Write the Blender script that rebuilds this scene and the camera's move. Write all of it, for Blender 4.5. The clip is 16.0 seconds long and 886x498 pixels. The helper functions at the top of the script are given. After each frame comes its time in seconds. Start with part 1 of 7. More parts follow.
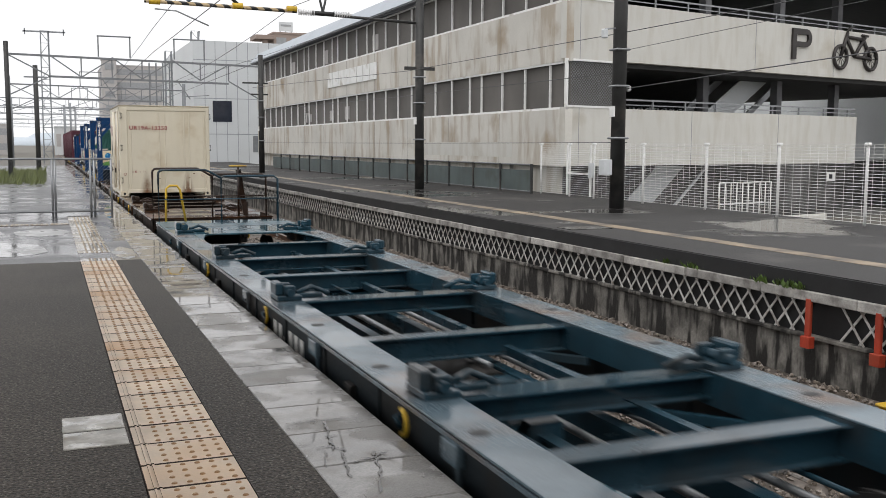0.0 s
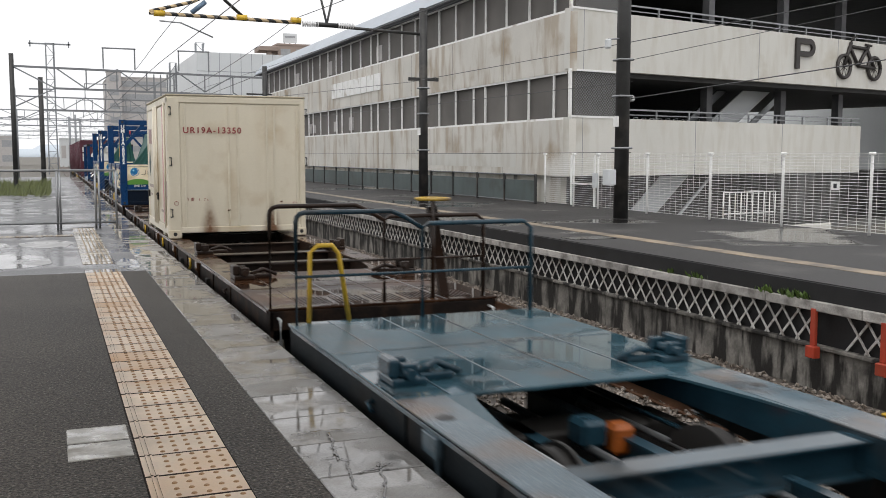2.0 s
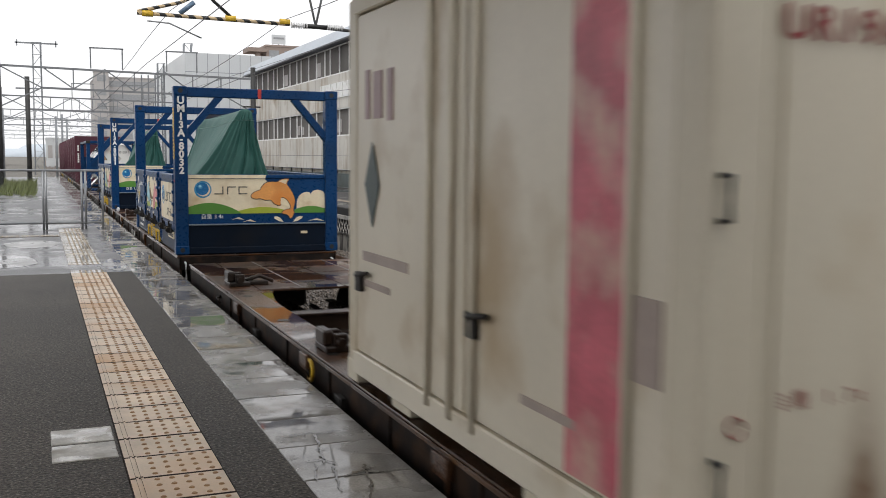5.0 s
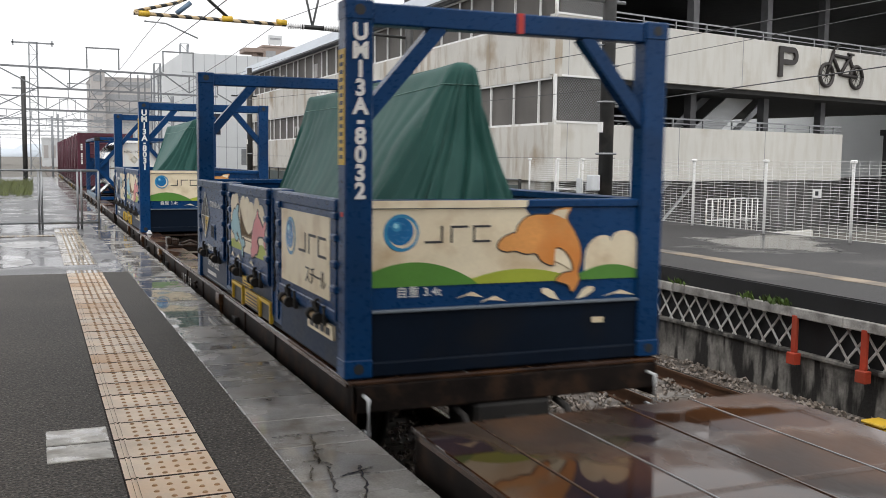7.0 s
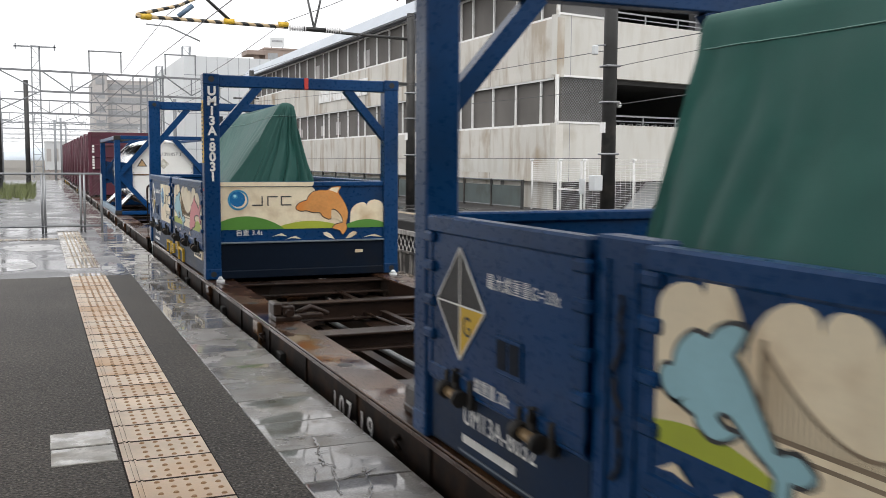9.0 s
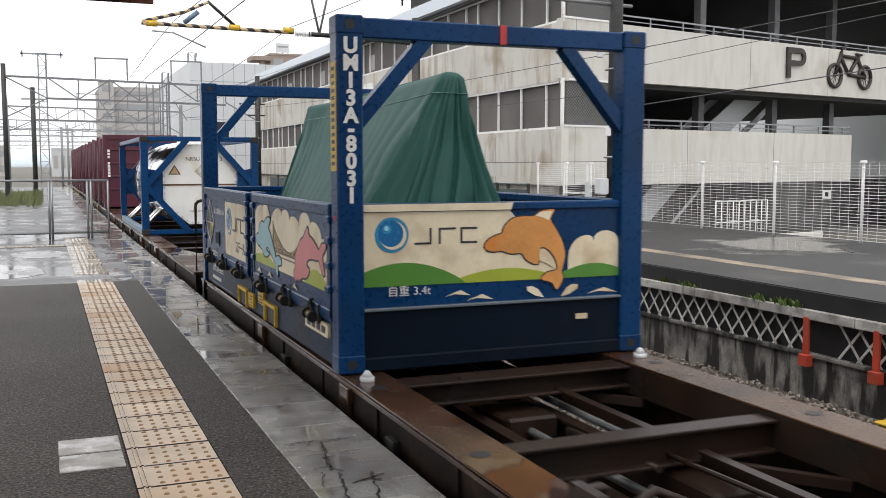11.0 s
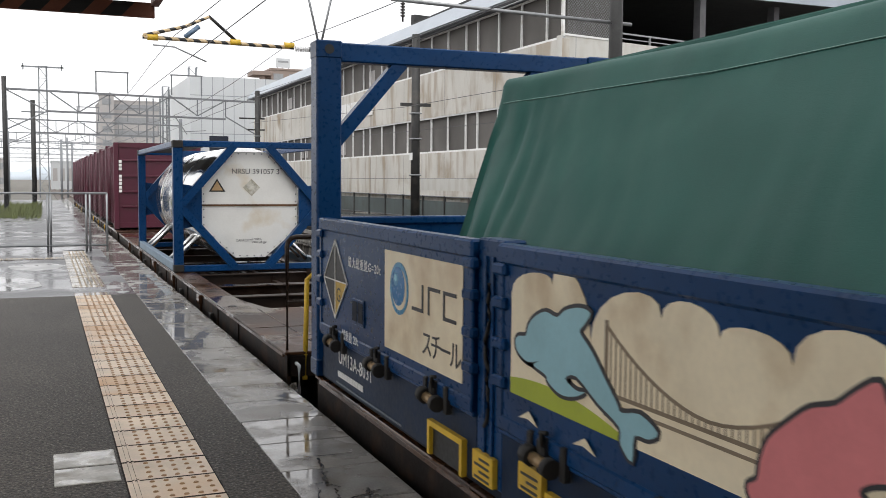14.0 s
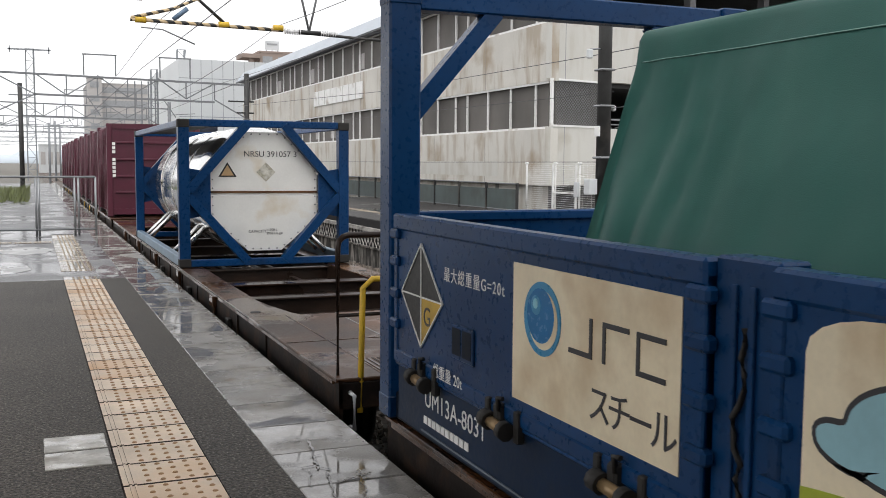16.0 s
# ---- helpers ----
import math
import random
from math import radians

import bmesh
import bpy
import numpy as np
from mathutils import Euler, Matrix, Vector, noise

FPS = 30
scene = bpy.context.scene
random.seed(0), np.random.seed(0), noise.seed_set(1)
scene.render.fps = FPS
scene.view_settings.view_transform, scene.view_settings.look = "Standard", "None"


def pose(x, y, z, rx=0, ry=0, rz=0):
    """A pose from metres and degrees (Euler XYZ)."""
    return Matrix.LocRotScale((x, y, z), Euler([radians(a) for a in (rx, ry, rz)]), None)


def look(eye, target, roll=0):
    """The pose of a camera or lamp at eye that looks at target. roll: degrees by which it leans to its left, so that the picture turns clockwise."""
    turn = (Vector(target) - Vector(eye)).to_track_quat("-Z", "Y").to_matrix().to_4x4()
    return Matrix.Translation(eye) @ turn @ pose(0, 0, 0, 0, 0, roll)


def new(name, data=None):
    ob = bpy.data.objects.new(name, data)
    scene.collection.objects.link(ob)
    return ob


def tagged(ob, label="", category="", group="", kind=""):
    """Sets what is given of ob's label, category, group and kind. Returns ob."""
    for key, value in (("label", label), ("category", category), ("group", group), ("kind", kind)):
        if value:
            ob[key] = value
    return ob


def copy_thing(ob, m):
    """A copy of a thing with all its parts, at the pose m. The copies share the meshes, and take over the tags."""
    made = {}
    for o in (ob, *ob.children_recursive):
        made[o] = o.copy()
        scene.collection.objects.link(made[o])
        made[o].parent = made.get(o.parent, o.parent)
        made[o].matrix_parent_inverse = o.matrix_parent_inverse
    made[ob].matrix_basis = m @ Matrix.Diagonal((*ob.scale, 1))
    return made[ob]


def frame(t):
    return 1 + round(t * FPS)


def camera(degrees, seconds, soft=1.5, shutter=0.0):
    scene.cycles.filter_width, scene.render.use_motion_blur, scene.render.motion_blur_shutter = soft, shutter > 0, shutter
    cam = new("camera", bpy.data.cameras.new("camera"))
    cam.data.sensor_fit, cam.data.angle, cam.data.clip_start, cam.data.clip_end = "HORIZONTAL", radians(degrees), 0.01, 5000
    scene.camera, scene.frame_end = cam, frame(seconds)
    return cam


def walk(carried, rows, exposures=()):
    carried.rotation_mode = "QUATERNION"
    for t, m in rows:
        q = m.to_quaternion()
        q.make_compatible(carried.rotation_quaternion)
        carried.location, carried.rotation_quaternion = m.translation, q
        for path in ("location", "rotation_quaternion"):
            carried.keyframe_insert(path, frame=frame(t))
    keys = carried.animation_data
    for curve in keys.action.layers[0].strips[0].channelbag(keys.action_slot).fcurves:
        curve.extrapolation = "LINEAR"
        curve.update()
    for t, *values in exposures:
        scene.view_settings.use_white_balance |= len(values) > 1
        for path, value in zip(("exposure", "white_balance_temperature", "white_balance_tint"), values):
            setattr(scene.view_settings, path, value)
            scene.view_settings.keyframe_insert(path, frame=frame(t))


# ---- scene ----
# camera: hand-held on the platform, turning a little
cam = camera(48.9, 16.0, soft=0.55, shutter=0.5)
TURNS = [  # seconds, yaw, pitch, roll
    (0, -22.07, -6.09, -0.26),
    (0.5, -21.96, -6.06, -0.32),
    (1, -21.94, -6.06, -0.32),
    (1.5, -21.91, -5.70, -0.18),
    (2, -21.84, -5.48, -0.09),
    (2.5, -21.89, -5.40, -0.12),
    (3, -22.15, -5.29, -0.25),
    (3.5, -22.42, -5.40, -0.52),
    (4, -22.51, -5.38, -0.54),
    (6.5, -22.65, -5.22, -0.62),
    (7, -22.74, -5.25, -0.69),
    (7.5, -22.76, -5.27, -0.74),
    (8, -22.74, -5.32, -0.63),
    (8.5, -22.69, -5.27, -0.49),
    (9, -22.60, -5.18, -0.37),
    (11.5, -22.24, -4.79, 0.06),
    (12, -22.40, -4.56, -0.07),
    (12.5, -22.53, -4.36, -0.17),
    (13, -22.46, -4.19, -0.23),
    (13.5, -22.32, -4.05, -0.43),
    (14, -22.32, -4.01, -0.45),
    (14.5, -22.66, -4.41, -0.59),
    (15, -22.67, -4.45, -0.58),
    (15.5, -22.73, -4.62, -0.48),
    (16, -22.90, -4.98, -0.42),
]
EYE = (0.0, 0.0, 1.644)
walk(cam, [(t, pose(*EYE, 90 + p, r, y)) for t, y, p, r in TURNS], exposures=[(0, 0.36), (4, 0.38), (6.5, 0.48), (8, 0.68), (9, 0.71), (11.5, 0.64), (16, 0.61)])

# metres that the train has rolled towards the camera
ROLLED = [(0, 0.00), (0.5, 2.73), (1, 5.44), (1.5, 8.14), (2, 10.81), (2.5, 13.45), (3, 16.07), (3.5, 18.67), (4, 21.22), (5.25, 27.13), (6.5, 32.57), (7, 34.69), (7.5, 36.73), (8, 38.64), (8.5, 40.44), (9, 42.14), (10.25, 45.78), (11.5, 48.78), (12, 49.90), (12.5, 50.89), (13, 51.76), (13.5, 52.52), (14, 53.17), (14.5, 53.76), (15, 54.28), (15.5, 54.70), (16, 54.97)]

# ---------------------------------------------------------------- light
world = bpy.data.worlds.new("overcast")
scene.world = world
world.use_nodes = True
wn, wl = world.node_tree.nodes, world.node_tree.links
sky = wn.new("ShaderNodeTexSky")
sky.sky_type = "NISHITA"
sky.sun_disc = False
sky.sun_elevation, sky.sun_rotation = radians(50), radians(200)
sky.dust_density = 6.0
sky_grey = wn.new("ShaderNodeHueSaturation")
sky_grey.inputs["Saturation"].default_value = 0.12
sky_grey.inputs["Value"].default_value = 0.10
wl.new(sky.outputs[0], sky_grey.inputs["Color"])
cloud = wn.new("ShaderNodeMix")
cloud.data_type = "RGBA"
cloud.inputs[0].default_value = 0.80
cloud.inputs[7].default_value = (1.0, 1.0, 1.02, 1)
wl.new(sky_grey.outputs[0], cloud.inputs[6])
bgn = wn["Background"]
wl.new(cloud.outputs[2], bgn.inputs[0])
bgn.inputs[1].default_value = 1.0
sun = new("sun", bpy.data.lights.new("sun", "SUN"))
sun.data.energy, sun.data.angle, sun.data.color = 0.7, radians(40), (1.0, 0.97, 0.93)
sun.matrix_world = look((0, 0, 30), (9, 9, 0))

# ---------------------------------------------------------------- materials
def mat(name, col, rough=0.7, metal=0.0, var=0.15, scale=3.0, fine=40.0, bump=0.1, dirt=None, dirt_amount=0.0, dirt_scale=1.5,
        streak=0.0, wet=0.0, wet_scale=0.6, island=0.0, spec=0.5, coat=0.0, crisp=0.2, wet_rough=0.07, streak_scale=2.2, streak_at=(0.46, 0.64), coarse=None):
    """Painted, rusted or stony surface: two scales of variation, stains, optional upright streaks and wet patches."""
    m = bpy.data.materials.new(name)
    m.use_nodes = True
    n, l = m.node_tree.nodes, m.node_tree.links
    b = n["Principled BSDF"]
    tc = n.new("ShaderNodeTexCoord")
    info = n.new("ShaderNodeObjectInfo")
    add = n.new("ShaderNodeVectorMath")
    add.operation = "MULTIPLY_ADD"
    l.new(info.outputs["Random"], add.inputs[0])
    add.inputs[1].default_value = (17, 31, 11)
    l.new(tc.outputs["Object"], add.inputs[2])

    def tex(sc, detail=5, stretch=None):
        t = n.new("ShaderNodeTexNoise")
        t.inputs["Scale"].default_value, t.inputs["Detail"].default_value = sc, detail
        if stretch:
            mp = n.new("ShaderNodeMapping")
            mp.inputs["Scale"].default_value = stretch
            l.new(add.outputs[0], mp.inputs[0])
            l.new(mp.outputs[0], t.inputs[0])
        else:
            l.new(add.outputs[0], t.inputs[0])
        return t.outputs[0]

    def ramp(fac, lo, hi):
        r = n.new("ShaderNodeMapRange")
        r.inputs[1].default_value, r.inputs[2].default_value = lo, hi
        l.new(fac, r.inputs[0])
        return r.outputs[0]

    def mix(fac, a, c, mode="MIX"):
        x = n.new("ShaderNodeMix")
        x.data_type, x.blend_type = "RGBA", mode
        for sock, v in ((x.inputs[0], fac), (x.inputs[6], a), (x.inputs[7], c)):
            if isinstance(v, (int, float)):
                sock.default_value = v
            elif isinstance(v, tuple):
                sock.default_value = (*v[:3], 1)
            else:
                l.new(v, sock)
        return x.outputs[2]

    wide = var if coarse is None else coarse
    dark = tuple(c * (1 - wide) for c in col)
    light = tuple(min(1, c * (1 + wide)) for c in col)
    c1 = mix(ramp(tex(scale), 0.3, 0.7), dark, light)
    f2 = tex(fine, 3)
    c2 = mix(ramp(f2, 0.5 - crisp, 0.5 + crisp), tuple([1 - var * 0.8] * 3), (1, 1, 1))
    out = mix(1.0, c1, c2, "MULTIPLY")
    if island:
        r2 = n.new("ShaderNodeMapRange")
        r2.inputs[3].default_value, r2.inputs[4].default_value = 1 - island, 1.0
        l.new(info.outputs["Random"], r2.inputs[0])
        comb = n.new("ShaderNodeCombineColor")
        for i in range(3):
            l.new(r2.outputs[0], comb.inputs[i])
        out = mix(1.0, out, comb.outputs[0], "MULTIPLY")
    if dirt:
        d = ramp(tex(dirt_scale, 8), 0.62 - 0.35 * dirt_amount, 0.75)
        out = mix(d, out, dirt)
    if streak:
        s = ramp(tex(streak_scale, 8, (1.3, 1.3, 0.3)), *streak_at)
        sm = n.new("ShaderNodeMath")
        sm.operation = "MULTIPLY"
        sm.inputs[1].default_value = streak
        l.new(s, sm.inputs[0])
        out = mix(sm.outputs[0], out, dirt or (0.05, 0.045, 0.04))
    l.new(out, b.inputs["Base Color"])
    b.inputs["Metallic"].default_value = metal
    b.inputs["Specular IOR Level"].default_value = spec
    b.inputs["Coat Weight"].default_value = coat
    b.inputs["Coat Roughness"].default_value = 0.08
    rr = n.new("ShaderNodeMapRange")
    rr.inputs[3].default_value, rr.inputs[4].default_value = max(0.03, rough - 0.12), min(1, rough + 0.12)
    l.new(f2, rr.inputs[0])
    rough_out = rr.outputs[0]
    if wet:
        w = ramp(tex(wet_scale, 4), 0.62 - wet * 0.3, 0.66 - wet * 0.22)
        rw = n.new("ShaderNodeMix")
        l.new(w, rw.inputs[0])
        l.new(rough_out, rw.inputs[2])
        rw.inputs[3].default_value = wet_rough
        rough_out = rw.outputs[0]
    l.new(rough_out, b.inputs["Roughness"])
    if bump:
        bp = n.new("ShaderNodeBump")
        bp.inputs["Strength"].default_value, bp.inputs["Distance"].default_value = bump, 0.01
        if wet:
            inv = n.new("ShaderNodeMath")
            inv.operation = "SUBTRACT"
            inv.inputs[0].default_value = 1.0
            l.new(w, inv.inputs[1])
            mul = n.new("ShaderNodeMath")
            mul.operation = "MULTIPLY"
            l.new(inv.outputs[0], mul.inputs[0])
            mul.inputs[1].default_value = bump
            l.new(mul.outputs[0], bp.inputs["Strength"])
        l.new(f2, bp.inputs["Height"])
        l.new(bp.outputs[0], b.inputs["Normal"])
    return m


ASPHALT = mat("asphalt", (0.076, 0.065, 0.054), 0.60, var=0.95, coarse=0.30, crisp=0.07, scale=0.8, fine=48, bump=1.0, dirt=(0.26, 0.24, 0.21), dirt_amount=0.20, dirt_scale=60, spec=0.22)
ASPHALT_WET = mat("wet asphalt", (0.10, 0.10, 0.105), 0.40, var=0.45, scale=0.9, fine=60, bump=0.5, wet=0.5, wet_scale=0.7, wet_rough=0.17)
ASPHALT_FAR = mat("damp asphalt", (0.040, 0.038, 0.037), 0.55, var=0.6, coarse=0.35, scale=0.35, fine=40, bump=0.6, dirt=(0.085, 0.08, 0.075), dirt_amount=0.2, dirt_scale=0.8, wet=0.18, wet_scale=0.3, spec=0.3)
PATCH = mat("patched concrete", (0.30, 0.30, 0.30), 0.5, var=0.25, scale=1.2, fine=60, wet=0.6)
SLAB = mat("concrete slab", (0.33, 0.315, 0.295), 0.34, var=0.42, coarse=0.25, scale=3.0, fine=90, bump=0.3, dirt=(0.13, 0.11, 0.085), dirt_amount=0.42, dirt_scale=4.5, island=0.3, wet=0.70, wet_scale=1.7, wet_rough=0.03)
TACTILE = mat("worn yellow tactile tile", (0.74, 0.59, 0.44), 0.45, var=0.14, scale=4, fine=60, bump=0.1, dirt=(0.50, 0.25, 0.07), dirt_amount=0.3, dirt_scale=1.0, island=0.12)
# stud brown holds dirt and the small shadows at the studs
TACTILE_DOT = mat("tactile stud", (0.36, 0.20, 0.09), 0.55, var=0.15)
JOINT = mat("dark joint", (0.06, 0.04, 0.03), 0.9, var=0.3)
CONCRETE_OLD = mat("stained concrete wall", (0.26, 0.245, 0.22), 0.75, var=0.35, scale=1.3, fine=25, bump=0.7, dirt=(0.018, 0.016, 0.014), dirt_amount=0.5, dirt_scale=3.2, streak=1.0, streak_scale=3.6, streak_at=(0.45, 0.56))
LATTICE_PAINT = mat("worn white lattice paint", (0.66, 0.65, 0.62), 0.6, var=0.2, scale=5, dirt=(0.16, 0.11, 0.08), dirt_amount=0.35, dirt_scale=6)
COPING = mat("weathered white coping", (0.50, 0.48, 0.45), 0.7, var=0.3, scale=2, fine=40, bump=0.5, dirt=(0.06, 0.052, 0.045), dirt_amount=0.55, dirt_scale=4.5, island=0.3)
BLACK_EDGE_SHADE = mat("black platform face", (0.012, 0.012, 0.013), 0.6, var=0.4)
FACADE = mat("cream concrete", (0.62, 0.60, 0.55), 0.8, var=0.10, scale=0.5, fine=30, bump=0.15, dirt=(0.33, 0.26, 0.18), dirt_amount=0.14, dirt_scale=0.6, streak=0.65, streak_scale=1.5, streak_at=(0.50, 0.66))
FACADE_SIDE = mat("grey cream concrete", (0.60, 0.59, 0.55), 0.8, var=0.05, scale=0.4, fine=30, bump=0.15, dirt=(0.42, 0.38, 0.31), dirt_amount=0.05, dirt_scale=0.5, streak=0.3)
WHITE_PAINT = mat("white paint", (0.82, 0.82, 0.80), 0.5, var=0.06, scale=3, fine=50, dirt=(0.4, 0.36, 0.3), dirt_amount=0.05)
WHITE_PANEL = mat("light grey cladding", (0.60, 0.62, 0.63), 0.45, var=0.05, scale=0.3, fine=10, bump=0.02)
ROOF_METAL = mat("blue grey roof metal", (0.36, 0.40, 0.45), 0.35, var=0.08, scale=0.5, fine=10, metal=0.3)
DARK_MESH = mat("dark woven screen", (0.135, 0.126, 0.116), 0.8, var=0.2, coarse=0.3, scale=0.35, fine=120)
# near-black stands for the shade inside the decks and the shop
VOID_SHADE = mat("dark parking interior", (0.05, 0.05, 0.05), 0.8, var=0.2)
SIGN_DARK = mat("dark sign metal", (0.045, 0.04, 0.038), 0.5, var=0.15, metal=0.4)
GREY_STEEL = mat("galvanised steel", (0.30, 0.31, 0.32), 0.4, metal=0.6, var=0.15, scale=4)
POLE = mat("dark pole paint", (0.030, 0.030, 0.029), 0.55, var=0.3, scale=3, dirt=(0.08, 0.07, 0.06), dirt_amount=0.15)
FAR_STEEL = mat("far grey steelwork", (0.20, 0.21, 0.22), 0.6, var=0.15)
GREEN_PANEL = mat("grey green hoarding", (0.085, 0.11, 0.108), 0.5, var=0.2, scale=1.0, dirt=(0.06, 0.07, 0.06), dirt_amount=0.2, streak=0.4)
RAIL = mat("rusty rail", (0.16, 0.085, 0.05), 0.5, var=0.3, metal=0.5)
RAIL_TOP = mat("polished railhead", (0.55, 0.53, 0.5), 0.22, metal=1.0, var=0.1)
BALLAST = mat("brown grey ballast", (0.15, 0.125, 0.105), 0.75, var=0.5, scale=4, fine=16, bump=0.8, island=0.3)
SLEEPER = mat("concrete sleeper", (0.17, 0.155, 0.14), 0.8, var=0.25)
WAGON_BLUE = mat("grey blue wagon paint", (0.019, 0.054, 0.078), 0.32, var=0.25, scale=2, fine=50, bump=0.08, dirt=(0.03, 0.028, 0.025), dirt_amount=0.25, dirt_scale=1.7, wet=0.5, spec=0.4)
# top steel: wear and rust, plus a paler tone painting the sky's sheen
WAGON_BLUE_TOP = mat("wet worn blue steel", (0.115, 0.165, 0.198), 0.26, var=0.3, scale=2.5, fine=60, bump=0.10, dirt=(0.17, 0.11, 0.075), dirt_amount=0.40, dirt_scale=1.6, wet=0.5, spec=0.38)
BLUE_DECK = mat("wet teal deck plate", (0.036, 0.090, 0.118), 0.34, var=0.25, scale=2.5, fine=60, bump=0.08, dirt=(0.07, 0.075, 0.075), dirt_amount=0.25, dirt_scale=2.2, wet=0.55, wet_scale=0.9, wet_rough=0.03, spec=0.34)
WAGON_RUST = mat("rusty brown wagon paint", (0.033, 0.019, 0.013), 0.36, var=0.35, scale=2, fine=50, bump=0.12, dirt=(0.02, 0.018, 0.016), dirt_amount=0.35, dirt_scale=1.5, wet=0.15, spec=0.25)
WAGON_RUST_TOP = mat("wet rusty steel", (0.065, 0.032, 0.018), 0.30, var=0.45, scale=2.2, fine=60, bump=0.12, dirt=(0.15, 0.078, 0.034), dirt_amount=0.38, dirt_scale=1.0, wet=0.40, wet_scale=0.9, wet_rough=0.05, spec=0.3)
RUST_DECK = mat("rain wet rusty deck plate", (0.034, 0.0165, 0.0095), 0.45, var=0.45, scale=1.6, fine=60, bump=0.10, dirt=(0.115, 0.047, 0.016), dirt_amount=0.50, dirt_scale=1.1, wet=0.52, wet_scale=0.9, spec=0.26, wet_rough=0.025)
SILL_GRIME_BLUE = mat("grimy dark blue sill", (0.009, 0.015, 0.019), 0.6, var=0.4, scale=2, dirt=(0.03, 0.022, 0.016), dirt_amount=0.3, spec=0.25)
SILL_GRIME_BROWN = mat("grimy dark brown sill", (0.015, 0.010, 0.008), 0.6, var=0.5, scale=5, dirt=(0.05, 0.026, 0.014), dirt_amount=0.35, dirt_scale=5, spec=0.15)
UNDERGEAR = mat("grimy running gear", (0.016, 0.014, 0.012), 0.7, var=0.4, scale=3)
YELLOW = mat("yellow paint", (0.66, 0.42, 0.03), 0.45, var=0.15, dirt=(0.2, 0.13, 0.05), dirt_amount=0.15)
BLACK = mat("black paint", (0.015, 0.015, 0.015), 0.5, var=0.2)
CREAM = mat("cream container paint", (0.63, 0.575, 0.455), 0.42, var=0.05, scale=0.9, fine=30, bump=0.05, dirt=(0.47, 0.38, 0.25), dirt_amount=0.16, dirt_scale=1.3, streak=0.14)
CREAM_SIDE = mat("cream container door paint", (0.70, 0.64, 0.52), 0.35, var=0.06, scale=0.9, fine=30, bump=0.05, dirt=(0.45, 0.35, 0.22), dirt_amount=0.12, dirt_scale=1.2)
RUST_STAIN = mat("rust stain", (0.12, 0.055, 0.02), 0.8, var=0.4)
PINK = mat("faded pink band", (0.58, 0.14, 0.18), 0.45, var=0.25, scale=3, dirt=(0.62, 0.45, 0.36), dirt_amount=0.5, dirt_scale=4)
TEXT_RED = mat("faded maroon lettering", (0.27, 0.045, 0.045), 0.6, var=0.2)
BOX_BLUE = mat("deep blue container paint", (0.0035, 0.040, 0.128), 0.30, var=0.2, scale=1.2, fine=30, bump=0.04, dirt=(0.008, 0.03, 0.08), dirt_amount=0.2, spec=0.22)
BOX_BLUE_DARK = mat("dark navy container paint", (0.004, 0.009, 0.019), 0.5, var=0.2, scale=1.2, fine=30, bump=0.05, dirt=(0.010, 0.011, 0.014), dirt_amount=0.3, spec=0.1)
TARP = mat("dark green tarpaulin", (0.016, 0.084, 0.069), 0.55, var=0.14, scale=0.9, fine=160, bump=0.12, dirt=(0.032, 0.112, 0.092), dirt_amount=0.25, dirt_scale=1.2, spec=0.28)
PAINT_CREAM = mat("cream picture paint", (0.80, 0.70, 0.505), 0.38, var=0.08, dirt=(0.52, 0.38, 0.22), dirt_amount=0.36, dirt_scale=3.2, streak=0.18)
PAINT_GREEN = mat("green picture paint", (0.085, 0.24, 0.035), 0.4, var=0.08)
PAINT_LIME = mat("lime picture paint", (0.36, 0.42, 0.04), 0.4, var=0.08)
PAINT_ORANGE = mat("orange picture paint", (0.70, 0.31, 0.085), 0.4, var=0.16, scale=2.2, dirt=(0.62, 0.20, 0.03), dirt_amount=0.35, dirt_scale=2.5)
PAINT_PINK = mat("pink picture paint", (0.64, 0.20, 0.21), 0.4, var=0.08)
PAINT_SKY = mat("pale blue picture paint", (0.28, 0.50, 0.56), 0.4, var=0.08)
PAINT_BALL = mat("blue globe paint", (0.02, 0.16, 0.38), 0.25, var=0.1)
PAINT_DARK = mat("dark grey lettering", (0.03, 0.03, 0.035), 0.5, var=0.1)
PAINT_WHITE = mat("white lettering", (0.78, 0.77, 0.74), 0.5, var=0.08)
STAINLESS = mat("polished stainless steel", (0.72, 0.72, 0.71), 0.16, metal=1.0, var=0.04, bump=0.02)
TANK_WHITE = mat("white tank end paint", (0.74, 0.735, 0.70), 0.35, var=0.05, dirt=(0.55, 0.45, 0.3), dirt_amount=0.1)
MAROON = mat("maroon container paint", (0.080, 0.012, 0.027), 0.38, var=0.15, scale=1.2, dirt=(0.06, 0.015, 0.02), dirt_amount=0.25)
ORANGE_PAINT = mat("vermilion bracket paint", (0.45, 0.055, 0.025), 0.5, var=0.2, dirt=(0.2, 0.06, 0.03), dirt_amount=0.3)
INSULATOR = mat("white glazed insulator", (0.7, 0.7, 0.7), 0.15, var=0.05)
LEAF = mat("weed leaves", (0.10, 0.17, 0.03), 0.6, var=0.4, scale=8, island=0.3)
GRASS = mat("yellow green grass", (0.16, 0.19, 0.05), 0.7, var=0.4, scale=3)
GROUND = mat("pale dirt ground", (0.16, 0.15, 0.13), 0.9, var=0.2, scale=0.3)
# distance haze is mixed into these building and window colours
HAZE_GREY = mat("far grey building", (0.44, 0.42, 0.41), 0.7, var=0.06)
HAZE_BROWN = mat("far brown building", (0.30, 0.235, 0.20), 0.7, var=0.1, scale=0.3)
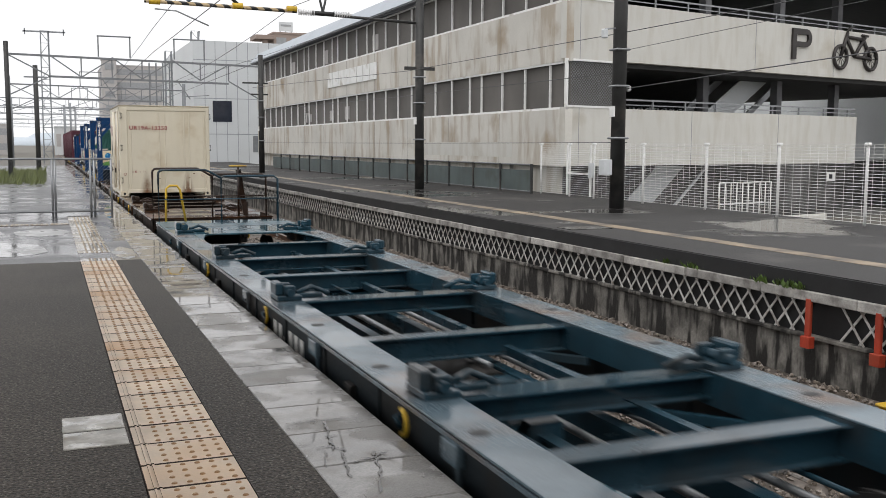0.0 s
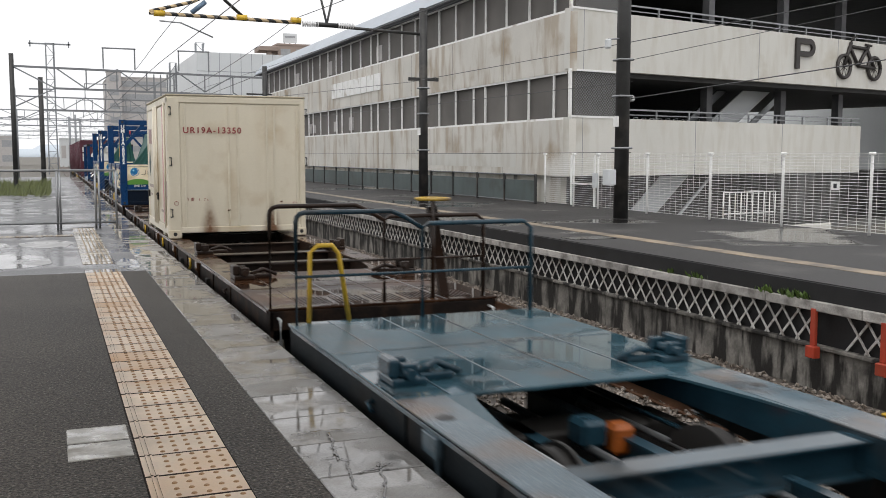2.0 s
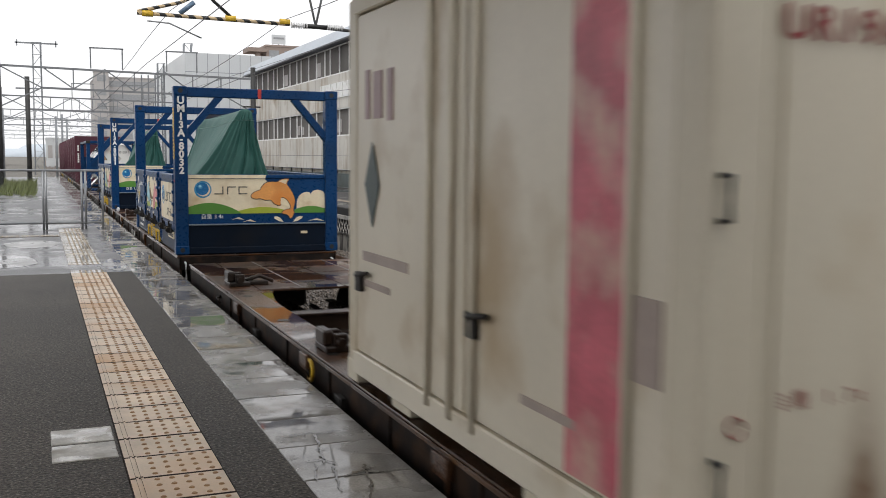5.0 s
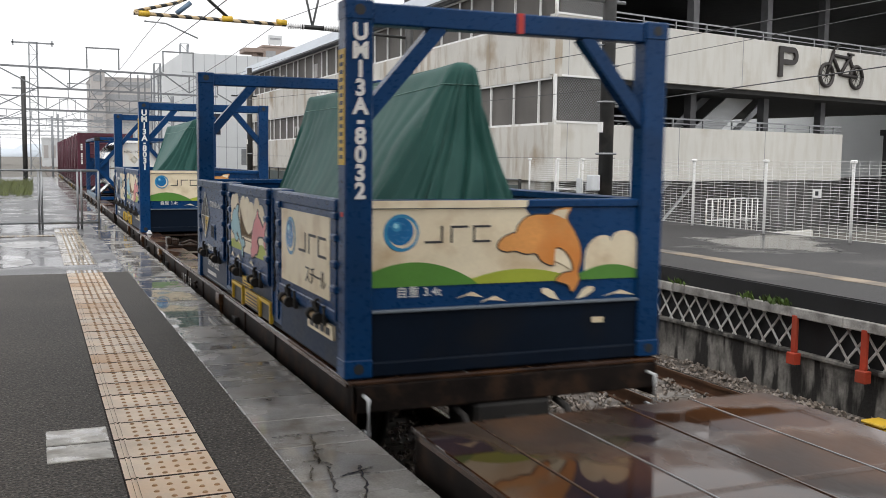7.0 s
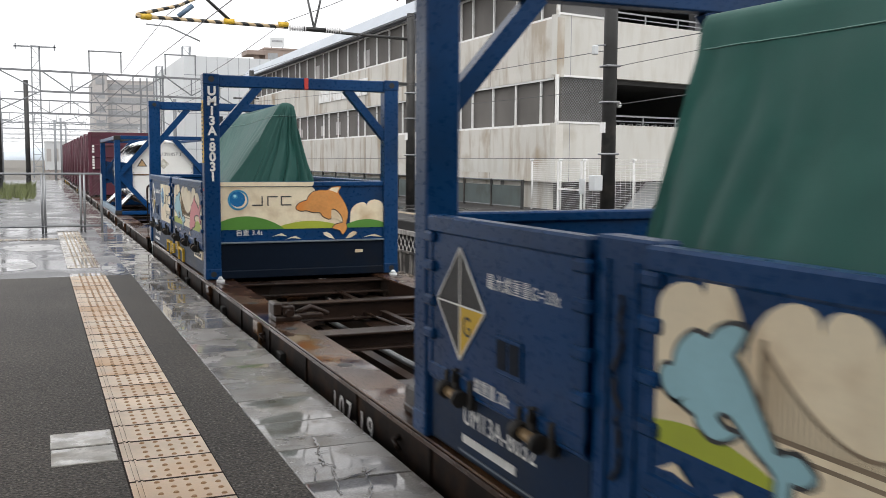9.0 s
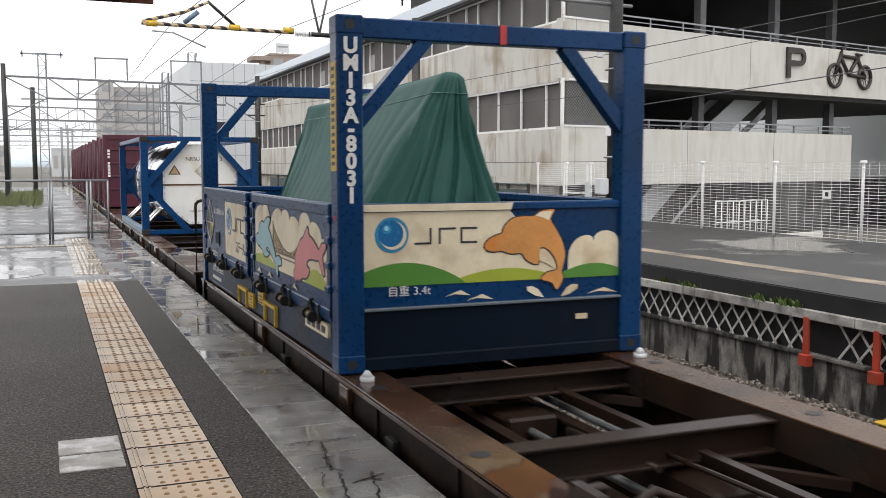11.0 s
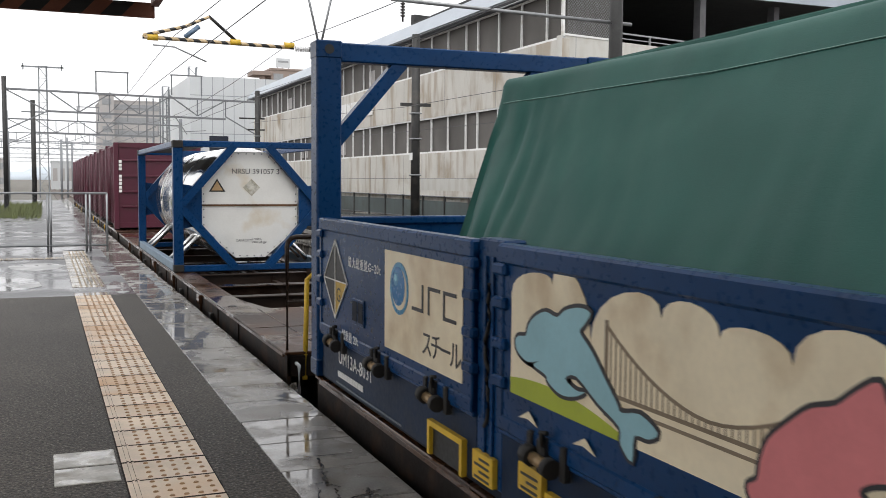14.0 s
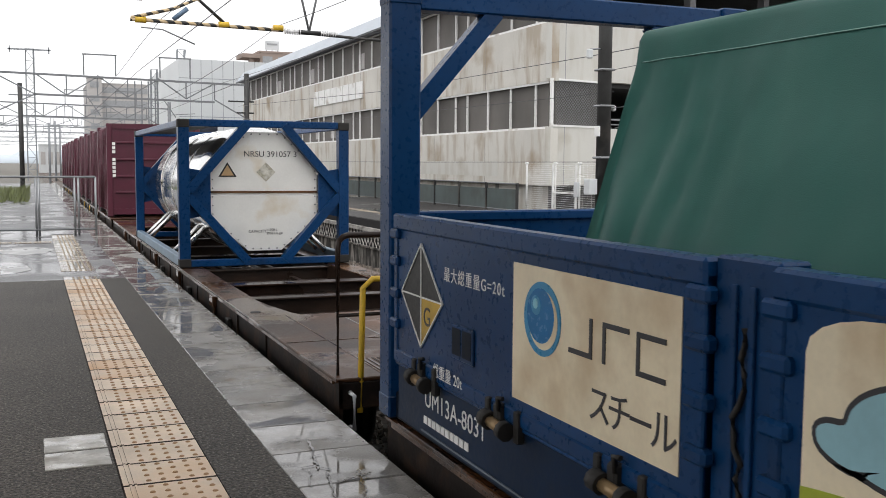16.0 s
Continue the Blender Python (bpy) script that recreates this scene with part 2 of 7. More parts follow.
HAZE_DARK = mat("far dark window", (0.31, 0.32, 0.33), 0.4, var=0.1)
CANOPY = mat("rust brown canopy steel", (0.20, 0.065, 0.035), 0.6, var=0.25, scale=2)
CANOPY_DECK = mat("dull canopy sheeting", (0.30, 0.29, 0.27), 0.7, var=0.15)

# ---------------------------------------------------------------- mesh helpers
def box(bm, x0, x1, y0, y1, z0, z1, bev=0.0):
    v = bmesh.ops.create_cube(bm, size=1.0)["verts"]
    for p in v:
        p.co = Vector(((x0 + x1) / 2 + p.co.x * (x1 - x0), (y0 + y1) / 2 + p.co.y * (y1 - y0), (z0 + z1) / 2 + p.co.z * (z1 - z0)))
    if bev:
        e = list({e for p in v for e in p.link_edges})
        bmesh.ops.bevel(bm, geom=e, offset=bev, segments=1, affect="EDGES")
    return bm


def beam(bm, a, b, w, h=None, up=(0, 0, 1)):
    """A square-section bar from a to b."""
    a, b, h = Vector(a), Vector(b), h or w
    d = (b - a).normalized()
    s = d.cross(Vector(up))
    if s.length < 1e-4:
        s = d.cross(Vector((1, 0, 0)))
    s.normalize()
    u = s.cross(d)
    vs = [bm.verts.new(p + s * i * w / 2 + u * j * h / 2) for p in (a, b) for i, j in ((-1, -1), (1, -1), (1, 1), (-1, 1))]
    for q in ((3, 2, 1, 0), (4, 5, 6, 7), (0, 1, 5, 4), (1, 2, 6, 5), (2, 3, 7, 6), (3, 0, 4, 7)):
        bm.faces.new([vs[i] for i in q])
    return bm


def tube(bm, pts, r, n=8, r2=None):
    """A round pipe through points, closed at its ends."""
    pts = [Vector(p) for p in pts]
    rings = []
    for i, p in enumerate(pts):
        d = (pts[min(i + 1, len(pts) - 1)] - pts[max(i - 1, 0)]).normalized()
        s = d.cross(Vector((0, 0, 1)))
        if s.length < 1e-3:
            s = d.cross(Vector((1, 0, 0)))
        s.normalize()
        u = s.cross(d)
        rad = r if r2 is None else r + (r2 - r) * i / (len(pts) - 1)
        rings.append([bm.verts.new(p + (s * math.cos(k * 2 * math.pi / n) + u * math.sin(k * 2 * math.pi / n)) * rad) for k in range(n)])
    for a, b in zip(rings, rings[1:]):
        for k in range(n):
            f = bm.faces.new((a[k], a[(k + 1) % n], b[(k + 1) % n], b[k]))
            f.smooth = True
    bm.faces.new(rings[0][::-1])
    bm.faces.new(rings[-1])
    return bm


def arc(c, r, a0, a1, n, u=(1, 0, 0), w=(0, 0, 1)):
    c, u, w = Vector(c), Vector(u), Vector(w)
    return [c + u * r * math.cos(radians(a0 + (a1 - a0) * i / n)) + w * r * math.sin(radians(a0 + (a1 - a0) * i / n)) for i in range(n + 1)]


def plate(bm, outline, o, u, w, t):
    """A flat plate of an outline (u, w) with thickness t, from o, pushed out along u x w."""
    o, u, w = Vector(o), Vector(u), Vector(w)
    nrm = u.cross(w).normalized()
    a = [bm.verts.new(o + u * p + w * q) for p, q in outline]
    b = [bm.verts.new(v.co + nrm * t) for v in a]
    bm.faces.new(b)
    bm.faces.new(a[::-1])
    for i in range(len(a)):
        j = (i + 1) % len(a)
        bm.faces.new((a[i], a[j], b[j], b[i]))
    return bm


def mesh_of(bm, name, material):
    bmesh.ops.recalc_face_normals(bm, faces=bm.faces)
    me = bpy.data.meshes.new(name)
    bm.to_mesh(me)
    bm.free()
    me.materials.append(material)
    return me


def part(name, bm, material, parent=None, label=""):
    ob = new(name, mesh_of(bm, name, material))
    ob.parent = parent
    return tagged(ob, label)


def thing(name, label, category, group="", kind="", at=(0, 0, 0), rz=0):
    ob = new(name)
    ob.matrix_basis = pose(*at, 0, 0, rz)
    return tagged(ob, label, category, group, kind)


def structure(name, bm, material, label, category="structure"):
    return tagged(part(name, bm, material), label, category, kind="structure")


def B(*boxes, bev=0.0):
    bm = bmesh.new()
    for q in boxes:
        box(bm, *q, bev=bev)
    return bm


def letters(name, text, height, material, parent, m, label="", spacing=1.0, align="LEFT", bold=0.0):
    """Flat lettering with a little thickness, as a mesh."""
    cu = bpy.data.curves.new(name, "FONT")
    cu.body, cu.size, cu.extrude, cu.space_character, cu.align_x, cu.offset = text, height / 0.72, 0.001, spacing, align, bold
    tmp = bpy.data.objects.new(name, cu)
    scene.collection.objects.link(tmp)
    me = bpy.data.meshes.new_from_object(tmp.evaluated_get(bpy.context.evaluated_depsgraph_get()))
    bpy.data.objects.remove(tmp)
    me.materials.clear()
    me.materials.append(material)
    ob = new(name, me)
    ob.parent = parent
    ob.matrix_basis = m
    return tagged(ob, label)

# ---------------------------------------------------------------- ground and platforms
RAIL_Z = -0.83
TRACK_X = 3.11
TRACK2_X = 6.48
structure("ground", B((-900, 900, -60, 1500, -1.6, -1.12)), GROUND, "pale bare ground reaching the horizon", "ground")
structure("trackbed", B((1.70, 8.0, -20, 420, -1.3, -1.0)), BALLAST, "brown grey stone trackbed between two platforms", "trackbed")
structure("platform_near", B((-14, 1.80, -14, 78, -1.3, -0.09)), CONCRETE_OLD, "old concrete body of the platform", "platform")
structure("pavement_dry", B((-14, 0.385, -14, 14.45, -0.09, 0.0), (0.868, 1.208, -14, 14.45, -0.09, 0.0)), ASPHALT, "dark dry asphalt under the canopy", "pavement")
bm = bmesh.new()
random.seed(3)
box(bm, -14, 0.40, 14.45, 78, -0.09, 0.0)
box(bm, 0.86, 1.208, 14.45, 78, -0.09, 0.0)
box(bm, 0.40, 0.86, 23.6, 78, -0.09, 0.0)
box(bm, 0.40, 0.86, 14.52, 15.62, -0.02, 0.002)
structure("pavement_wet", bm, ASPHALT_WET, "wet patched asphalt beyond the canopy", "pavement")
bm = bmesh.new()
for x0, x1, y0, y1 in ((-1.9, 0.02, 15.2, 17.6), (-3.2, -0.7, 18.4, 20.4), (0.88, 1.2, 14.5, 16.3), (-0.6, 0.36, 18.5, 20.2)):
    ring = [((x0 + x1) / 2 + (x1 - x0) / 2 * math.cos(a) * random.uniform(0.85, 1.1), (y0 + y1) / 2 + (y1 - y0) / 2 * math.sin(a) * random.uniform(0.85, 1.1)) for a in np.linspace(0, 2 * math.pi, 17)[:-1]]
    plate(bm, ring, (0, 0, 0.0), (1, 0, 0), (0, 1, 0), 0.004)
tagged(part("concrete_patch", bm, PATCH), "pale wet concrete patches on the platform", "patch", kind="structure")


def slab_mesh(w, l, t, bev, material, name):
    bm = bmesh.new()
    box(bm, -w / 2, w / 2, -l / 2, l / 2, -t, 0, bev)
    return mesh_of(bm, name, material)


def weed(name, x, y, z, r, n, label, seed):
    random.seed(seed)
    vs, fs = [], []
    for i in range(n):
        a, d, h = random.uniform(0, 6.3), random.uniform(0, r), random.uniform(0.03, 0.11)
        c = Vector((d * math.cos(a) * 0.45, d * math.sin(a), 0))
        lean = Vector((random.uniform(-0.6, 0.3), random.uniform(-0.5, 0.5), 1)) * h
        wv = Vector((random.uniform(-1, 1), random.uniform(-1, 1), 0.2)).normalized() * random.uniform(0.012, 0.03)
        k = len(vs)
        vs += [c - wv * 0.3, c + lean * 0.55 - wv, c + lean, c + lean * 0.5 + wv]
        fs.append((k, k + 1, k + 2, k + 3))
    me = bpy.data.meshes.new(name)
    me.from_pydata([tuple(v) for v in vs], [], fs)
    me.materials.append(LEAF)
    ob = new(name, me)
    ob.location = (x, y, z)
    return tagged(ob, label, "weed", kind="stuff")


# ---------------------------------------------------------------- tracks
def track(x, name):
    t = thing(name, "rusty rails on concrete sleepers in ballast", "railway track", kind="structure")
    sl = bmesh.new()
    box(sl, -1.0, 1.0, -0.11, 0.11, -0.17, 0, 0.015)
    sm = mesh_of(sl, "sleeper", SLEEPER)
    for i in range(120):
        o = new("sleeper", sm)
        o.location = (x, -4 + i * 0.62, RAIL_Z - 0.15)
        o.parent = t
    for sx in (-0.5335, 0.5335):
        bm = bmesh.new()
        for y0, y1 in ((-15, 300),):
            box(bm, x + sx - 0.06, x + sx + 0.06, y0, y1, RAIL_Z - 0.15, RAIL_Z - 0.135)
            box(bm, x + sx - 0.01, x + sx + 0.01, y0, y1, RAIL_Z - 0.135, RAIL_Z - 0.035)
            box(bm, x + sx - 0.033, x + sx + 0.033, y0, y1, RAIL_Z - 0.035, RAIL_Z - 0.002)
        r = part("rail", bm, RAIL, t)
        part("railhead", B((x + sx - 0.022, x + sx + 0.022, -15, 300, RAIL_Z - 0.002, RAIL_Z)), RAIL_TOP, r, "bright worn railhead")


track(TRACK_X, "track_1")
track(TRACK2_X, "track_2")
# loose stones
rng = np.random.default_rng(5)
N = 30000
vv, ff = [], []
octa = np.array([(1, 0, 0), (-1, 0, 0), (0, 1, 0), (0, -1, 0), (0, 0, 1), (0, 0, -1)], float)
tri = [(0, 2, 4), (2, 1, 4), (1, 3, 4), (3, 0, 4), (2, 0, 5), (1, 2, 5), (3, 1, 5), (0, 3, 5)]
xs, ys = rng.uniform(1.9, 7.9, N), 1.2 + 26 * rng.uniform(0, 1, N) ** 1.7
for i in range(N):
    p = octa * rng.uniform(0.55, 1.25, (6, 3)) * rng.uniform(0.022, 0.04)
    a, b = rng.uniform(0, 6.3, 2)
    R = np.array(Euler((a, b, a * 2)).to_matrix())
    p = p @ R.T + (xs[i], ys[i], -1.0 + rng.uniform(0.0, 0.05))
    vv += p.tolist()
    ff += [(6 * i + q, 6 * i + w, 6 * i + e) for q, w, e in tri]
me = bpy.data.meshes.new("ballast_stones")
me.from_pydata(vv, [], ff)
BST = mat("loose ballast stone", (0.25, 0.21, 0.175), 0.35, var=0.65, scale=14, fine=30, bump=0.3)
me.materials.append(BST)
tagged(new("ballast_stones", me), "loose brown grey crushed ballast stones", "ballast", kind="stuff")

# ---------------------------------------------------------------- far platform
FAR_Z = 0.24
FX = 13.45           # line of the mesh fence
structure("platform_far", B((8.02, 13.9, -14, 105, -1.3, FAR_Z - 0.01)), CONCRETE_OLD, "concrete body of the platform across the tracks", "platform")
structure("pavement_far", B((7.93, 13.9, -14, 105, FAR_Z - 0.01, FAR_Z)), ASPHALT_FAR, "damp dark asphalt of the platform across the tracks", "pavement")
structure("retaining_wall", B((7.97, 8.02, -14, 105, -1.1, -0.50)), CONCRETE_OLD, "dark streaked concrete wall under the platform", "wall")
structure("wall_ledge", B((7.92, 8.02, -14, 105, -0.52, -0.47), bev=0.01), CONCRETE_OLD, "chipped concrete ledge along the wall", "ledge")
# a black sheet paints the shade of the gap behind the lattice
structure("lattice_recess", B((8.00, 8.03, -14, 105, -0.47, -0.06)), BLACK_EDGE_SHADE, "black sheet painting the shade behind the lattice", "recess")
structure("platform_face", B((7.90, 8.02, -14, 105, 0.035, FAR_Z - 0.012)), BLACK_EDGE_SHADE, "black raised face of the platform edge", "platform edge")
lattice = thing("lattice_fence", "white painted iron lattice along the platform wall", "lattice", kind="structure")
bm = bmesh.new()
beam(bm, (0, -0.17, -0.47), (0, 0.17, -0.07), 0.010, 0.027)
la = mesh_of(bm, "lattice_bar", LATTICE_PAINT)
bm = bmesh.new()
beam(bm, (0.012, 0.17, -0.47), (0.012, -0.17, -0.07), 0.010, 0.027)
lb = mesh_of(bm, "lattice_bar", LATTICE_PAINT)
for i in range(150):
    if 16 <= i <= 17:
        continue
    for m_ in (la, lb):
        o = new("lattice_bar", m_)
        o.location = (7.955, 4.0 + i * 0.26, 0)
        o.parent = lattice
bm = bmesh.new()
for i in range(150, 330):
    y = 4.0 + i * 0.26
    beam(bm, (7.955, y - 0.17, -0.47), (7.955, y + 0.17, -0.07), 0.010, 0.027)
    beam(bm, (7.967, y + 0.17, -0.47), (7.967, y - 0.17, -0.07), 0.010, 0.027)
far_lattice = part("lattice_run", bm, LATTICE_PAINT, lattice)
far_lattice["kind"] = "stuff"
# yellow tactile line on the far platform
structure("tactile_line", B((9.02, 9.32, -14, 95, FAR_Z, FAR_Z + 0.006)), mat("worn tan tactile line", (0.36, 0.28, 0.19), 0.5, var=0.3, scale=1.5, dirt=(0.06, 0.06, 0.06), dirt_amount=0.75, dirt_scale=2.2), "worn tan tactile line on the far platform", "tactile paving")
for y, n, s in ((8.75, 90, 1), (9.25, 30, 2), (10.6, 26, 3), (11.2, 16, 4)):
    weed("weeds", 7.88, y, 0.03, 0.24, n, "green weeds growing from the platform edge", s)
for y in (8.45, 7.45):
    g = thing("platform_bracket", "vermilion steel bracket bolted under the platform edge", "bracket", group="red brackets", at=(7.86, y, 0))
    part("upright", B((-0.02, 0.02, -0.04, 0.04, -0.47, -0.05), bev=0.006), ORANGE_PAINT, g)
    part("foot", B((-0.07, 0.02, -0.09, 0.05, -0.60, -0.47), bev=0.006), ORANGE_PAINT, g)
part_b = thing("signal_cabinet", "small yellow and white box by the rail", "cabinet", at=(7.38, 6.75, -1.0))
part("body", B((-0.10, 0.10, -0.12, 0.12, 0.0, 0.18), bev=0.015), YELLOW, part_b)
part("lid", B((-0.12, 0.12, -0.14, 0.14, 0.18, 0.21), bev=0.01), YELLOW, part_b)
pl = thing("platform_plate", "wet steel cover plate on the far platform edge", "cover plate", at=(8.6, 14.5, FAR_Z))
part("plate", B((-0.5, 0.3, -0.25, 0.25, 0, 0.008)), mat("dark wet steel", (0.03, 0.03, 0.03), 0.2, metal=0.5), pl)

# ---------------------------------------------------------------- parking building
BX, BY = 14.5, 26.0
bld = thing("parking_building", "cream concrete bicycle parking building with screened decks", "building", kind="structure")
END = 72.0
# front face
part("wall", B((BX, BX + 0.25, BY, END, 1.02, 2.74)), FACADE, bld, "cream concrete parapet with rain streaks")
part("wall", B((BX, BX + 0.25, BY, END, 4.17, 5.93)), FACADE, bld, "cream concrete parapet with rain streaks")
part("wall", B((BX + 0.3, BX + 0.5, BY + 1, END, -1.2, 1.02)), FACADE, bld, "cream concrete base wall")
part("screen", B((BX + 0.16, BX + 0.2, BY + 0.05, END, 2.74, 4.17)), DARK_MESH, bld, "dark woven screen")
part("screen", B((BX + 0.16, BX + 0.2, BY + 0.05, END, 5.93, 7.42)), DARK_MESH, bld, "dark woven screen")
for z0, z1 in ((2.74, 4.17), (5.93, 7.42)):
    part("rail", B((BX + 0.02, BX + 0.09, BY, END, z0, z0 + 0.07)), WHITE_PAINT, bld, "white window rail")
    part("rail", B((BX + 0.02, BX + 0.09, BY, END, z1 - 0.06, z1)), WHITE_PAINT, bld, "white window rail")
mull = mesh_of(B((BX + 0.03, BX + 0.09, -0.03, 0.03, 0, 1.43)), "mullion", WHITE_PAINT)
mull2 = mesh_of(B((BX + 0.03, BX + 0.09, -0.03, 0.03, 0, 1.49)), "mullion", WHITE_PAINT)
for z, me_ in ((2.74, mull), (5.93, mull2)):
    y = BY + 0.03
    i = 0
    while y < END:
        o = new("mullion", me_)
        o.location, o.parent = (0, y, z), bld
        y += 1.72 if i % 4 else 1.05
        i += 1
random.seed(11)
for i in range(9):
    y = random.choice((38, 44, 48.5, 52, 56, 60, 63)) + random.uniform(0, 1.2)
    z = random.choice((2.95, 6.1))
    part("pale_sheet", B((BX + 0.13, BX + 0.15, y, y + random.uniform(0.5, 1.1), z, z + random.uniform(0.45, 0.8))), HAZE_GREY, bld, "pale sheet seen behind the screen")
part("fascia", B((BX - 0.35, BX + 0.3, BY - 0.2, END + 0.3, 7.42, 7.55)), mat("dark eave", (0.07, 0.08, 0.1), 0.6), bld, "dark eave strip")
bm = bmesh.new()
plate(bm, [(-0.45, 7.50), (0.10, 8.20), (1.9, 8.6), (1.9, 8.5), (0.2, 8.1), (-0.36, 7.45)], (BX, BY - 0.3, 0), (1, 0, 0), (0, 0, 1), -(END - BY + 0.7))
part("roof", bm, ROOF_METAL, bld, "blue grey sloping metal roof")
part("repair_patch", B((BX - 0.006, BX, 29.6, 38.5, 1.25, 1.75)), FACADE_SIDE, bld, "paler painted patch")
# joints and lettering boards
bm = bmesh.new()
for y in np.arange(BY + 4.6, END, 4.6):
    box(bm, BX - 0.004, BX, y, y + 0.03, 1.02, 2.70)
    box(bm, BX - 0.004, BX, y, y + 0.03, 4.20, 5.90)
part("joint", bm, mat("joint grey", (0.33, 0.31, 0.28), 0.8), bld)
sg = thing("name_board", "row of white boards with letters nobody can read on the parapet", "sign", at=(BX - 0.03, 44.0, 4.72))
for i in range(8):
    part("board", B((-0.02, 0.02, i * 1.08, i * 1.08 + 0.95, 0, 0.78)), WHITE_PAINT, sg)
COLUMN_GREY = mat("dark grey column", (0.11, 0.11, 0.115), 0.6, var=0.2)
# streaked concrete, its grey lowered to paint the shade under the deck
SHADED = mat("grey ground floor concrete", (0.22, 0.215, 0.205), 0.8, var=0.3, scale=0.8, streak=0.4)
# side face, running off at an angle
TH = radians(77)
side = thing("parking_side", "angled side of the parking building with open decks", "building", kind="structure", at=(BX, BY, 0), rz=math.degrees(-TH + math.pi / 2))
part("wall", B((0.0, 15.2, 0, 0.25, 1.02, 2.80)), FACADE_SIDE, side, "smooth cream parapet")
part("wall", B((0.0, 26.0, 0, 0.25, 4.25, 6.03)), FACADE_SIDE, side, "smooth cream parapet")
# decks, roof underside and back wall carry their shade in the colour
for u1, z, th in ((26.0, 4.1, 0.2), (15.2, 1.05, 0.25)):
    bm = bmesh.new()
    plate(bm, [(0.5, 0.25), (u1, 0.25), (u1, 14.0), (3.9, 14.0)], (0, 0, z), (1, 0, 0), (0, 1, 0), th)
    part("deck", bm, VOID_SHADE, side)
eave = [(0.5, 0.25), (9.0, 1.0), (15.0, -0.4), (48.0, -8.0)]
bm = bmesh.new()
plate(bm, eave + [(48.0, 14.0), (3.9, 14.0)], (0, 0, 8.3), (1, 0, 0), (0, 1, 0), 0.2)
part("ceiling_deck", bm, VOID_SHADE, side, "roof underside painted in dark shade")
for p_, q_ in zip(eave[1:], eave[2:]):
    bm = bmesh.new()
    beam(bm, (p_[0], p_[1] - 0.06, 8.68), (q_[0], q_[1] - 0.06, 8.68), 0.1, 0.8)
    part("roof_fascia", bm, ROOF_METAL, side, "pale grey blue roof fascia")
part("back_wall", B((4.0, 24.0, 14, 14.3, -1.2, 8.9)), VOID_SHADE, side)
part("base_wall", B((1.2, 26.0, 3.9, 4.1, -1.2, 1.05)), SHADED, side, "ground floor wall with shade in its colour")
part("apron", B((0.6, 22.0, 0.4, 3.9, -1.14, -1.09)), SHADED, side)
part("screen", B((0.05, 2.1, 0.14, 0.17, 2.8, 4.25)), DARK_MESH, side, "dark woven screen")
part("screen", B((0.05, 2.1, 0.14, 0.17, 6.03, 7.55)), DARK_MESH, side, "dark woven screen")
for z0, z1 in ((2.8, 4.25), (6.03, 7.55)):
    for a in ((0, 0.06, -0.02, 0.06, z0, z1), (2.06, 2.14, -0.02, 0.06, z0, z1), (0.06, 2.06, -0.02, 0.06, z0, z0 + 0.06), (0.06, 2.06, -0.02, 0.06, z1 - 0.06, z1)):
        part("frame", B(a), WHITE_PAINT, side, "white screen frame")
for z0, z1 in ((2.86, 4.19), (6.09, 7.49)):
    bm = bmesh.new()
    h = z1 - z0
    for k in range(-12, 21):
        for sg in (1, -1):
            a0, a1 = (k * 0.105, k * 0.105 + h) if sg > 0 else (k * 0.105 + h, k * 0.105)
            lo_, hi_ = 0.06, 2.06
            d_ = a1 - a0
            ts_ = sorted(((lo_ - a0) / d_, (hi_ - a0) / d_))
            f0, f1 = max(0.0, ts_[0]), min(1.0, ts_[1])
            if f1 - f0 > 0.05:
                beam(bm, (a0 + d_ * f0, 0.03, z0 + h * f0), (a0 + d_ * f1, 0.03, z0 + h * f1), 0.008)
    part("chain_link", bm, GREY_STEEL, side, "grey chain link mesh")["kind"] = "stuff"
for u in (7.6, 11.8, 3.4, 15.5, 21):
    part("column", B((u, u + 0.30, 1.2, 1.5, 1.3, 8.3)), COLUMN_GREY, side)
for z, u1 in ((2.80, 15.2), (6.03, 26.0)):
    part("handrail", B((2.2, u1, 0.08, 0.13, z + 0.27, z + 0.32)), GREY_STEEL, side)
    part("handrail", B((2.2, u1, 0.09, 0.12, z + 0.12, z + 0.15)), GREY_STEEL, side)
    for u in np.arange(2.3, u1, 1.55):
        part("baluster", B((u, u + 0.05, 0.08, 0.13, z, z + 0.27)), GREY_STEEL, side)
for u in (5.65, 10.3):
    part("joint", B((u, u + 0.025, -0.004, 0, 1.02, 2.8), (u + 3.2, u + 3.225, -0.004, 0, 4.25, 6.03)), GREY_STEEL, side)
part("joint", B((0.55, 0.57, -0.004, 0, 1.02, 2.8), (0.55, 0.57, -0.004, 0, 4.25, 6.03)), GREY_STEEL, side)
# stair flight between the decks
bm = bmesh.new()
plate(bm, [(8.2, 2.6), (9.8, 2.6), (12.9, 4.6), (11.3, 4.6)], (0, 2.0, 0), (1, 0, 0), (0, 0, 1), 0.06)
part("stair_panel", bm, WHITE_PANEL, side, "pale sloping stair panel")
bm = bmesh.new()
plate(bm, [(7.6, 2.6), (8.1, 2.6), (11.2, 4.7), (10.7, 4.7)], (0, 2.6, 0), (1, 0, 0), (0, 0, 1), 0.06)
plate(bm, [(10.1, 2.4), (10.5, 2.4), (13.6, 4.5), (13.2, 4.5)], (0, 1.9, 0), (1, 0, 0), (0, 0, 1), 0.06)
part("stair_string", bm, GREY_STEEL, side)
bm = bmesh.new()
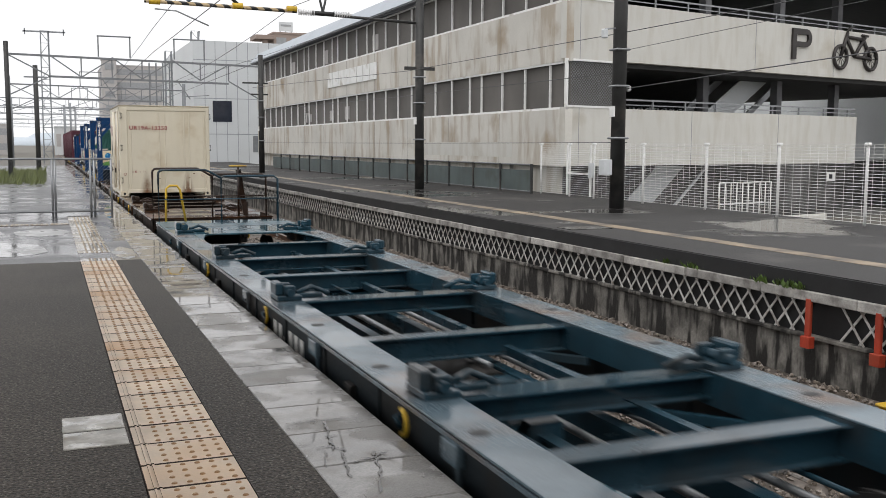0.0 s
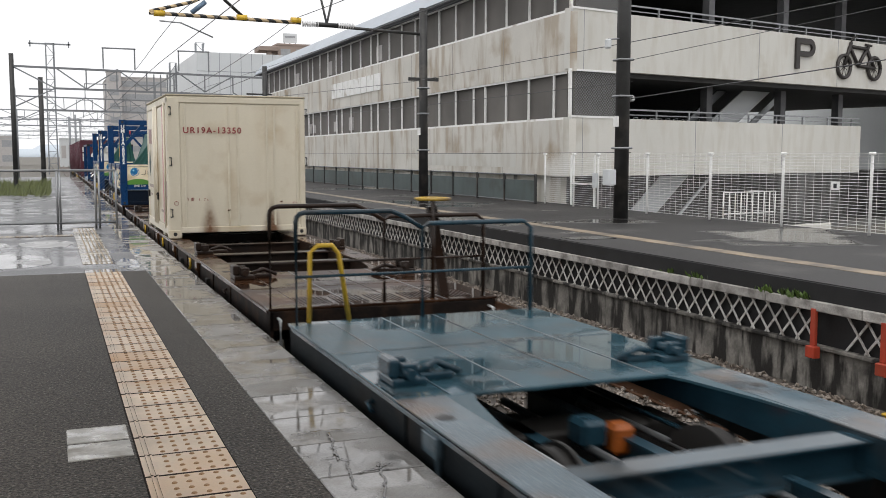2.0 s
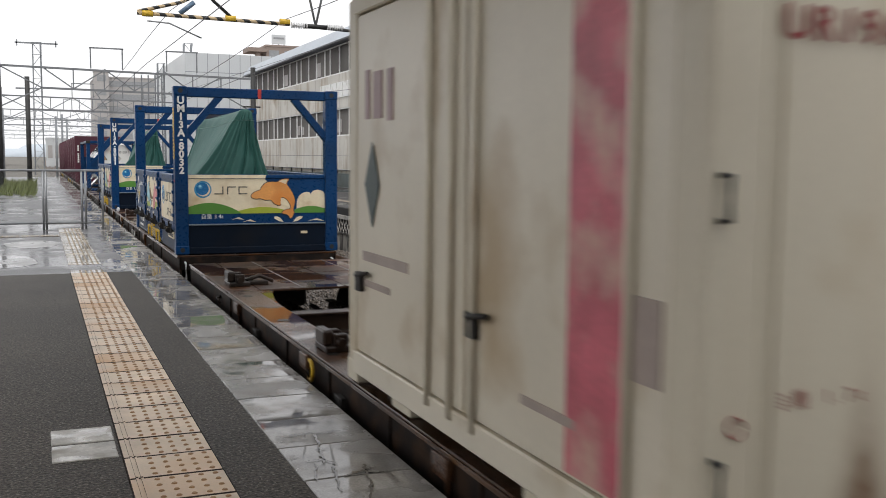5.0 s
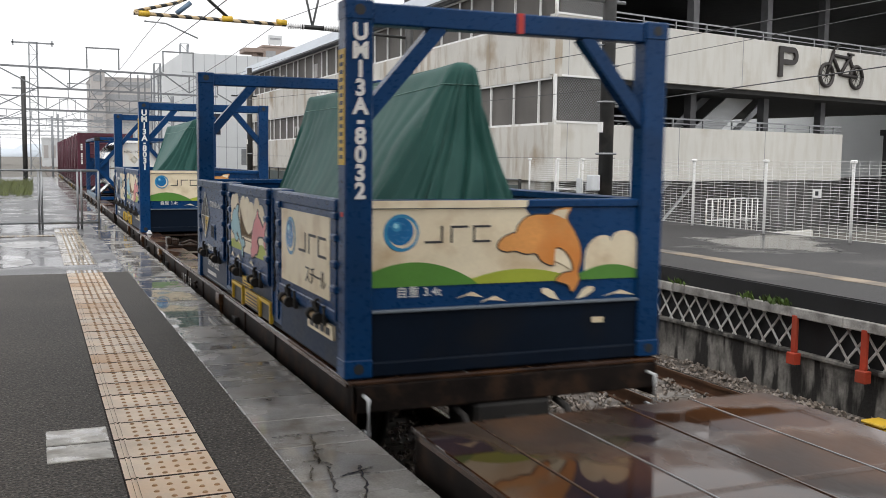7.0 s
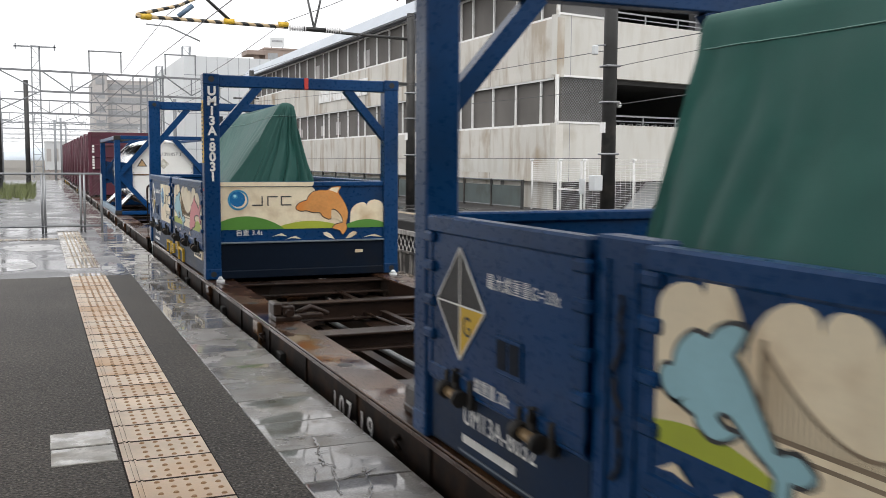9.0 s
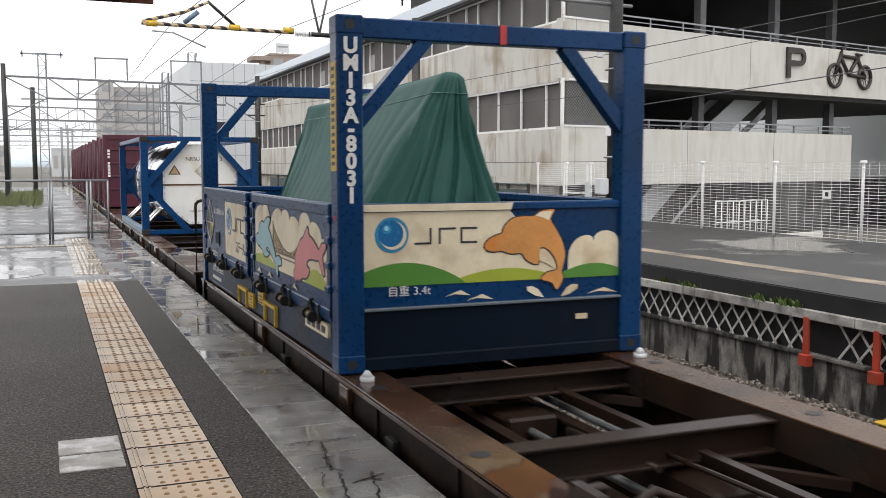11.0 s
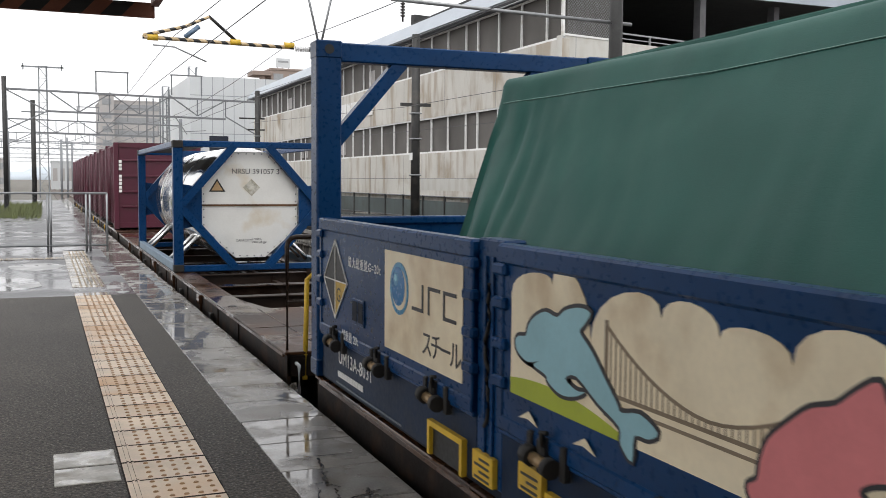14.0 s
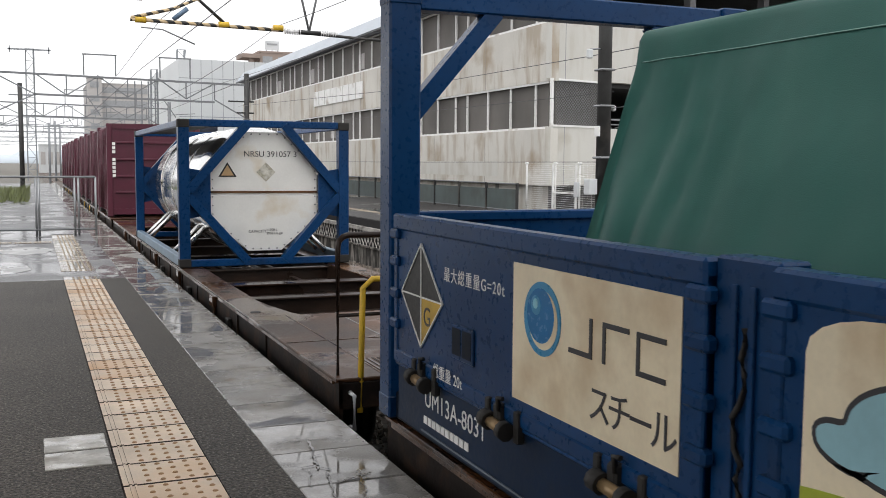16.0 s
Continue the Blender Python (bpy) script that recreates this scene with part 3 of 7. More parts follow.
plate(bm, [(3.2, -0.9), (4.6, -0.9), (6.9, 0.95), (5.5, 0.95)], (0, 1.4, 0), (1, 0, 0), (0, 0, 1), 0.06)
plate(bm, [(5.6, -0.9), (5.75, -0.9), (8.0, 0.95), (7.85, 0.95)], (0, 1.2, 0), (1, 0, 0), (0, 0, 1), 0.06)
part("stair_panel", bm, WHITE_PANEL, side, "pale sloping stair panel below")
bm = bmesh.new()
random.seed(8)
for i in range(16):
    u = 3.2 + i * 0.42
    tube(bm, [(u, 3.0, 2.6 + 0.35 * 0), (u + 0.1, 3.0, 3.0), (u + 0.3, 3.0, 3.02), (u + 0.34, 3.0, 2.6)], 0.025, 5)
part("bicycle_stand", bm, WHITE_PANEL, side)
cage = thing("pipe_barrier", "white pipe barrier beside the parking stairs", "barrier", at=(BX, BY, -1.1), rz=math.degrees(-TH + math.pi / 2))
for u in np.arange(5.7, 8.4, 0.3):
    bm = bmesh.new()
    tube(bm, [(u, -1.2, 0), (u, -1.2, 1.55)], 0.022, 6)
    part("upright", bm, WHITE_PAINT, cage)
for z in (0.85, 1.55):
    bm = bmesh.new()
    tube(bm, [(5.7, -1.2, z), (8.4, -1.2, z)], 0.022, 6)
    part("rail", bm, WHITE_PAINT, cage)
low = thing("low_kerb_wall", "pale low wall at the foot of the parking building", "low wall", at=(BX, BY, -1.1), rz=math.degrees(-TH + math.pi / 2))
part("wall", B((6.4, 10.2, -2.2, -2.0, 0, 0.45), bev=0.02), FACADE_SIDE, low)
ntc = thing("fence_notice", "small white notice plate on the mesh fence", "notice", at=(FX - 0.05, 13.9, 1.02))
part("plate", B((-0.006, 0.006, 0, 0.20, 0, 0.16)), WHITE_PAINT, ntc)
part("print", B((-0.009, -0.0062, 0.06, 0.14, 0.04, 0.12)), PAINT_DARK, ntc)
# P and bicycle sign
ps = thing("parking_sign", "dark metal letter P on the parapet", "sign", at=(BX, BY, 0), rz=math.degrees(-TH + math.pi / 2))
bm = bmesh.new()
box(bm, 10.85, 11.07, -0.10, -0.02, 4.80, 5.90)
box(bm, 11.07, 11.65, -0.10, -0.02, 5.70, 5.90)
box(bm, 11.07, 11.65, -0.10, -0.02, 5.26, 5.44)
for a0, a1 in ((90, -90),):
    o_ = arc((11.65, 0, 5.58), 0.32, 90, -90, 10)
    i_ = arc((11.65, 0, 5.58), 0.14, -90, 90, 10)
    plate(bm, [(p.x, p.z) for p in o_] + [(p.x, p.z) for p in i_], (0, -0.02, 0), (1, 0, 0), (0, 0, 1), 0.08)
part("letter", bm, SIGN_DARK, ps)
bs = thing("bicycle_sign", "dark metal bicycle silhouette on the parapet", "sign", at=(BX, BY, 0), rz=math.degrees(-TH + math.pi / 2))
W1, W2, YS = (13.85, 5.03), (15.85, 5.05), -0.06
for n_, c in (("wheel", W1), ("wheel", W2)):
    bm = bmesh.new()
    tube(bm, arc((c[0], YS, c[1]), 0.42, 0, 359, 24), 0.07, 6)
    for a in range(0, 180, 36):
        p, q = arc((c[0], YS, c[1]), 0.42, a, a + 180, 1)
        tube(bm, [p, q], 0.012, 4)
    part(n_, bm, SIGN_DARK, bs)
bm = bmesh.new()
for a, b in (((13.85, 5.03), (14.25, 5.95)), ((14.2, 5.8), (15.35, 5.75)), ((14.2, 5.75), (14.75, 5.1)), ((14.75, 5.1), (15.4, 5.85)), ((14.75, 5.1), (15.85, 5.05)), ((15.35, 5.7), (15.85, 5.05))):
    tube(bm, [(a[0], YS, a[1]), (b[0], YS, b[1])], 0.07, 6)
part("frame", bm, SIGN_DARK, bs)
bm = bmesh.new()
tube(bm, [(14.25, YS, 5.95), (14.3, YS, 6.1), (14.62, YS, 6.2)], 0.04, 6)
part("handlebar", bm, SIGN_DARK, bs)
bm = bmesh.new()
tube(bm, [(15.2, YS, 5.92), (15.6, YS, 5.9)], 0.05, 6)
part("saddle", bm, SIGN_DARK, bs)

# ---------------------------------------------------------------- fences
fence = thing("mesh_fence", "white welded mesh fence on the far platform", "fence", kind="structure")
for y in (9.3, 11.2, 13.2, 15.45, 17.75, 20.2, 22.5, 23.8, 25.5):
    bm = bmesh.new()
    tube(bm, [(FX, y, FAR_Z), (FX, y, 1.70)], 0.028, 8)
    p_ = part("post", bm, WHITE_PAINT, fence)
    part("cap", B((FX - 0.05, FX + 0.05, y - 0.05, y + 0.05, 1.66, 1.72), bev=0.015), WHITE_PAINT, p_)
for z in np.arange(FAR_Z + 0.06, 1.70, 0.058):
    bm = bmesh.new()
    beam(bm, (FX - 0.03, 6.0, z), (FX - 0.03, 25.5, z), 0.0085)
    part("wire", bm, WHITE_PAINT, fence)
bm = bmesh.new()
for y in np.arange(6.0, 22.4, 0.22):
    beam(bm, (FX - 0.025, y, FAR_Z + 0.05), (FX - 0.025, y, 1.68), 0.005)
up = part("upright_wires", bm, WHITE_PAINT, fence)
up["kind"] = "stuff"
gate = thing("mesh_gate", "white welded mesh gate in the platform fence", "gate", at=(FX - 0.06, 22.55, FAR_Z))
for y in (0.0, 1.25):
    part("stile", B((-0.02, 0.02, y, y + 0.06, 0.05, 1.42)), WHITE_PAINT, gate)
part("rail", B((-0.02, 0.02, 0.06, 1.25, 0.62, 0.67)), WHITE_PAINT, gate)
part("latch_box", B((-0.06, 0.02, -0.12, 0.06, 0.55, 0.95), bev=0.01), WHITE_PANEL, gate, "white lock box")
hoard = thing("hoarding_fence", "grey green panel fence with steel rail", "fence", kind="structure")
HX0, HX1 = 13.14, 12.5
pan = mesh_of(B((-0.01, 0.01, 0.05, 1.95, 0.08, 0.68)), "panel", GREEN_PANEL)
pst = mesh_of(B((-0.04, 0.03, -0.035, 0.035, 0, 0.86)), "post", POLE)
for i in range(16):
    y = 25.5 + 2.0 * i
    xx = HX0 + (HX1 - HX0) * (y - 25.5) / 30
    for me_ in (pan, pst):
        o = new(me_.name.split(".")[0], me_)
        o.location, o.parent = (xx, y, FAR_Z), hoard
        o.rotation_euler = (0, 0, 0.021)
bm = bmesh.new()
tube(bm, [(HX0, 25.5, 1.08), (HX1 - 0.02, 57.5, 1.08)], 0.025, 6)
tube(bm, [(HX0, 25.5, 0.30), (HX1 - 0.02, 57.5, 0.30)], 0.02, 6)
part("top_rail", bm, FAR_STEEL, hoard)
ck = thing("chain_link_fence", "galvanised chain link fence across the platform", "fence", kind="structure")
CY = 23.2
for x in (-3.6, -1.9, 0.10, 0.16, 0.90, 0.98, 1.34):
    bm = bmesh.new()
    tube(bm, [(x, CY, 0), (x, CY, 1.30)], 0.024, 8)
    part("post", bm, GREY_STEEL, ck)
for z in (0.14, 1.30):
    bm = bmesh.new()
    tube(bm, [(-6, CY, z), (1.34, CY, z)], 0.025, 8)
    part("rail", bm, GREY_STEEL, ck)
bm = bmesh.new()
for x in np.arange(-6, 1.3, 0.075):
    for sgn in (1, -1):
        a_, b_ = Vector((x, CY, 0.14)), Vector((x + sgn * 1.16, CY, 1.30))
        if b_.x > 1.34:
            b_ = a_ + (b_ - a_) * ((1.34 - a_.x) / (b_.x - a_.x))
        beam(bm, a_, b_, 0.004)
cw = part("chain_link", bm, GREY_STEEL, ck)
cw["kind"] = "stuff"

# ---------------------------------------------------------------- poles, portals and wires
def platform_pole(x, y, top, r, label):
    p = thing("line_pole", label, "pole", group="line poles", at=(x, y, FAR_Z))
    bm = bmesh.new()
    tube(bm, [(0, 0, 0), (0, 0, top)], r, 14, r * 0.85)
    part("mast", bm, POLE, p)
    for z in (1.55, 2.7, 3.5):
        part("band", B((-r * 1.1, r * 1.1, -r * 1.1, r * 1.1, z, z + 0.05), bev=0.02), GREY_STEEL, p)
    part("number_plate_blank", B((-r - 0.015, -r + 0.02, -0.09, 0.09, 2.05, 2.28)), WHITE_PAINT, p, "small white plate")
    return p


p1 = platform_pole(11.90, 18.91, 9.0, 0.165, "dark steel line pole on the far platform")
part("meter_box", B((-0.42, -0.2, -0.12, 0.12, 0.75, 1.1), bev=0.015), WHITE_PANEL, p1, "grey meter box")
bm = bmesh.new()
tube(bm, [(0, 0, 4.0), (-0.45, -0.1, 3.95)], 0.02, 6)
part("camera_arm", bm, GREY_STEEL, p1)
part("lamp_head", B((-0.52, -0.40, -0.16, -0.04, 3.75, 3.95), bev=0.02), WHITE_PANEL, p1)
part("insulator", B((0.18, 0.30, -0.06, 0.06, 2.62, 2.74), bev=0.03), INSULATOR, p1)
p2 = platform_pole(11.02, 29.18, 6.0, 0.15, "dark steel line pole with a wire bracket")
part("crossarm", B((-0.5, 0.5, -0.05, 0.05, 3.75, 3.85)), POLE, p2)
p3 = platform_pole(9.9, 48.3, 5.75, 0.14, "dark steel line pole holding a portal beam")
part("crossarm", B((-0.9, 0.35, -0.05, 0.05, 4.35, 4.42)), POLE, p3)
part("crossarm", B((-0.5, 0.35, -0.05, 0.05, 3.8, 3.87)), POLE, p3)

# striped bracket over the track
STRIPE = bpy.data.materials.new("black and yellow tape")
STRIPE.use_nodes = True
n_, l_ = STRIPE.node_tree.nodes, STRIPE.node_tree.links
tc_ = n_.new("ShaderNodeTexCoord")
wv_ = n_.new("ShaderNodeTexWave")
wv_.inputs["Scale"].default_value = 1.6
wv_.inputs["Distortion"].default_value = 1.2
wv_.bands_direction = "DIAGONAL"
cr_ = n_.new("ShaderNodeValToRGB")
cr_.color_ramp.interpolation = "CONSTANT"
cr_.color_ramp.elements[0].color = (0.02, 0.02, 0.02, 1)
cr_.color_ramp.elements[1].position = 0.5
cr_.color_ramp.elements[1].color = (0.55, 0.42, 0.25, 1)
l_.new(tc_.outputs["Object"], wv_.inputs[0])
l_.new(wv_.outputs[0], cr_.inputs[0])
l_.new(cr_.outputs[0], n_["Principled BSDF"].inputs[0])
n_["Principled BSDF"].inputs["Roughness"].default_value = 0.6
br = thing("wire_bracket", "cantilever bracket wrapped in black and yellow tape above the track", "bracket", at=(0, 29.2, 0))
bm = bmesh.new()
tube(bm, [(2.72, 0, 5.66), (7.1, 0, 5.60)], 0.055, 8)
part("stay_tube", bm, STRIPE, br, "tube wrapped in black and yellow tape")
bm = bmesh.new()
tube(bm, [(2.74, 0, 5.70), (3.9, 0, 6.02), (4.6, 0, 6.35), (5.34, 0, 5.72)], 0.05, 8)
part("stay_tube", bm, STRIPE, br, "tube wrapped in black and yellow tape")
bm = bmesh.new()
tube(bm, [(7.7, 0, 5.56), (11.02, 0, 5.44)], 0.045, 8)
part("arm", bm, POLE, br)
for x in (3.0, 5.34, 6.95):
    bm = bmesh.new()
    tube(bm, [(x - 0.15, 0, 5.66), (x + 0.15, 0, 5.66)], 0.09, 8)
    part("tape_wrap", bm, YELLOW, br, "yellow tape wrap")
for x0 in (7.15, 8.25):
    bm = bmesh.new()
    for i in range(7):
        tube(bm, [(x0 + i * 0.075, 0, 5.58), (x0 + i * 0.075 + 0.03, 0, 5.58)], 0.09, 10)
    tube(bm, [(x0, 0, 5.58), (x0 + 0.55, 0, 5.575)], 0.04, 8)
    part("insulator", bm, INSULATOR, br, "ribbed white insulator")
bm = bmesh.new()
tube(bm, [(7.55, 0, 5.58), (8.25, 0, 5.57)], 0.07, 8)
part("clamp", bm, BLACK, br)
bm = bmesh.new()
tube(bm, [(7.9, 0, 5.6), (7.3, 0, 8.2)], 0.035, 6)
tube(bm, [(7.9, 0, 5.6), (8.5, 0, 8.2)], 0.035, 6)
part("hanger", bm, GREY_STEEL, br, "grey V hanger")
bm = bmesh.new()
tube(bm, [(3.9, 0, 5.72), (4.3, -0.02, 6.05)], 0.07, 8)
part("insulator", bm, mat("blue grey insulator", (0.10, 0.16, 0.24), 0.3), br)
bm = bmesh.new()
tube(bm, [(3.0, 0, 5.45), (3.6, 0, 5.42), (4.5, 0, 5.05)], 0.022, 6)
part("steady_arm", bm, GREY_STEEL, br)

b2 = thing("pole_bracket", "grey bracket arm with a hanging insulator on the line pole", "bracket", at=(0, 18.91, 0))
bm = bmesh.new()
tube(bm, [(6.6, 0, 5.30), (12.3, 0, 5.17)], 0.04, 8)
part("arm", bm, GREY_STEEL, b2)
bm = bmesh.new()
tube(bm, [(11.7, 0, 6.4), (9.0, 0, 5.27)], 0.02, 6)
part("tie_rod", bm, GREY_STEEL, b2)
bm = bmesh.new()
for i in range(5):
    tube(bm, [(6.85, 0, 5.24 - i * 0.06), (6.85, 0, 5.21 - i * 0.06)], 0.05, 10)
tube(bm, [(6.85, 0, 5.32), (6.85, 0, 4.86)], 0.02, 6)
part("insulator", bm, mat("dark glazed insulator", (0.05, 0.045, 0.045), 0.2), b2, "dark ribbed insulator")


def portal(y, x0, x1, z, depth, label, mid):
    p = thing("wire_portal", label, "portal", group="overhead portals", at=(0, y, 0))
    for n2, a, b in (("top_chord", (x0, 0, z), (x1, 0, z - 0.2)), ("bottom_chord", (x0 + 1.8, 0, z - depth), (x1 - 1.6, 0, z - depth - 0.12))):
        bm = bmesh.new()
        beam(bm, a, b, 0.09)
        part(n2, bm, mid, p)
    n = 6
    bars = []
    for i in range(n):
        xa = x0 + 1.8 + (x1 - x0 - 3.4) * i / n
        xb = x0 + 1.8 + (x1 - x0 - 3.4) * (i + 1) / n
        zt = z - 0.2 * (xb - x0) / (x1 - x0)
        bars.append(((xa, 0, z - depth), (xb, 0, zt)) if i % 2 else ((xa, 0, z), (xb, 0, z - depth)))
        bars.append(((xb, 0, z - depth), (xb, 0, zt)))
    bars += [((x0, 0, z - depth - 0.9), (x0 + 1.8, 0, z - depth)), ((x0, 0, z), (x0 + 1.8, 0, z - depth)), ((x1, 0, z - depth - 0.9), (x1 - 1.6, 0, z - depth))]
    for a_, b_ in bars:
        bm = bmesh.new()
        beam(bm, a_, b_, 0.055)
        part("web_bar", bm, mid, p)
    bm = bmesh.new()
    tube(bm, [(x0, 0, 0), (x0, 0, z + 0.55)], 0.105, 10)
    part("mast", bm, POLE if y < 60 else mid, p)
    if y > 60:
        bm = bmesh.new()
        tube(bm, [(x1, 0, 0), (x1, 0, z + 0.3)], 0.13, 10)
        part("mast", bm, mid, p)
    for k in (3.1, 6.5):
        bm = bmesh.new()
        beam(bm, (k - 0.7, 0, z), (k - 0.7, 0, z + 0.95), 0.06)
        beam(bm, (k + 0.7, 0, z), (k + 0.7, 0, z + 0.95), 0.06)
        beam(bm, (k - 0.75, 0, z + 0.95), (k + 0.75, 0, z + 0.95), 0.06)
        part("hanger_frame", bm, mid, p)
        bm = bmesh.new()
        beam(bm, (k - 0.6, 0, z - depth), (k, 0, z - depth - 0.9), 0.04)
        beam(bm, (k + 0.9, 0, z - depth - 0.7), (k - 0.4, 0, z - depth - 0.8), 0.03)
        part("steady_arm", bm, mid, p)
    return p


# haze is put into the steel colour, paler the farther it stands
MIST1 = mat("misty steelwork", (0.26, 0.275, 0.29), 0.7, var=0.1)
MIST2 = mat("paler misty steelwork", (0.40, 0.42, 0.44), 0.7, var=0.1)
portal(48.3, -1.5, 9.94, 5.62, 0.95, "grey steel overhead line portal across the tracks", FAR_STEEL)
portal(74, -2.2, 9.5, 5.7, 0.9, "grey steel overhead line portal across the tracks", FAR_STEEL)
portal(98, -6, 10, 5.8, 0.9, "steel overhead line portal down the line, paled by painted haze", MIST1)
portal(125, -9, 12, 6.0, 0.9, "steel overhead line portal down the line, paled by painted haze", MIST1)
portal(160, -16, 15, 6.2, 1.0, "steel overhead line portal down the line, paled by painted haze", MIST2)
portal(205, -24, 18, 6.4, 1.0, "steel overhead line portal down the line, paled by painted haze", MIST2)
portal(260, -30, 20, 6.6, 1.0, "steel overhead line portal down the line, paled by painted haze", MIST2)


def lattice_tower(x, y, h, w, mid):
    t = thing("lattice_mast", "slender grey lattice mast beside the tracks", "mast", group="lattice masts", at=(x, y, 0))
    for sx, sy in ((-1, -1), (1, -1), (1, 1), (-1, 1)):
        bm = bmesh.new()
        beam(bm, (sx * w, sy * w, 0), (sx * w * 0.8, sy * w * 0.8, h), 0.07)
        part("leg", bm, mid, t)
    bm = bmesh.new()
    k = int(h / 0.9)
    for i in range(k):
        z0, z1 = i * h / k, (i + 1) * h / k
        s = 1 if i % 2 else -1
        beam(bm, (-w * s, -w, z0), (w * s, -w, z1), 0.045)
        beam(bm, (-w, -w, z1), (w, -w, z1), 0.04)
        beam(bm, (w, -w * s, z0), (w, w * s, z1), 0.045)
    part("bracing", bm, mid, t)["kind"] = "stuff"
    return t


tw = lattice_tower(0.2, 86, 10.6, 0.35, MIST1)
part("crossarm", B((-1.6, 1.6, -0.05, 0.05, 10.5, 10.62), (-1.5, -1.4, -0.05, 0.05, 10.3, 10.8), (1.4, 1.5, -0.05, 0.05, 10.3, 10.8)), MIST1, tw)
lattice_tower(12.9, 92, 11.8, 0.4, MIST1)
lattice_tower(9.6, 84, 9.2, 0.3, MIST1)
# poles past 80 m take the haze-paled colour
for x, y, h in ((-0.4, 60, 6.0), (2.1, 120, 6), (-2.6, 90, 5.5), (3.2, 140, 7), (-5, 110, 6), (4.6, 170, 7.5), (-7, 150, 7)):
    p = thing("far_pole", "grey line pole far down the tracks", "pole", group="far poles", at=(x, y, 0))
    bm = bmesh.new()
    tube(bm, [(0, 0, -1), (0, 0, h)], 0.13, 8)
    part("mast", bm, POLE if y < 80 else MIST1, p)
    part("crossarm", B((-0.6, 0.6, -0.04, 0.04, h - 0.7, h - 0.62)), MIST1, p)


def wire(name, pts, r, material, label):
    bm = bmesh.new()
    tube(bm, pts, r, 5)
    return tagged(part(name, bm, material), label, "wire")


WIRE = mat("dark cable", (0.10, 0.10, 0.105), 0.6)
def span(x, z, sag, y0, y1, n=10):
    return [(x, y0 + (y1 - y0) * i / n, z - sag * 4 * (i / n) * (1 - i / n)) for i in range(n + 1)]


for x in (3.1, 6.5):
    wire("contact_wire", [(x + (0.18 if x < 5 else -0.15), -14, 4.25), (x - 0.15, 29.2, 4.25), (x + 0.15, 74, 4.25), (x, 260, 4.4)], 0.009, WIRE, "bare copper contact wire over the track")
    wire("messenger_wire", span(x + 0.5, 5.75, 0.5, -14, 29.2) + span(x + 0.3, 5.6, 0.5, 29.2, 74)[1:] + [(x, 125, 5.5), (x, 260, 5.8)], 0.010, WIRE, "sagging messenger wire over the track")
wire("feeder_wire", [(11.0, -14, 6.6), (11.02, 29.18, 6.05), (9.9, 48.3, 5.9), (9.5, 74, 6.2), (10, 260, 6.5)], 0.009, WIRE, "feeder wire along the poles")
wire("feeder_wire", [(12.4, -14, 4.2), (12.0, 18.9, 4.15), (10.6, 29.18, 3.95), (9.5, 48.3, 4.4)], 0.009, WIRE, "feeder wire along the poles")
wire("signal_cable", [(12.1, 18.9, 2.92), (12.9, 12.0, 3.25), (13.3, 4, 3.9), (13.4, -8, 4.5)], 0.011, WIRE, "bundled signal cable hung from the pole")
wire("low_wire", [(12.2, 19, 1.72), (11.2, 29.2, 1.70), (10.0, 48.3, 1.72)], 0.008, WIRE, "thin wire along the fence")
wire("low_wire", [(12.2, 19, 3.30), (11.2, 29.2, 3.25), (10.0, 48.3, 3.3)], 0.008, WIRE, "thin wire along the building")
wire("low_wire", [(12.0, 19, 3.75), (13.5, 6, 4.4), (13.8, -8, 5.2)], 0.006, WIRE, "thin wire from the pole")

# ---------------------------------------------------------------- buildings beyond
def far_block(name, label, x0, x1, y0, y1, h, wall, rows, cols, win, base=-1.2):
    b = thing(name, label, "building", at=((x0 + x1) / 2, y0, base))
    w = x1 - x0
    part("wall", B((-w / 2, w / 2, 0, y1 - y0, 0, h - base)), wall, b)
    part("roof", B((-w / 2 - 0.1, w / 2 + 0.1, -0.1, y1 - y0 + 0.1, h - base, h - base + 0.25)), wall, b)
    for r in range(rows):
        for c in range(cols):
            cx = -w / 2 + w * (c + 0.5) / cols
            cz = (h - base) * (r + 0.55) / rows
            part("window", B((cx - w / cols * 0.32, cx + w / cols * 0.32, -0.06, 0.0, cz - (h - base) / rows * 0.22, cz + (h - base) / rows * 0.22)), win, b)
    return b


wb = thing("clad_building", "white panel-clad building with one dark window", "building", at=(10.9, 79, -1.2))
part("wall", B((0, 26, 0, 22, 0, 10.9)), WHITE_PANEL, wb)
bm = bmesh.new()
for x in np.arange(0.85, 26, 0.85):
    box(bm, x, x + 0.045, -0.006, 0, 0, 10.9)
for z in (3.6, 6.4, 9.4):
    box(bm, 0, 26, -0.006, 0, z, z + 0.05)
part("joint", bm, mat("cladding joint", (0.30, 0.32, 0.34), 0.6), wb)
part("window", B((1.45, 2.95, -0.03, 0, 4.6, 6.25)), mat("dark glass", (0.03, 0.035, 0.05), 0.1), wb, "dark window")
part("shutter", B((4.6, 5.9, -0.03, 0, 2.2, 3.5)), FAR_STEEL, wb)
for x in (-3.4, -2.9, -2.4, -1.9):
    part("flue", B((x, x + 0.10, -0.5, -0.4, 0, 9.0)), FAR_STEEL, wb)
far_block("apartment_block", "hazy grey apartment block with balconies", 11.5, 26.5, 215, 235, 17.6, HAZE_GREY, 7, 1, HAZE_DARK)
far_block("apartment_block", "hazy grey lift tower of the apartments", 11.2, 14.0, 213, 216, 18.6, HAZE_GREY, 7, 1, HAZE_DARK)
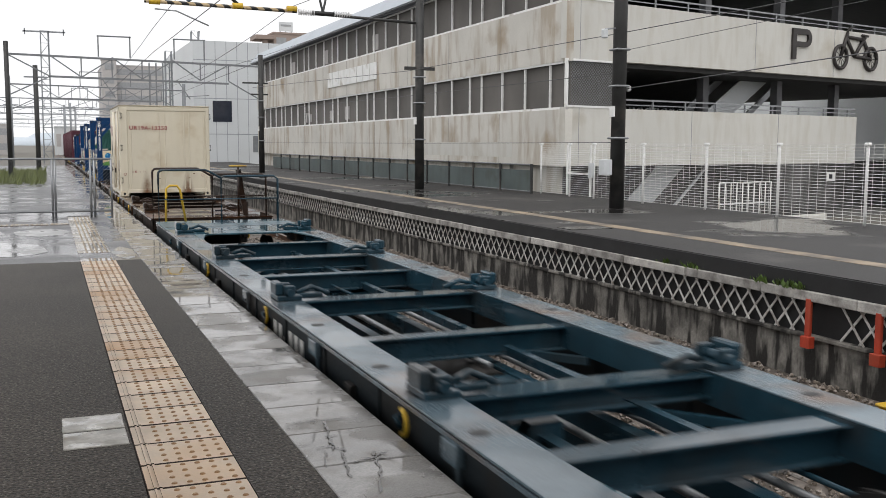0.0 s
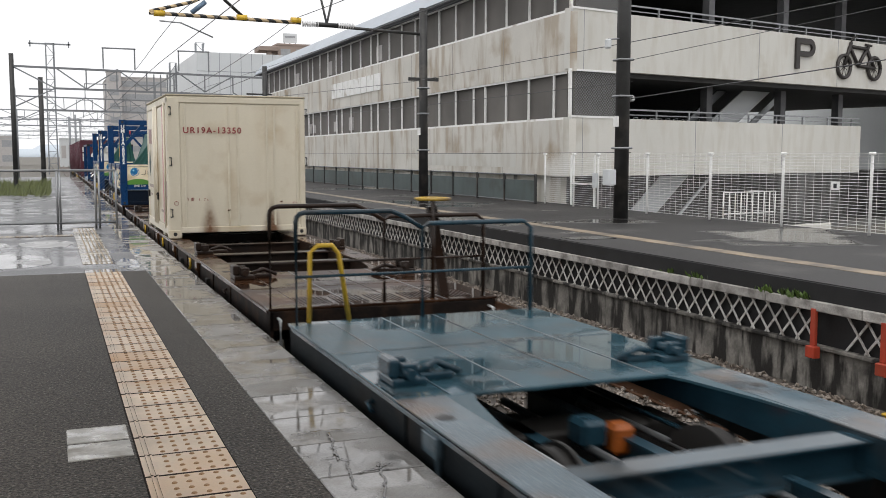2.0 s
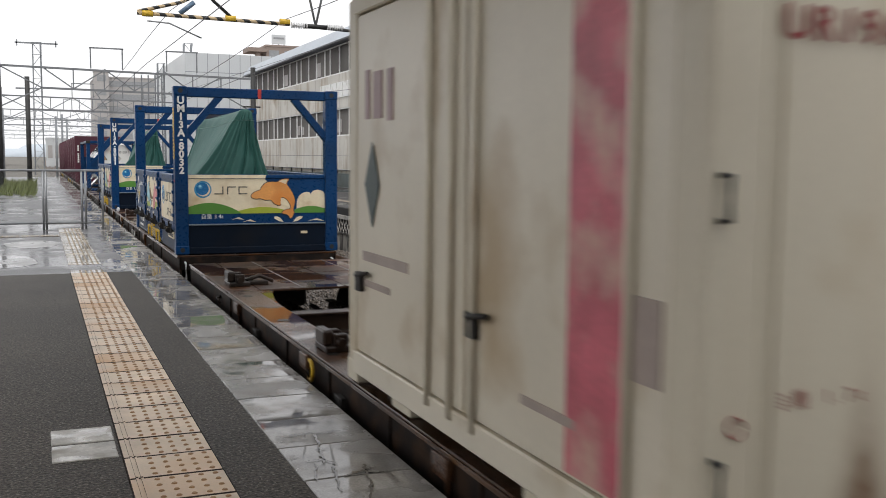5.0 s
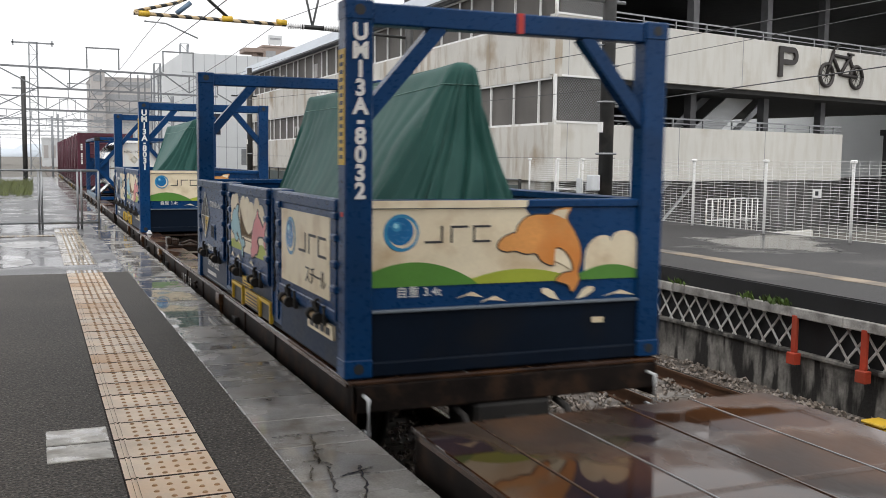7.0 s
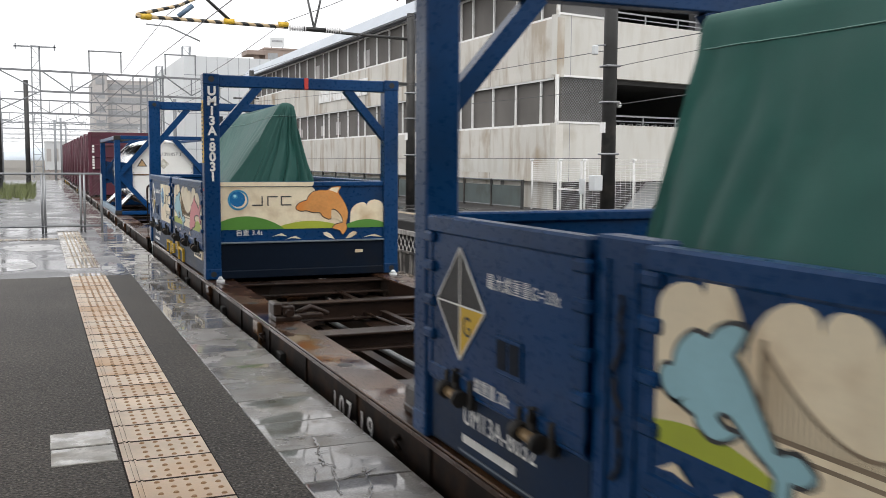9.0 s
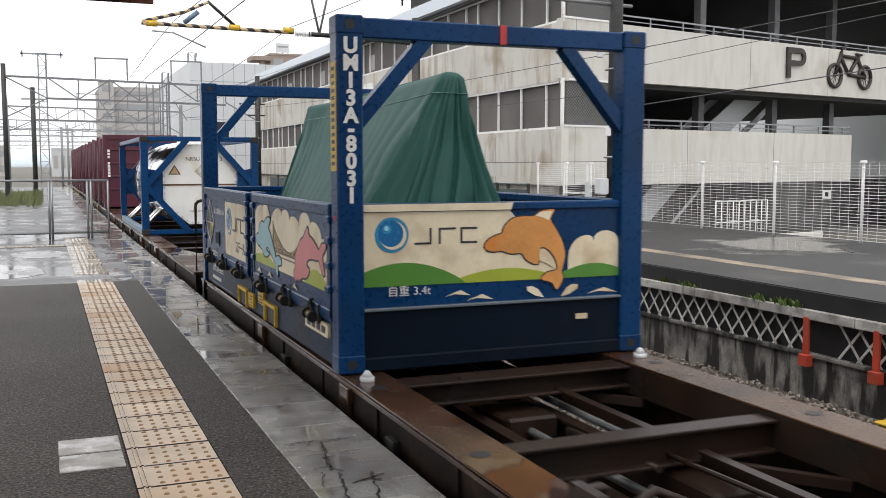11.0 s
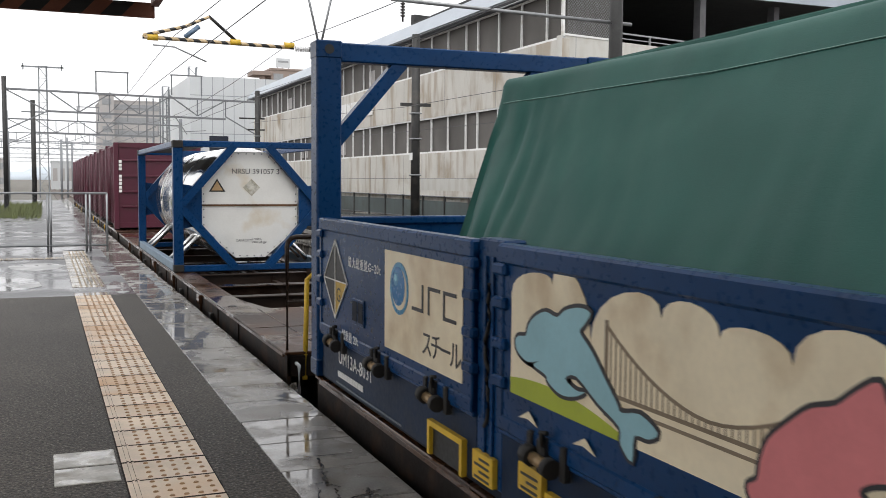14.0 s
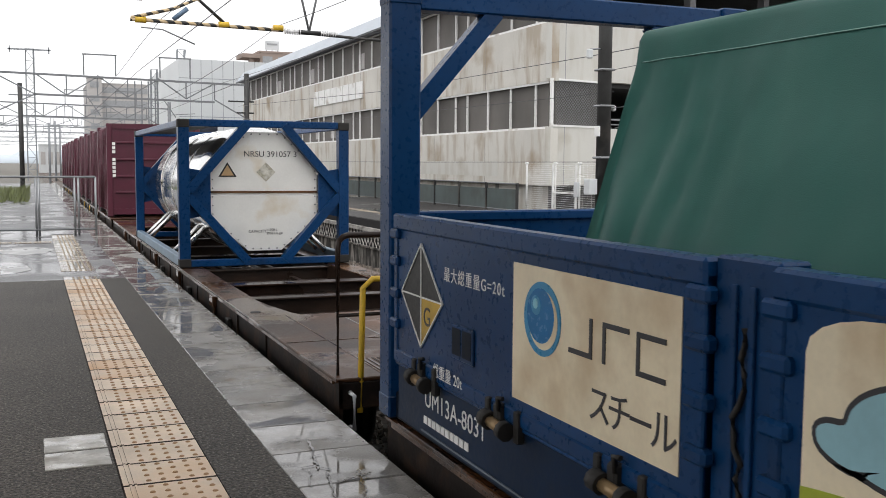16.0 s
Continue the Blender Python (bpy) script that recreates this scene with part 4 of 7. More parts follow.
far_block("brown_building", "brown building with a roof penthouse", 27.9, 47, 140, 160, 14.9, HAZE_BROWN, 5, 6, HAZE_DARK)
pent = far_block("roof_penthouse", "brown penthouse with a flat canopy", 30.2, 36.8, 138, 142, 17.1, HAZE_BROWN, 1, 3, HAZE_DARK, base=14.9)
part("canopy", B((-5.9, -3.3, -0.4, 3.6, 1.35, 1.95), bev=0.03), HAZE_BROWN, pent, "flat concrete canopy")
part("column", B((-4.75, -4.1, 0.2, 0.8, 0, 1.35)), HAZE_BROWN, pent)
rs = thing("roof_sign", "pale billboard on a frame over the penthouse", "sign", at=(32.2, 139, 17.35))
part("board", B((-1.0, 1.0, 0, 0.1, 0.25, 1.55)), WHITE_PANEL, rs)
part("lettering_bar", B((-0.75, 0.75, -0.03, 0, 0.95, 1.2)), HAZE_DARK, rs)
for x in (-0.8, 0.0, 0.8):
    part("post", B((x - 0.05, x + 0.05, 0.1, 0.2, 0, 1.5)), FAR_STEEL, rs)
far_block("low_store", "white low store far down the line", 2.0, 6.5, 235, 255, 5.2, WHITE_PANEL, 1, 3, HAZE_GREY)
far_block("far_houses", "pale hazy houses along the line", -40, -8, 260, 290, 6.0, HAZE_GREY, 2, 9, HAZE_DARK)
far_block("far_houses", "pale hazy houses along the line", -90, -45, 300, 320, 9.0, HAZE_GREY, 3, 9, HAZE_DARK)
far_block("station_hall", "white hall beyond the parking building", 44, 90, 32, 60, 8.6, WHITE_PANEL, 1, 12, FACADE_SIDE)
far_block("dark_shop", "dark shop front under the hall", 34, 60, 30.5, 31.8, 2.9, VOID_SHADE, 1, 1, VOID_SHADE)
part_aw = thing("awning", "pale blue striped awning of a shop", "awning", at=(33.5, 30, 1.6))
bm = bmesh.new()
plate(bm, [(0, 0), (5, 0), (5, 0.08), (0, 0.08)], (0, 0, 0), (1, 0, 0), (0, 0.6, 0.5), 0.05)
part("cloth", bm, WHITE_PANEL, part_aw)
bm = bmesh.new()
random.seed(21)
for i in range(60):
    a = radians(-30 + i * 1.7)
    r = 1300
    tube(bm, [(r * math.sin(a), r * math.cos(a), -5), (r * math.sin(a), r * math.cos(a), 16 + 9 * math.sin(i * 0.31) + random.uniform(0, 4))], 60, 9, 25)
# the pale blue of the hills is painted haze
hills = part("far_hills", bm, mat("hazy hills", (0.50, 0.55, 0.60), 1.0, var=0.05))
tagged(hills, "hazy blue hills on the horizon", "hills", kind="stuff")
# grass by the platform end
vs, fs = [], []
rng2 = np.random.default_rng(9)
for i in range(5000):
    x, y = rng2.uniform(-9, -0.1), rng2.uniform(42, 60)
    h = rng2.uniform(0.12, 0.45)
    a = rng2.uniform(0, 6.3)
    d = np.array((math.cos(a), math.sin(a))) * 0.03
    k = len(vs)
    vs += [(x - d[0], y - d[1], 0), (x + d[0], y + d[1], 0), (x + d[0] * 4 + 0.05, y + d[1], h)]
    fs.append((k, k + 1, k + 2))
me = bpy.data.meshes.new("grass")
me.from_pydata(vs, [], fs)
me.materials.append(GRASS)
tagged(new("grass", me), "yellow green rough grass on the platform end", "grass", kind="stuff")

# ---------------------------------------------------------------- canopy above the camera
can = thing("platform_canopy", "rust brown steel canopy over the platform", "canopy", kind="structure")
part("sheeting", B((-2.4, 1.35, -14, 13.8, 4.15, 4.2)), CANOPY_DECK, can, "dull sheet ceiling")
for y in (-10, -5, 0, 4.8, 9.3):
    part("beam", B((-2.4, 1.4, y - 0.1, y + 0.1, 3.86, 4.15)), CANOPY, can, "rust brown cross beam")
part("edge_beam", B((1.4, 1.5, -14, 13.8, 3.95, 4.2)), CANOPY, can, "rust brown edge beam")
for y in (-10, 0.0):
    part("column", B((-2.3, -2.1, y - 0.1, y + 0.1, 0, 3.9)), CANOPY, can, "rust brown column")
part("hazard_bar", B((-2.4, 1.45, 13.805, 13.86, 3.80, 4.0), bev=0.008), CANOPY, can, "brown bar with black hazard stripes")
for x in (-1.75, -1.25, -0.75, -0.25, 0.25, 0.75):
    bm = bmesh.new()
    plate(bm, [(x, 3.803), (x + 0.27, 3.803), (x + 0.45, 3.997), (x + 0.18, 3.997)], (0, 13.8045, 0), (1, 0, 0), (0, 0, 1), 0.002)
    part("hazard_stripe", bm, BLACK, can, "black hazard stripe")
# added out of view: the tall wall cuts low sky light from behind
back = structure("wall_back", B((-14, 14, -15, -14.7, -1.3, 7.0)), CONCRETE_OLD, "unseen wall added behind the camera to block low sky", "wall")
# added out of view, kept low so that sky light passes over
left = structure("wall_left", B((-14.3, -14, -15, 78, -1.3, 1.3)), FACADE, "unseen low wall added along the left of the platform", "wall")

# ---------------------------------------------------------------- the train
DECK = 0.18          # world height of the wagons' top
MOVERS = []          # (thing, y at the start, height)
WHEELSETS = []
def on_train(name, label, category, y, z, group=""):
    t = thing(name, label, category, group, at=(TRACK_X, y, z))
    MOVERS.append((t, y, z))
    return t


def cylinder_x(bm, x0, x1, y, z, r, n=20):
    return tube(bm, [(x0, y, z), (x1, y, z)], r, n)


def bogie(parent, y):
    b = part("bogie_frame", B((-0.95, -0.83, y - 1.35, y + 1.35, 0.42, 0.62), (0.83, 0.95, y - 1.35, y + 1.35, 0.42, 0.62), (-0.85, 0.85, y - 0.2, y + 0.2, 0.42, 0.68), bev=0.02), UNDERGEAR, parent, "grimy bogie frame")
    for dy in (-0.95, 0.95):
        bm = bmesh.new()
        cylinder_x(bm, -0.75, 0.75, 0, 0, 0.07, 10)
        for s in (-1, 1):
            cylinder_x(bm, s * 0.50, s * 0.60, 0, 0, 0.405, 24)
            cylinder_x(bm, s * 0.47, s * 0.50, 0, 0, 0.43, 24)
            cylinder_x(bm, s * 0.60, s * 0.64, 0, 0, 0.12, 12)
            box(bm, s * 0.60 - 0.005, s * 0.60 + 0.012, -0.30, 0.30, -0.03, 0.03)
        w = part("wheelset", bm, UNDERGEAR, parent, "worn steel wheelset")
        w.location = (0, y + dy, 0.43)
        WHEELSETS.append((w, y + dy))
        for s in (-1, 1):
            part("axle_box", B((s * 0.89 - 0.1, s * 0.89 + 0.1, y + dy - 0.14, y + dy + 0.14, 0.30, 0.56), bev=0.03), UNDERGEAR, parent)
        bm = bmesh.new()
        for s in (-1, 1):
            tube(bm, [(s * 0.98, y + dy - 0.02, 0.44), (s * 1.0, y + dy + 0.02, 0.44)], 0.07, 10)
        part("axle_cap", bm, YELLOW, parent, "yellow axle cap")


COUPLER_TAN = mat("rusty tan steel", (0.16, 0.10, 0.06), 0.6, var=0.35, scale=6)


def twistlock(me_, parent, x, y, flip):
    o = new("container_lock", me_)
    o.parent = parent
    o.location = (x, y, 1.0)
    o.rotation_euler = (0, 0, math.pi if flip else 0)


def lock_mesh(material):
    bm = bmesh.new()
    box(bm, -0.12, 0.12, -0.16, 0.16, 0.0, 0.05, 0.01)
    box(bm, -0.13, -0.05, -0.12, 0.12, 0.05, 0.17, 0.015)
    box(bm, -0.05, 0.06, -0.14, -0.08, 0.05, 0.14, 0.01)
    box(bm, -0.05, 0.06, 0.08, 0.14, 0.05, 0.14, 0.01)
    tube(bm, [(0.0, -0.2, 0.08), (0.0, 0.2, 0.08)], 0.035, 8)
    box(bm, 0.08, 0.35, -0.05, 0.05, 0.0, 0.05, 0.01)
    tube(bm, [(0.1, 0.0, 0.05), (0.26, 0.05, 0.10), (0.42, 0.02, 0.03)], 0.025, 6)
    tube(bm, [(-0.16, 0.05, -0.12), (-0.22, 0.05, -0.14), (-0.2, 0.02, -0.2)], 0.02, 6)
    return mesh_of(bm, "container_lock", material)


def wagon(y, label, body, top, rails, number=None, deck_mat=None, locks=(5.65, 9.5, 13.1), deck_locks=True):
    L = 19.55
    g = on_train("flat_wagon", label, "flat wagon", y, RAIL_Z, "container wagons")
    for s in (-1, 1):
        bm = bmesh.new()
        prof = [(0.0, 0.72), (2.4, 0.66), (4.4, 0.45), (15.15, 0.45), (17.15, 0.66), (L, 0.72), (L, 0.985), (0, 0.985)]
        plate(bm, prof, (s * 1.17, 0, 0), (0, 1, 0), (0, 0, 1), 0.03 * s)
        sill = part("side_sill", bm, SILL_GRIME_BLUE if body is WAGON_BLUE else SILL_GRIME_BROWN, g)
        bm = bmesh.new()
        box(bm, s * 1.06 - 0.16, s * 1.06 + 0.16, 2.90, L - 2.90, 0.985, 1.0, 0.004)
        part("sill_flange", bm, top, sill, "wet worn top flange with sky-pale paint")
        for yy in np.arange(3.2, L - 2.8, 1.62):
            bm = bmesh.new()
            tube(bm, [(s * 1.09, yy, 1.0), (s * 1.09, yy, 1.003)], 0.055, 12)
            part("flange_hole", bm, BLACK, sill, "dark round hole")
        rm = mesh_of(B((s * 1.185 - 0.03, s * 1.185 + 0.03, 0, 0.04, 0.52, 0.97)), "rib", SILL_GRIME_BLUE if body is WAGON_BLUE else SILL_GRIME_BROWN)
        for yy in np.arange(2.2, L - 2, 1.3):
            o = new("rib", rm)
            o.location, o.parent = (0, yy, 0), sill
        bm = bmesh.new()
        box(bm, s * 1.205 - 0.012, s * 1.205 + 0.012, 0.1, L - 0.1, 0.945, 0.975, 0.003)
        part("sill_lip", bm, top, sill, "worn top lip with sky-pale paint")
        bm = bmesh.new()
        tube(bm, [(s * 1.215, 2.6, 0.60), (s * 1.215, 4.6, 0.56), (s * 1.215, 15.0, 0.56), (s * 1.215, 17.0, 0.60)], 0.018, 6)
        part("side_pipe", bm, body, sill)
        for k, yy in enumerate(np.arange(2.9, L - 2.4, 0.93)):
            if number and 6.2 < yy < 8.2:
                continue
            z = 0.60 + 0.12 * ((k * 7) % 3)
            part("side_bracket", B((s * 1.225 - 0.025, s * 1.225 + 0.025, yy, yy + 0.10 + 0.05 * (k % 3), z, z + 0.12), (s * 1.215 - 0.015, s * 1.215 + 0.015, yy + 0.03, yy + 0.06, z - 0.12, z), bev=0.006), (body, UNDERGEAR, top)[k % 3], sill)
        part("inner_web", B((s * 0.905 - 0.008, s * 0.905 + 0.008, 1.75, L - 1.75, 0.77, 0.985)), body, g)
    for ya, yb in ((0.0, 2.90), (L - 2.90, L)):
        bm = bmesh.new()
        box(bm, -1.22, 1.22, ya, yb, 0.972, 1.0, 0.006)
        d = part("end_deck", bm, deck_mat or top, g, "wet steel end deck")
        yi, e_ = (yb, 1) if ya == 0 else (ya, -1)
        for s in (-1, 1):
            bm = bmesh.new()
            plate(bm, [(s * 0.898, yi), (s * 0.70, yi), (s * 0.76, yi + e_ * 0.18), (s * 0.86, yi + e_ * 0.75), (s * 0.898, yi + e_ * 1.15)][::s * e_], (0, 0, 0.978), (1, 0, 0), (0, 1, 0), 0.018)
            part("deck_gusset", bm, deck_mat or top, d, "curved deck corner plate")
        for x in (-0.86, -0.36, 0.14, 0.64):
            part("deck_seam", B((x - 0.005, x + 0.005, ya + 0.02, yb - 0.02, 1.0, 1.005)), GREY_STEEL if x in (-0.36, 0.64) else top, d, "worn bright deck seam")
        part("deck_seam", B((-1.21, 1.21, (ya + yb) / 2 - 0.008, (ya + yb) / 2 + 0.008, 1.0, 1.004)), top, d)
        if ya == 0:
            bm = bmesh.new()
            for k in range(44):
                if k % 9 != 8:
                    box(bm, -0.84 + k * 0.042, -0.826 + k * 0.042, 0.14, 0.62, 1.0, 1.007)
            part("tread_rib", bm, deck_mat or top, d, "ribbed tread strip")["kind"] = "stuff"
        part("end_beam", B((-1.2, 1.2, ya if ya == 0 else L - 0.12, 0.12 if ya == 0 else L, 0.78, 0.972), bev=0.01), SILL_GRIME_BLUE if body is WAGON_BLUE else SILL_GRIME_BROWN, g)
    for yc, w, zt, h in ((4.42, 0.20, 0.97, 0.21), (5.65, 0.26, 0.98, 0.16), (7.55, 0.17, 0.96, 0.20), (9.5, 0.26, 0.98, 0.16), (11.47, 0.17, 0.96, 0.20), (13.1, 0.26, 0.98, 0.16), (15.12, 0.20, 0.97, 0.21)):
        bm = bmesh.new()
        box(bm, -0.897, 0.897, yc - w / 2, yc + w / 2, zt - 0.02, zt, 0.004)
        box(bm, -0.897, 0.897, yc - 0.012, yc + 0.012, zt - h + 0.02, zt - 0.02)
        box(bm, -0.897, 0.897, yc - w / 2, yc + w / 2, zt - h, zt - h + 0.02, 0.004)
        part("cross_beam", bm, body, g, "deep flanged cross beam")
    for ya, yb in ((4.55, 7.45), (7.65, 11.37), (11.57, 15.0)):
        for x in (0.34,):
            part("stringer", B((x - 0.035, x + 0.035, ya, yb, 0.83, 0.845), (x - 0.008, x + 0.008, ya, yb, 0.76, 0.83)), body, g, "thin lengthwise bearer")
    for x in (-0.28, 0.28):
        bm = bmesh.new()
        ibeam = [(a, b - 0.14) for a, b in ((-0.05, 0.43), (0.05, 0.43), (0.05, 0.45), (0.012, 0.45), (0.012, 0.80), (0.05, 0.80), (0.05, 0.82), (-0.05, 0.82), (-0.05, 0.80), (-0.012, 0.80), (-0.012, 0.45), (-0.05, 0.45))]
        plate(bm, ibeam, (x, 1.7, 0), (1, 0, 0), (0, 0, 1), -(L - 3.4))
        part("centre_sill", bm, body, g)
    for x, r, z in ((-0.55, 0.022, 0.68), (-0.48, 0.018, 0.70), (0.5, 0.025, 0.66), (0.62, 0.018, 0.72), (0.02, 0.03, 0.62)):
        bm = bmesh.new()
        tube(bm, [(x, 1.8, z), (x + 0.05, 6, z - 0.02), (x - 0.04, 12, z), (x, L - 1.8, z)], r, 6)
        part("brake_pipe", bm, GREY_STEEL if r > 0.02 else body, g)
    for yy in (5.9, 7.9, 11.6, 13.6):
        bm = bmesh.new()
        beam(bm, (-0.9, yy - 0.8, 0.74), (-0.28, yy, 0.74), 0.06)
        beam(bm, (0.9, yy - 0.8, 0.74), (0.28, yy, 0.74), 0.06)
        box(bm, -0.9, 0.9, yy, yy + 0.06, 0.70, 0.76)
        part("brace", bm, body, g)
    bm = bmesh.new()
    tube(bm, [(0.1, 7.2, 0.5), (0.1, 8.3, 0.5)], 0.2, 14)
    part("air_tank", bm, UNDERGEAR, g)
    for q in ((-0.4, -0.15, 5.6, 6.4, 0.55, 0.75), (0.15, 0.45, 11.0, 12.1, 0.5, 0.72), (-0.2, 0.2, 12.8, 13.3, 0.55, 0.72)):
        part("brake_cylinder", B(q, bev=0.02), body, g)
    random.seed(int(y))
    for q in range(16):
        x, yy, ln = random.uniform(-0.8, 0.8), random.uniform(3, 15), random.uniform(0.5, 1.9)
        z = random.uniform(0.60, 0.82)
        bm = bmesh.new()
        if q % 3:
            tube(bm, [(x, yy, z), (x + random.uniform(-0.1, 0.1), yy + ln, z), (x + random.uniform(-0.15, 0.15), yy + ln + 0.15, z - 0.08)], random.choice((0.016, 0.022, 0.03)), 6)
            part("brake_rod", bm, random.choice((top, body, GREY_STEEL)), g)
        else:
            box(bm, x - 0.14, x + 0.14, yy, yy + 0.12 + ln * 0.12, z - 0.03, z + 0.06, 0.012)
            tube(bm, [(x - 0.2, yy + 0.05, z + 0.05), (x + 0.25, yy + 0.1, z + 0.05)], 0.02, 6)
            part("pipe_bracket", bm, random.choice((top, body)), g)
    lm = lock_mesh(body)
    for yy in locks:
        for s in (-1, 1):
            twistlock(lm, g, s * 1.02, yy, s > 0)
        if not deck_locks:
            continue
        bm = bmesh.new()
        tube(bm, arc((-1.235, yy - 0.05, 0.86), 0.075, -100, 100, 8, (0, -1, 0), (0, 0, 1)), 0.016, 6)
        part("lock_handle", bm, YELLOW, g, "yellow lock handle")
    for yy in (2.45, L - 2.45) if deck_locks else ():
        for s in (-1, 1):
            twistlock(lm, g, s * 1.02, yy, s > 0)
    bogie(g, 2.7)
    bogie(g, L - 2.7)
    for ya, dy in ((0, -0.42), (L, 0.42)):
        e = -1 if ya == 0 else 1
        part("draft_gear", B((-0.30, 0.30, min(ya, ya - e * 0.5), max(ya, ya - e * 0.5), 0.42, 0.78), bev=0.03), UNDERGEAR, g)
        part("coupler_head", B((-0.20, 0.17, min(ya + e * 0.26, ya + e * 0.46), max(ya + e * 0.26, ya + e * 0.46), 0.36, 0.74), (0.05, 0.20, min(ya + e * 0.30, ya + e * 0.56), max(ya + e * 0.30, ya + e * 0.56), 0.42, 0.68), bev=0.04), COUPLER_TAN, g, "rusty tan coupler head")
        for hx in (-0.42, 0.38):
            bm = bmesh.new()
            tube(bm, [(hx, ya - e * 0.1, 0.74), (hx, ya + e * 0.08, 0.72), (hx + 0.02, ya + e * 0.18, 0.55), (hx + 0.03, ya + e * 0.30, 0.42), (hx + 0.02, ya + e * 0.42, 0.50)], 0.026, 8)
            part("brake_hose", bm, UNDERGEAR, g, "black rubber brake hose")
        part("coupler", B((-0.12, 0.12, min(ya, ya + dy), max(ya, ya + dy), 0.40, 0.68), bev=0.03), UNDERGEAR, g)
        for s in (-1, 1):
            bm = bmesh.new()
            e = -1 if ya == 0 else 1
            tube(bm, [(s * 1.12, ya, 0.9), (s * 1.12, ya + e * 0.10, 0.9), (s * 1.12, ya + e * 0.10, 0.66), (s * 1.12, ya, 0.66)], 0.016, 6)
            part("grab_iron", bm, WHITE_PANEL, g)
    if number:
        letters("number", number, 0.17, PAINT_WHITE, g, pose(-1.2165, 7.95, 0.70, 90, 0, -90), "worn white wagon number", 1.4)
    for e in rails:
        ya, d = (0.12, 1) if e == "front" else (L - 0.12, -1)
        hb = body if e == "front" else WAGON_BLUE if body is WAGON_BLUE else body
        bm = bmesh.new()
        tube(bm, [(-1.17, ya, 0.6), (-1.17, ya, 1.90)] + [(-1.17 + 0.08 * (1 - math.cos(a)), ya, 1.90 + 0.08 * math.sin(a)) for a in (0.5, 1.0, 1.57)] + [(-0.3, ya, 1.98), (-0.18, ya, 1.93), (0.0, ya, 1.82)], 0.022, 8)
        part("handrail", bm, hb, g, "bent pipe handrail")
        bm = bmesh.new()
        tube(bm, [(0.0, ya, 0.95), (0.0, ya, 1.82), (0.06, ya, 1.86), (1.02, ya, 1.86), (1.1, ya, 1.80), (1.1, ya, 0.95)], 0.022, 8)
        part("handrail", bm, hb, g, "bent pipe handrail")
        bm = bmesh.new()
        tube(bm, [(-1.17, ya, 1.42), (1.1, ya, 1.42)], 0.014, 6)
        part("mid_rail", bm, hb, g)
        for s in (-1,) if e == "rear" or y == 61.30 else ():
            bm = bmesh.new()
            xs_ = s * 0.80
            tube(bm, [(xs_ - 0.24, ya - d * 0.10, 0.75), (xs_ - 0.22, ya - d * 0.10, 1.62), (xs_ - 0.15, ya - d * 0.10, 1.68), (xs_ - 0.02, ya - d * 0.10, 1.68), (xs_ + 0.04, ya - d * 0.10, 1.60), (xs_ + 0.14, ya - d * 0.10, 0.95)], 0.022, 8)
            part("grab_loop", bm, YELLOW, g, "yellow grab rail")
        if e == "rear":
            continue
        bm = bmesh.new()
        beam(bm, (0.70, ya + d * 0.1, 0.95), (0.55, ya + d * 0.1, 1.95), 0.07, 0.1)
        tube(bm, [(0.53, ya, 1.0), (0.53, ya, 2.02)], 0.025, 8)
        part("brake_stand", bm, hb, g)
        bm = bmesh.new()
        tube(bm, arc((0.53, ya, 2.03), 0.17, 0, 352, 20, (1, 0, 0), (0, 1, 0)), 0.018, 6)
        for a in (0, 90):
            p, q = arc((0.53, ya, 2.03), 0.17, a, a + 180, 1, (1, 0, 0), (0, 1, 0))
            tube(bm, [p, q], 0.012, 5)
        part("brake_wheel", bm, YELLOW, g, "yellow hand brake wheel")
    return g


W1 = wagon(-0.36, "wet grey blue container flat wagon, empty", WAGON_BLUE, WAGON_BLUE_TOP, ("rear",), deck_mat=BLUE_DECK)
bm = bmesh.new()
for i in range(6):
    if i == 3:
        box(bm, -1.206, -1.2, 8.1 + i * 0.2, 8.22 + i * 0.2, 0.74, 0.77)
    else:
        box(bm, -1.206, -1.2, 8.1 + i * 0.2, 8.22 + i * 0.2, 0.66, 0.86)
part("number_bars", bm, PAINT_WHITE, W1, "worn white number too faint to read")["kind"] = "stuff"
part("valve_box", B((0.16, 0.32, 16.38, 16.54, 0.56, 0.76), bev=0.03), mat("orange valve paint", (0.36, 0.09, 0.012), 0.5, var=0.4), W1, "orange valve box under the deck")
part("valve_cover", B((-0.06, 0.13, 16.40, 16.62, 0.62, 0.80), bev=0.03), WAGON_BLUE, W1)
W2 = wagon(20.05, "rusty brown container flat wagon, wet", WAGON_RUST, WAGON_RUST_TOP, ("front",), deck_mat=RUST_DECK)
W3 = wagon(40.75, "rusty brown container flat wagon with blue containers", WAGON_RUST, WAGON_RUST_TOP, ("rear",), "107-19", deck_mat=RUST_DECK, locks=(6.55, 10.2), deck_locks=False)
for yy in (6.50, 13.15):
    for x in (-1.10, 1.10):
        bm = bmesh.new()
        tube(bm, [(x, yy, 0.99), (x, yy, 1.03)], 0.05, 10)
        tube(bm, [(x, yy, 1.03), (x, yy, 1.07)], 0.042, 10, 0.015)
        part("lock_cone", bm, WHITE_PANEL, W3, "pale round lock cone")
W4 = wagon(61.30, "rusty brown container flat wagon with a tank", WAGON_RUST, WAGON_RUST_TOP, ("front",), deck_mat=RUST_DECK, locks=(), deck_locks=False)
W5 = wagon(81.55, "rusty brown container flat wagon with maroon containers", WAGON_RUST, WAGON_RUST_TOP, (), deck_mat=RUST_DECK)
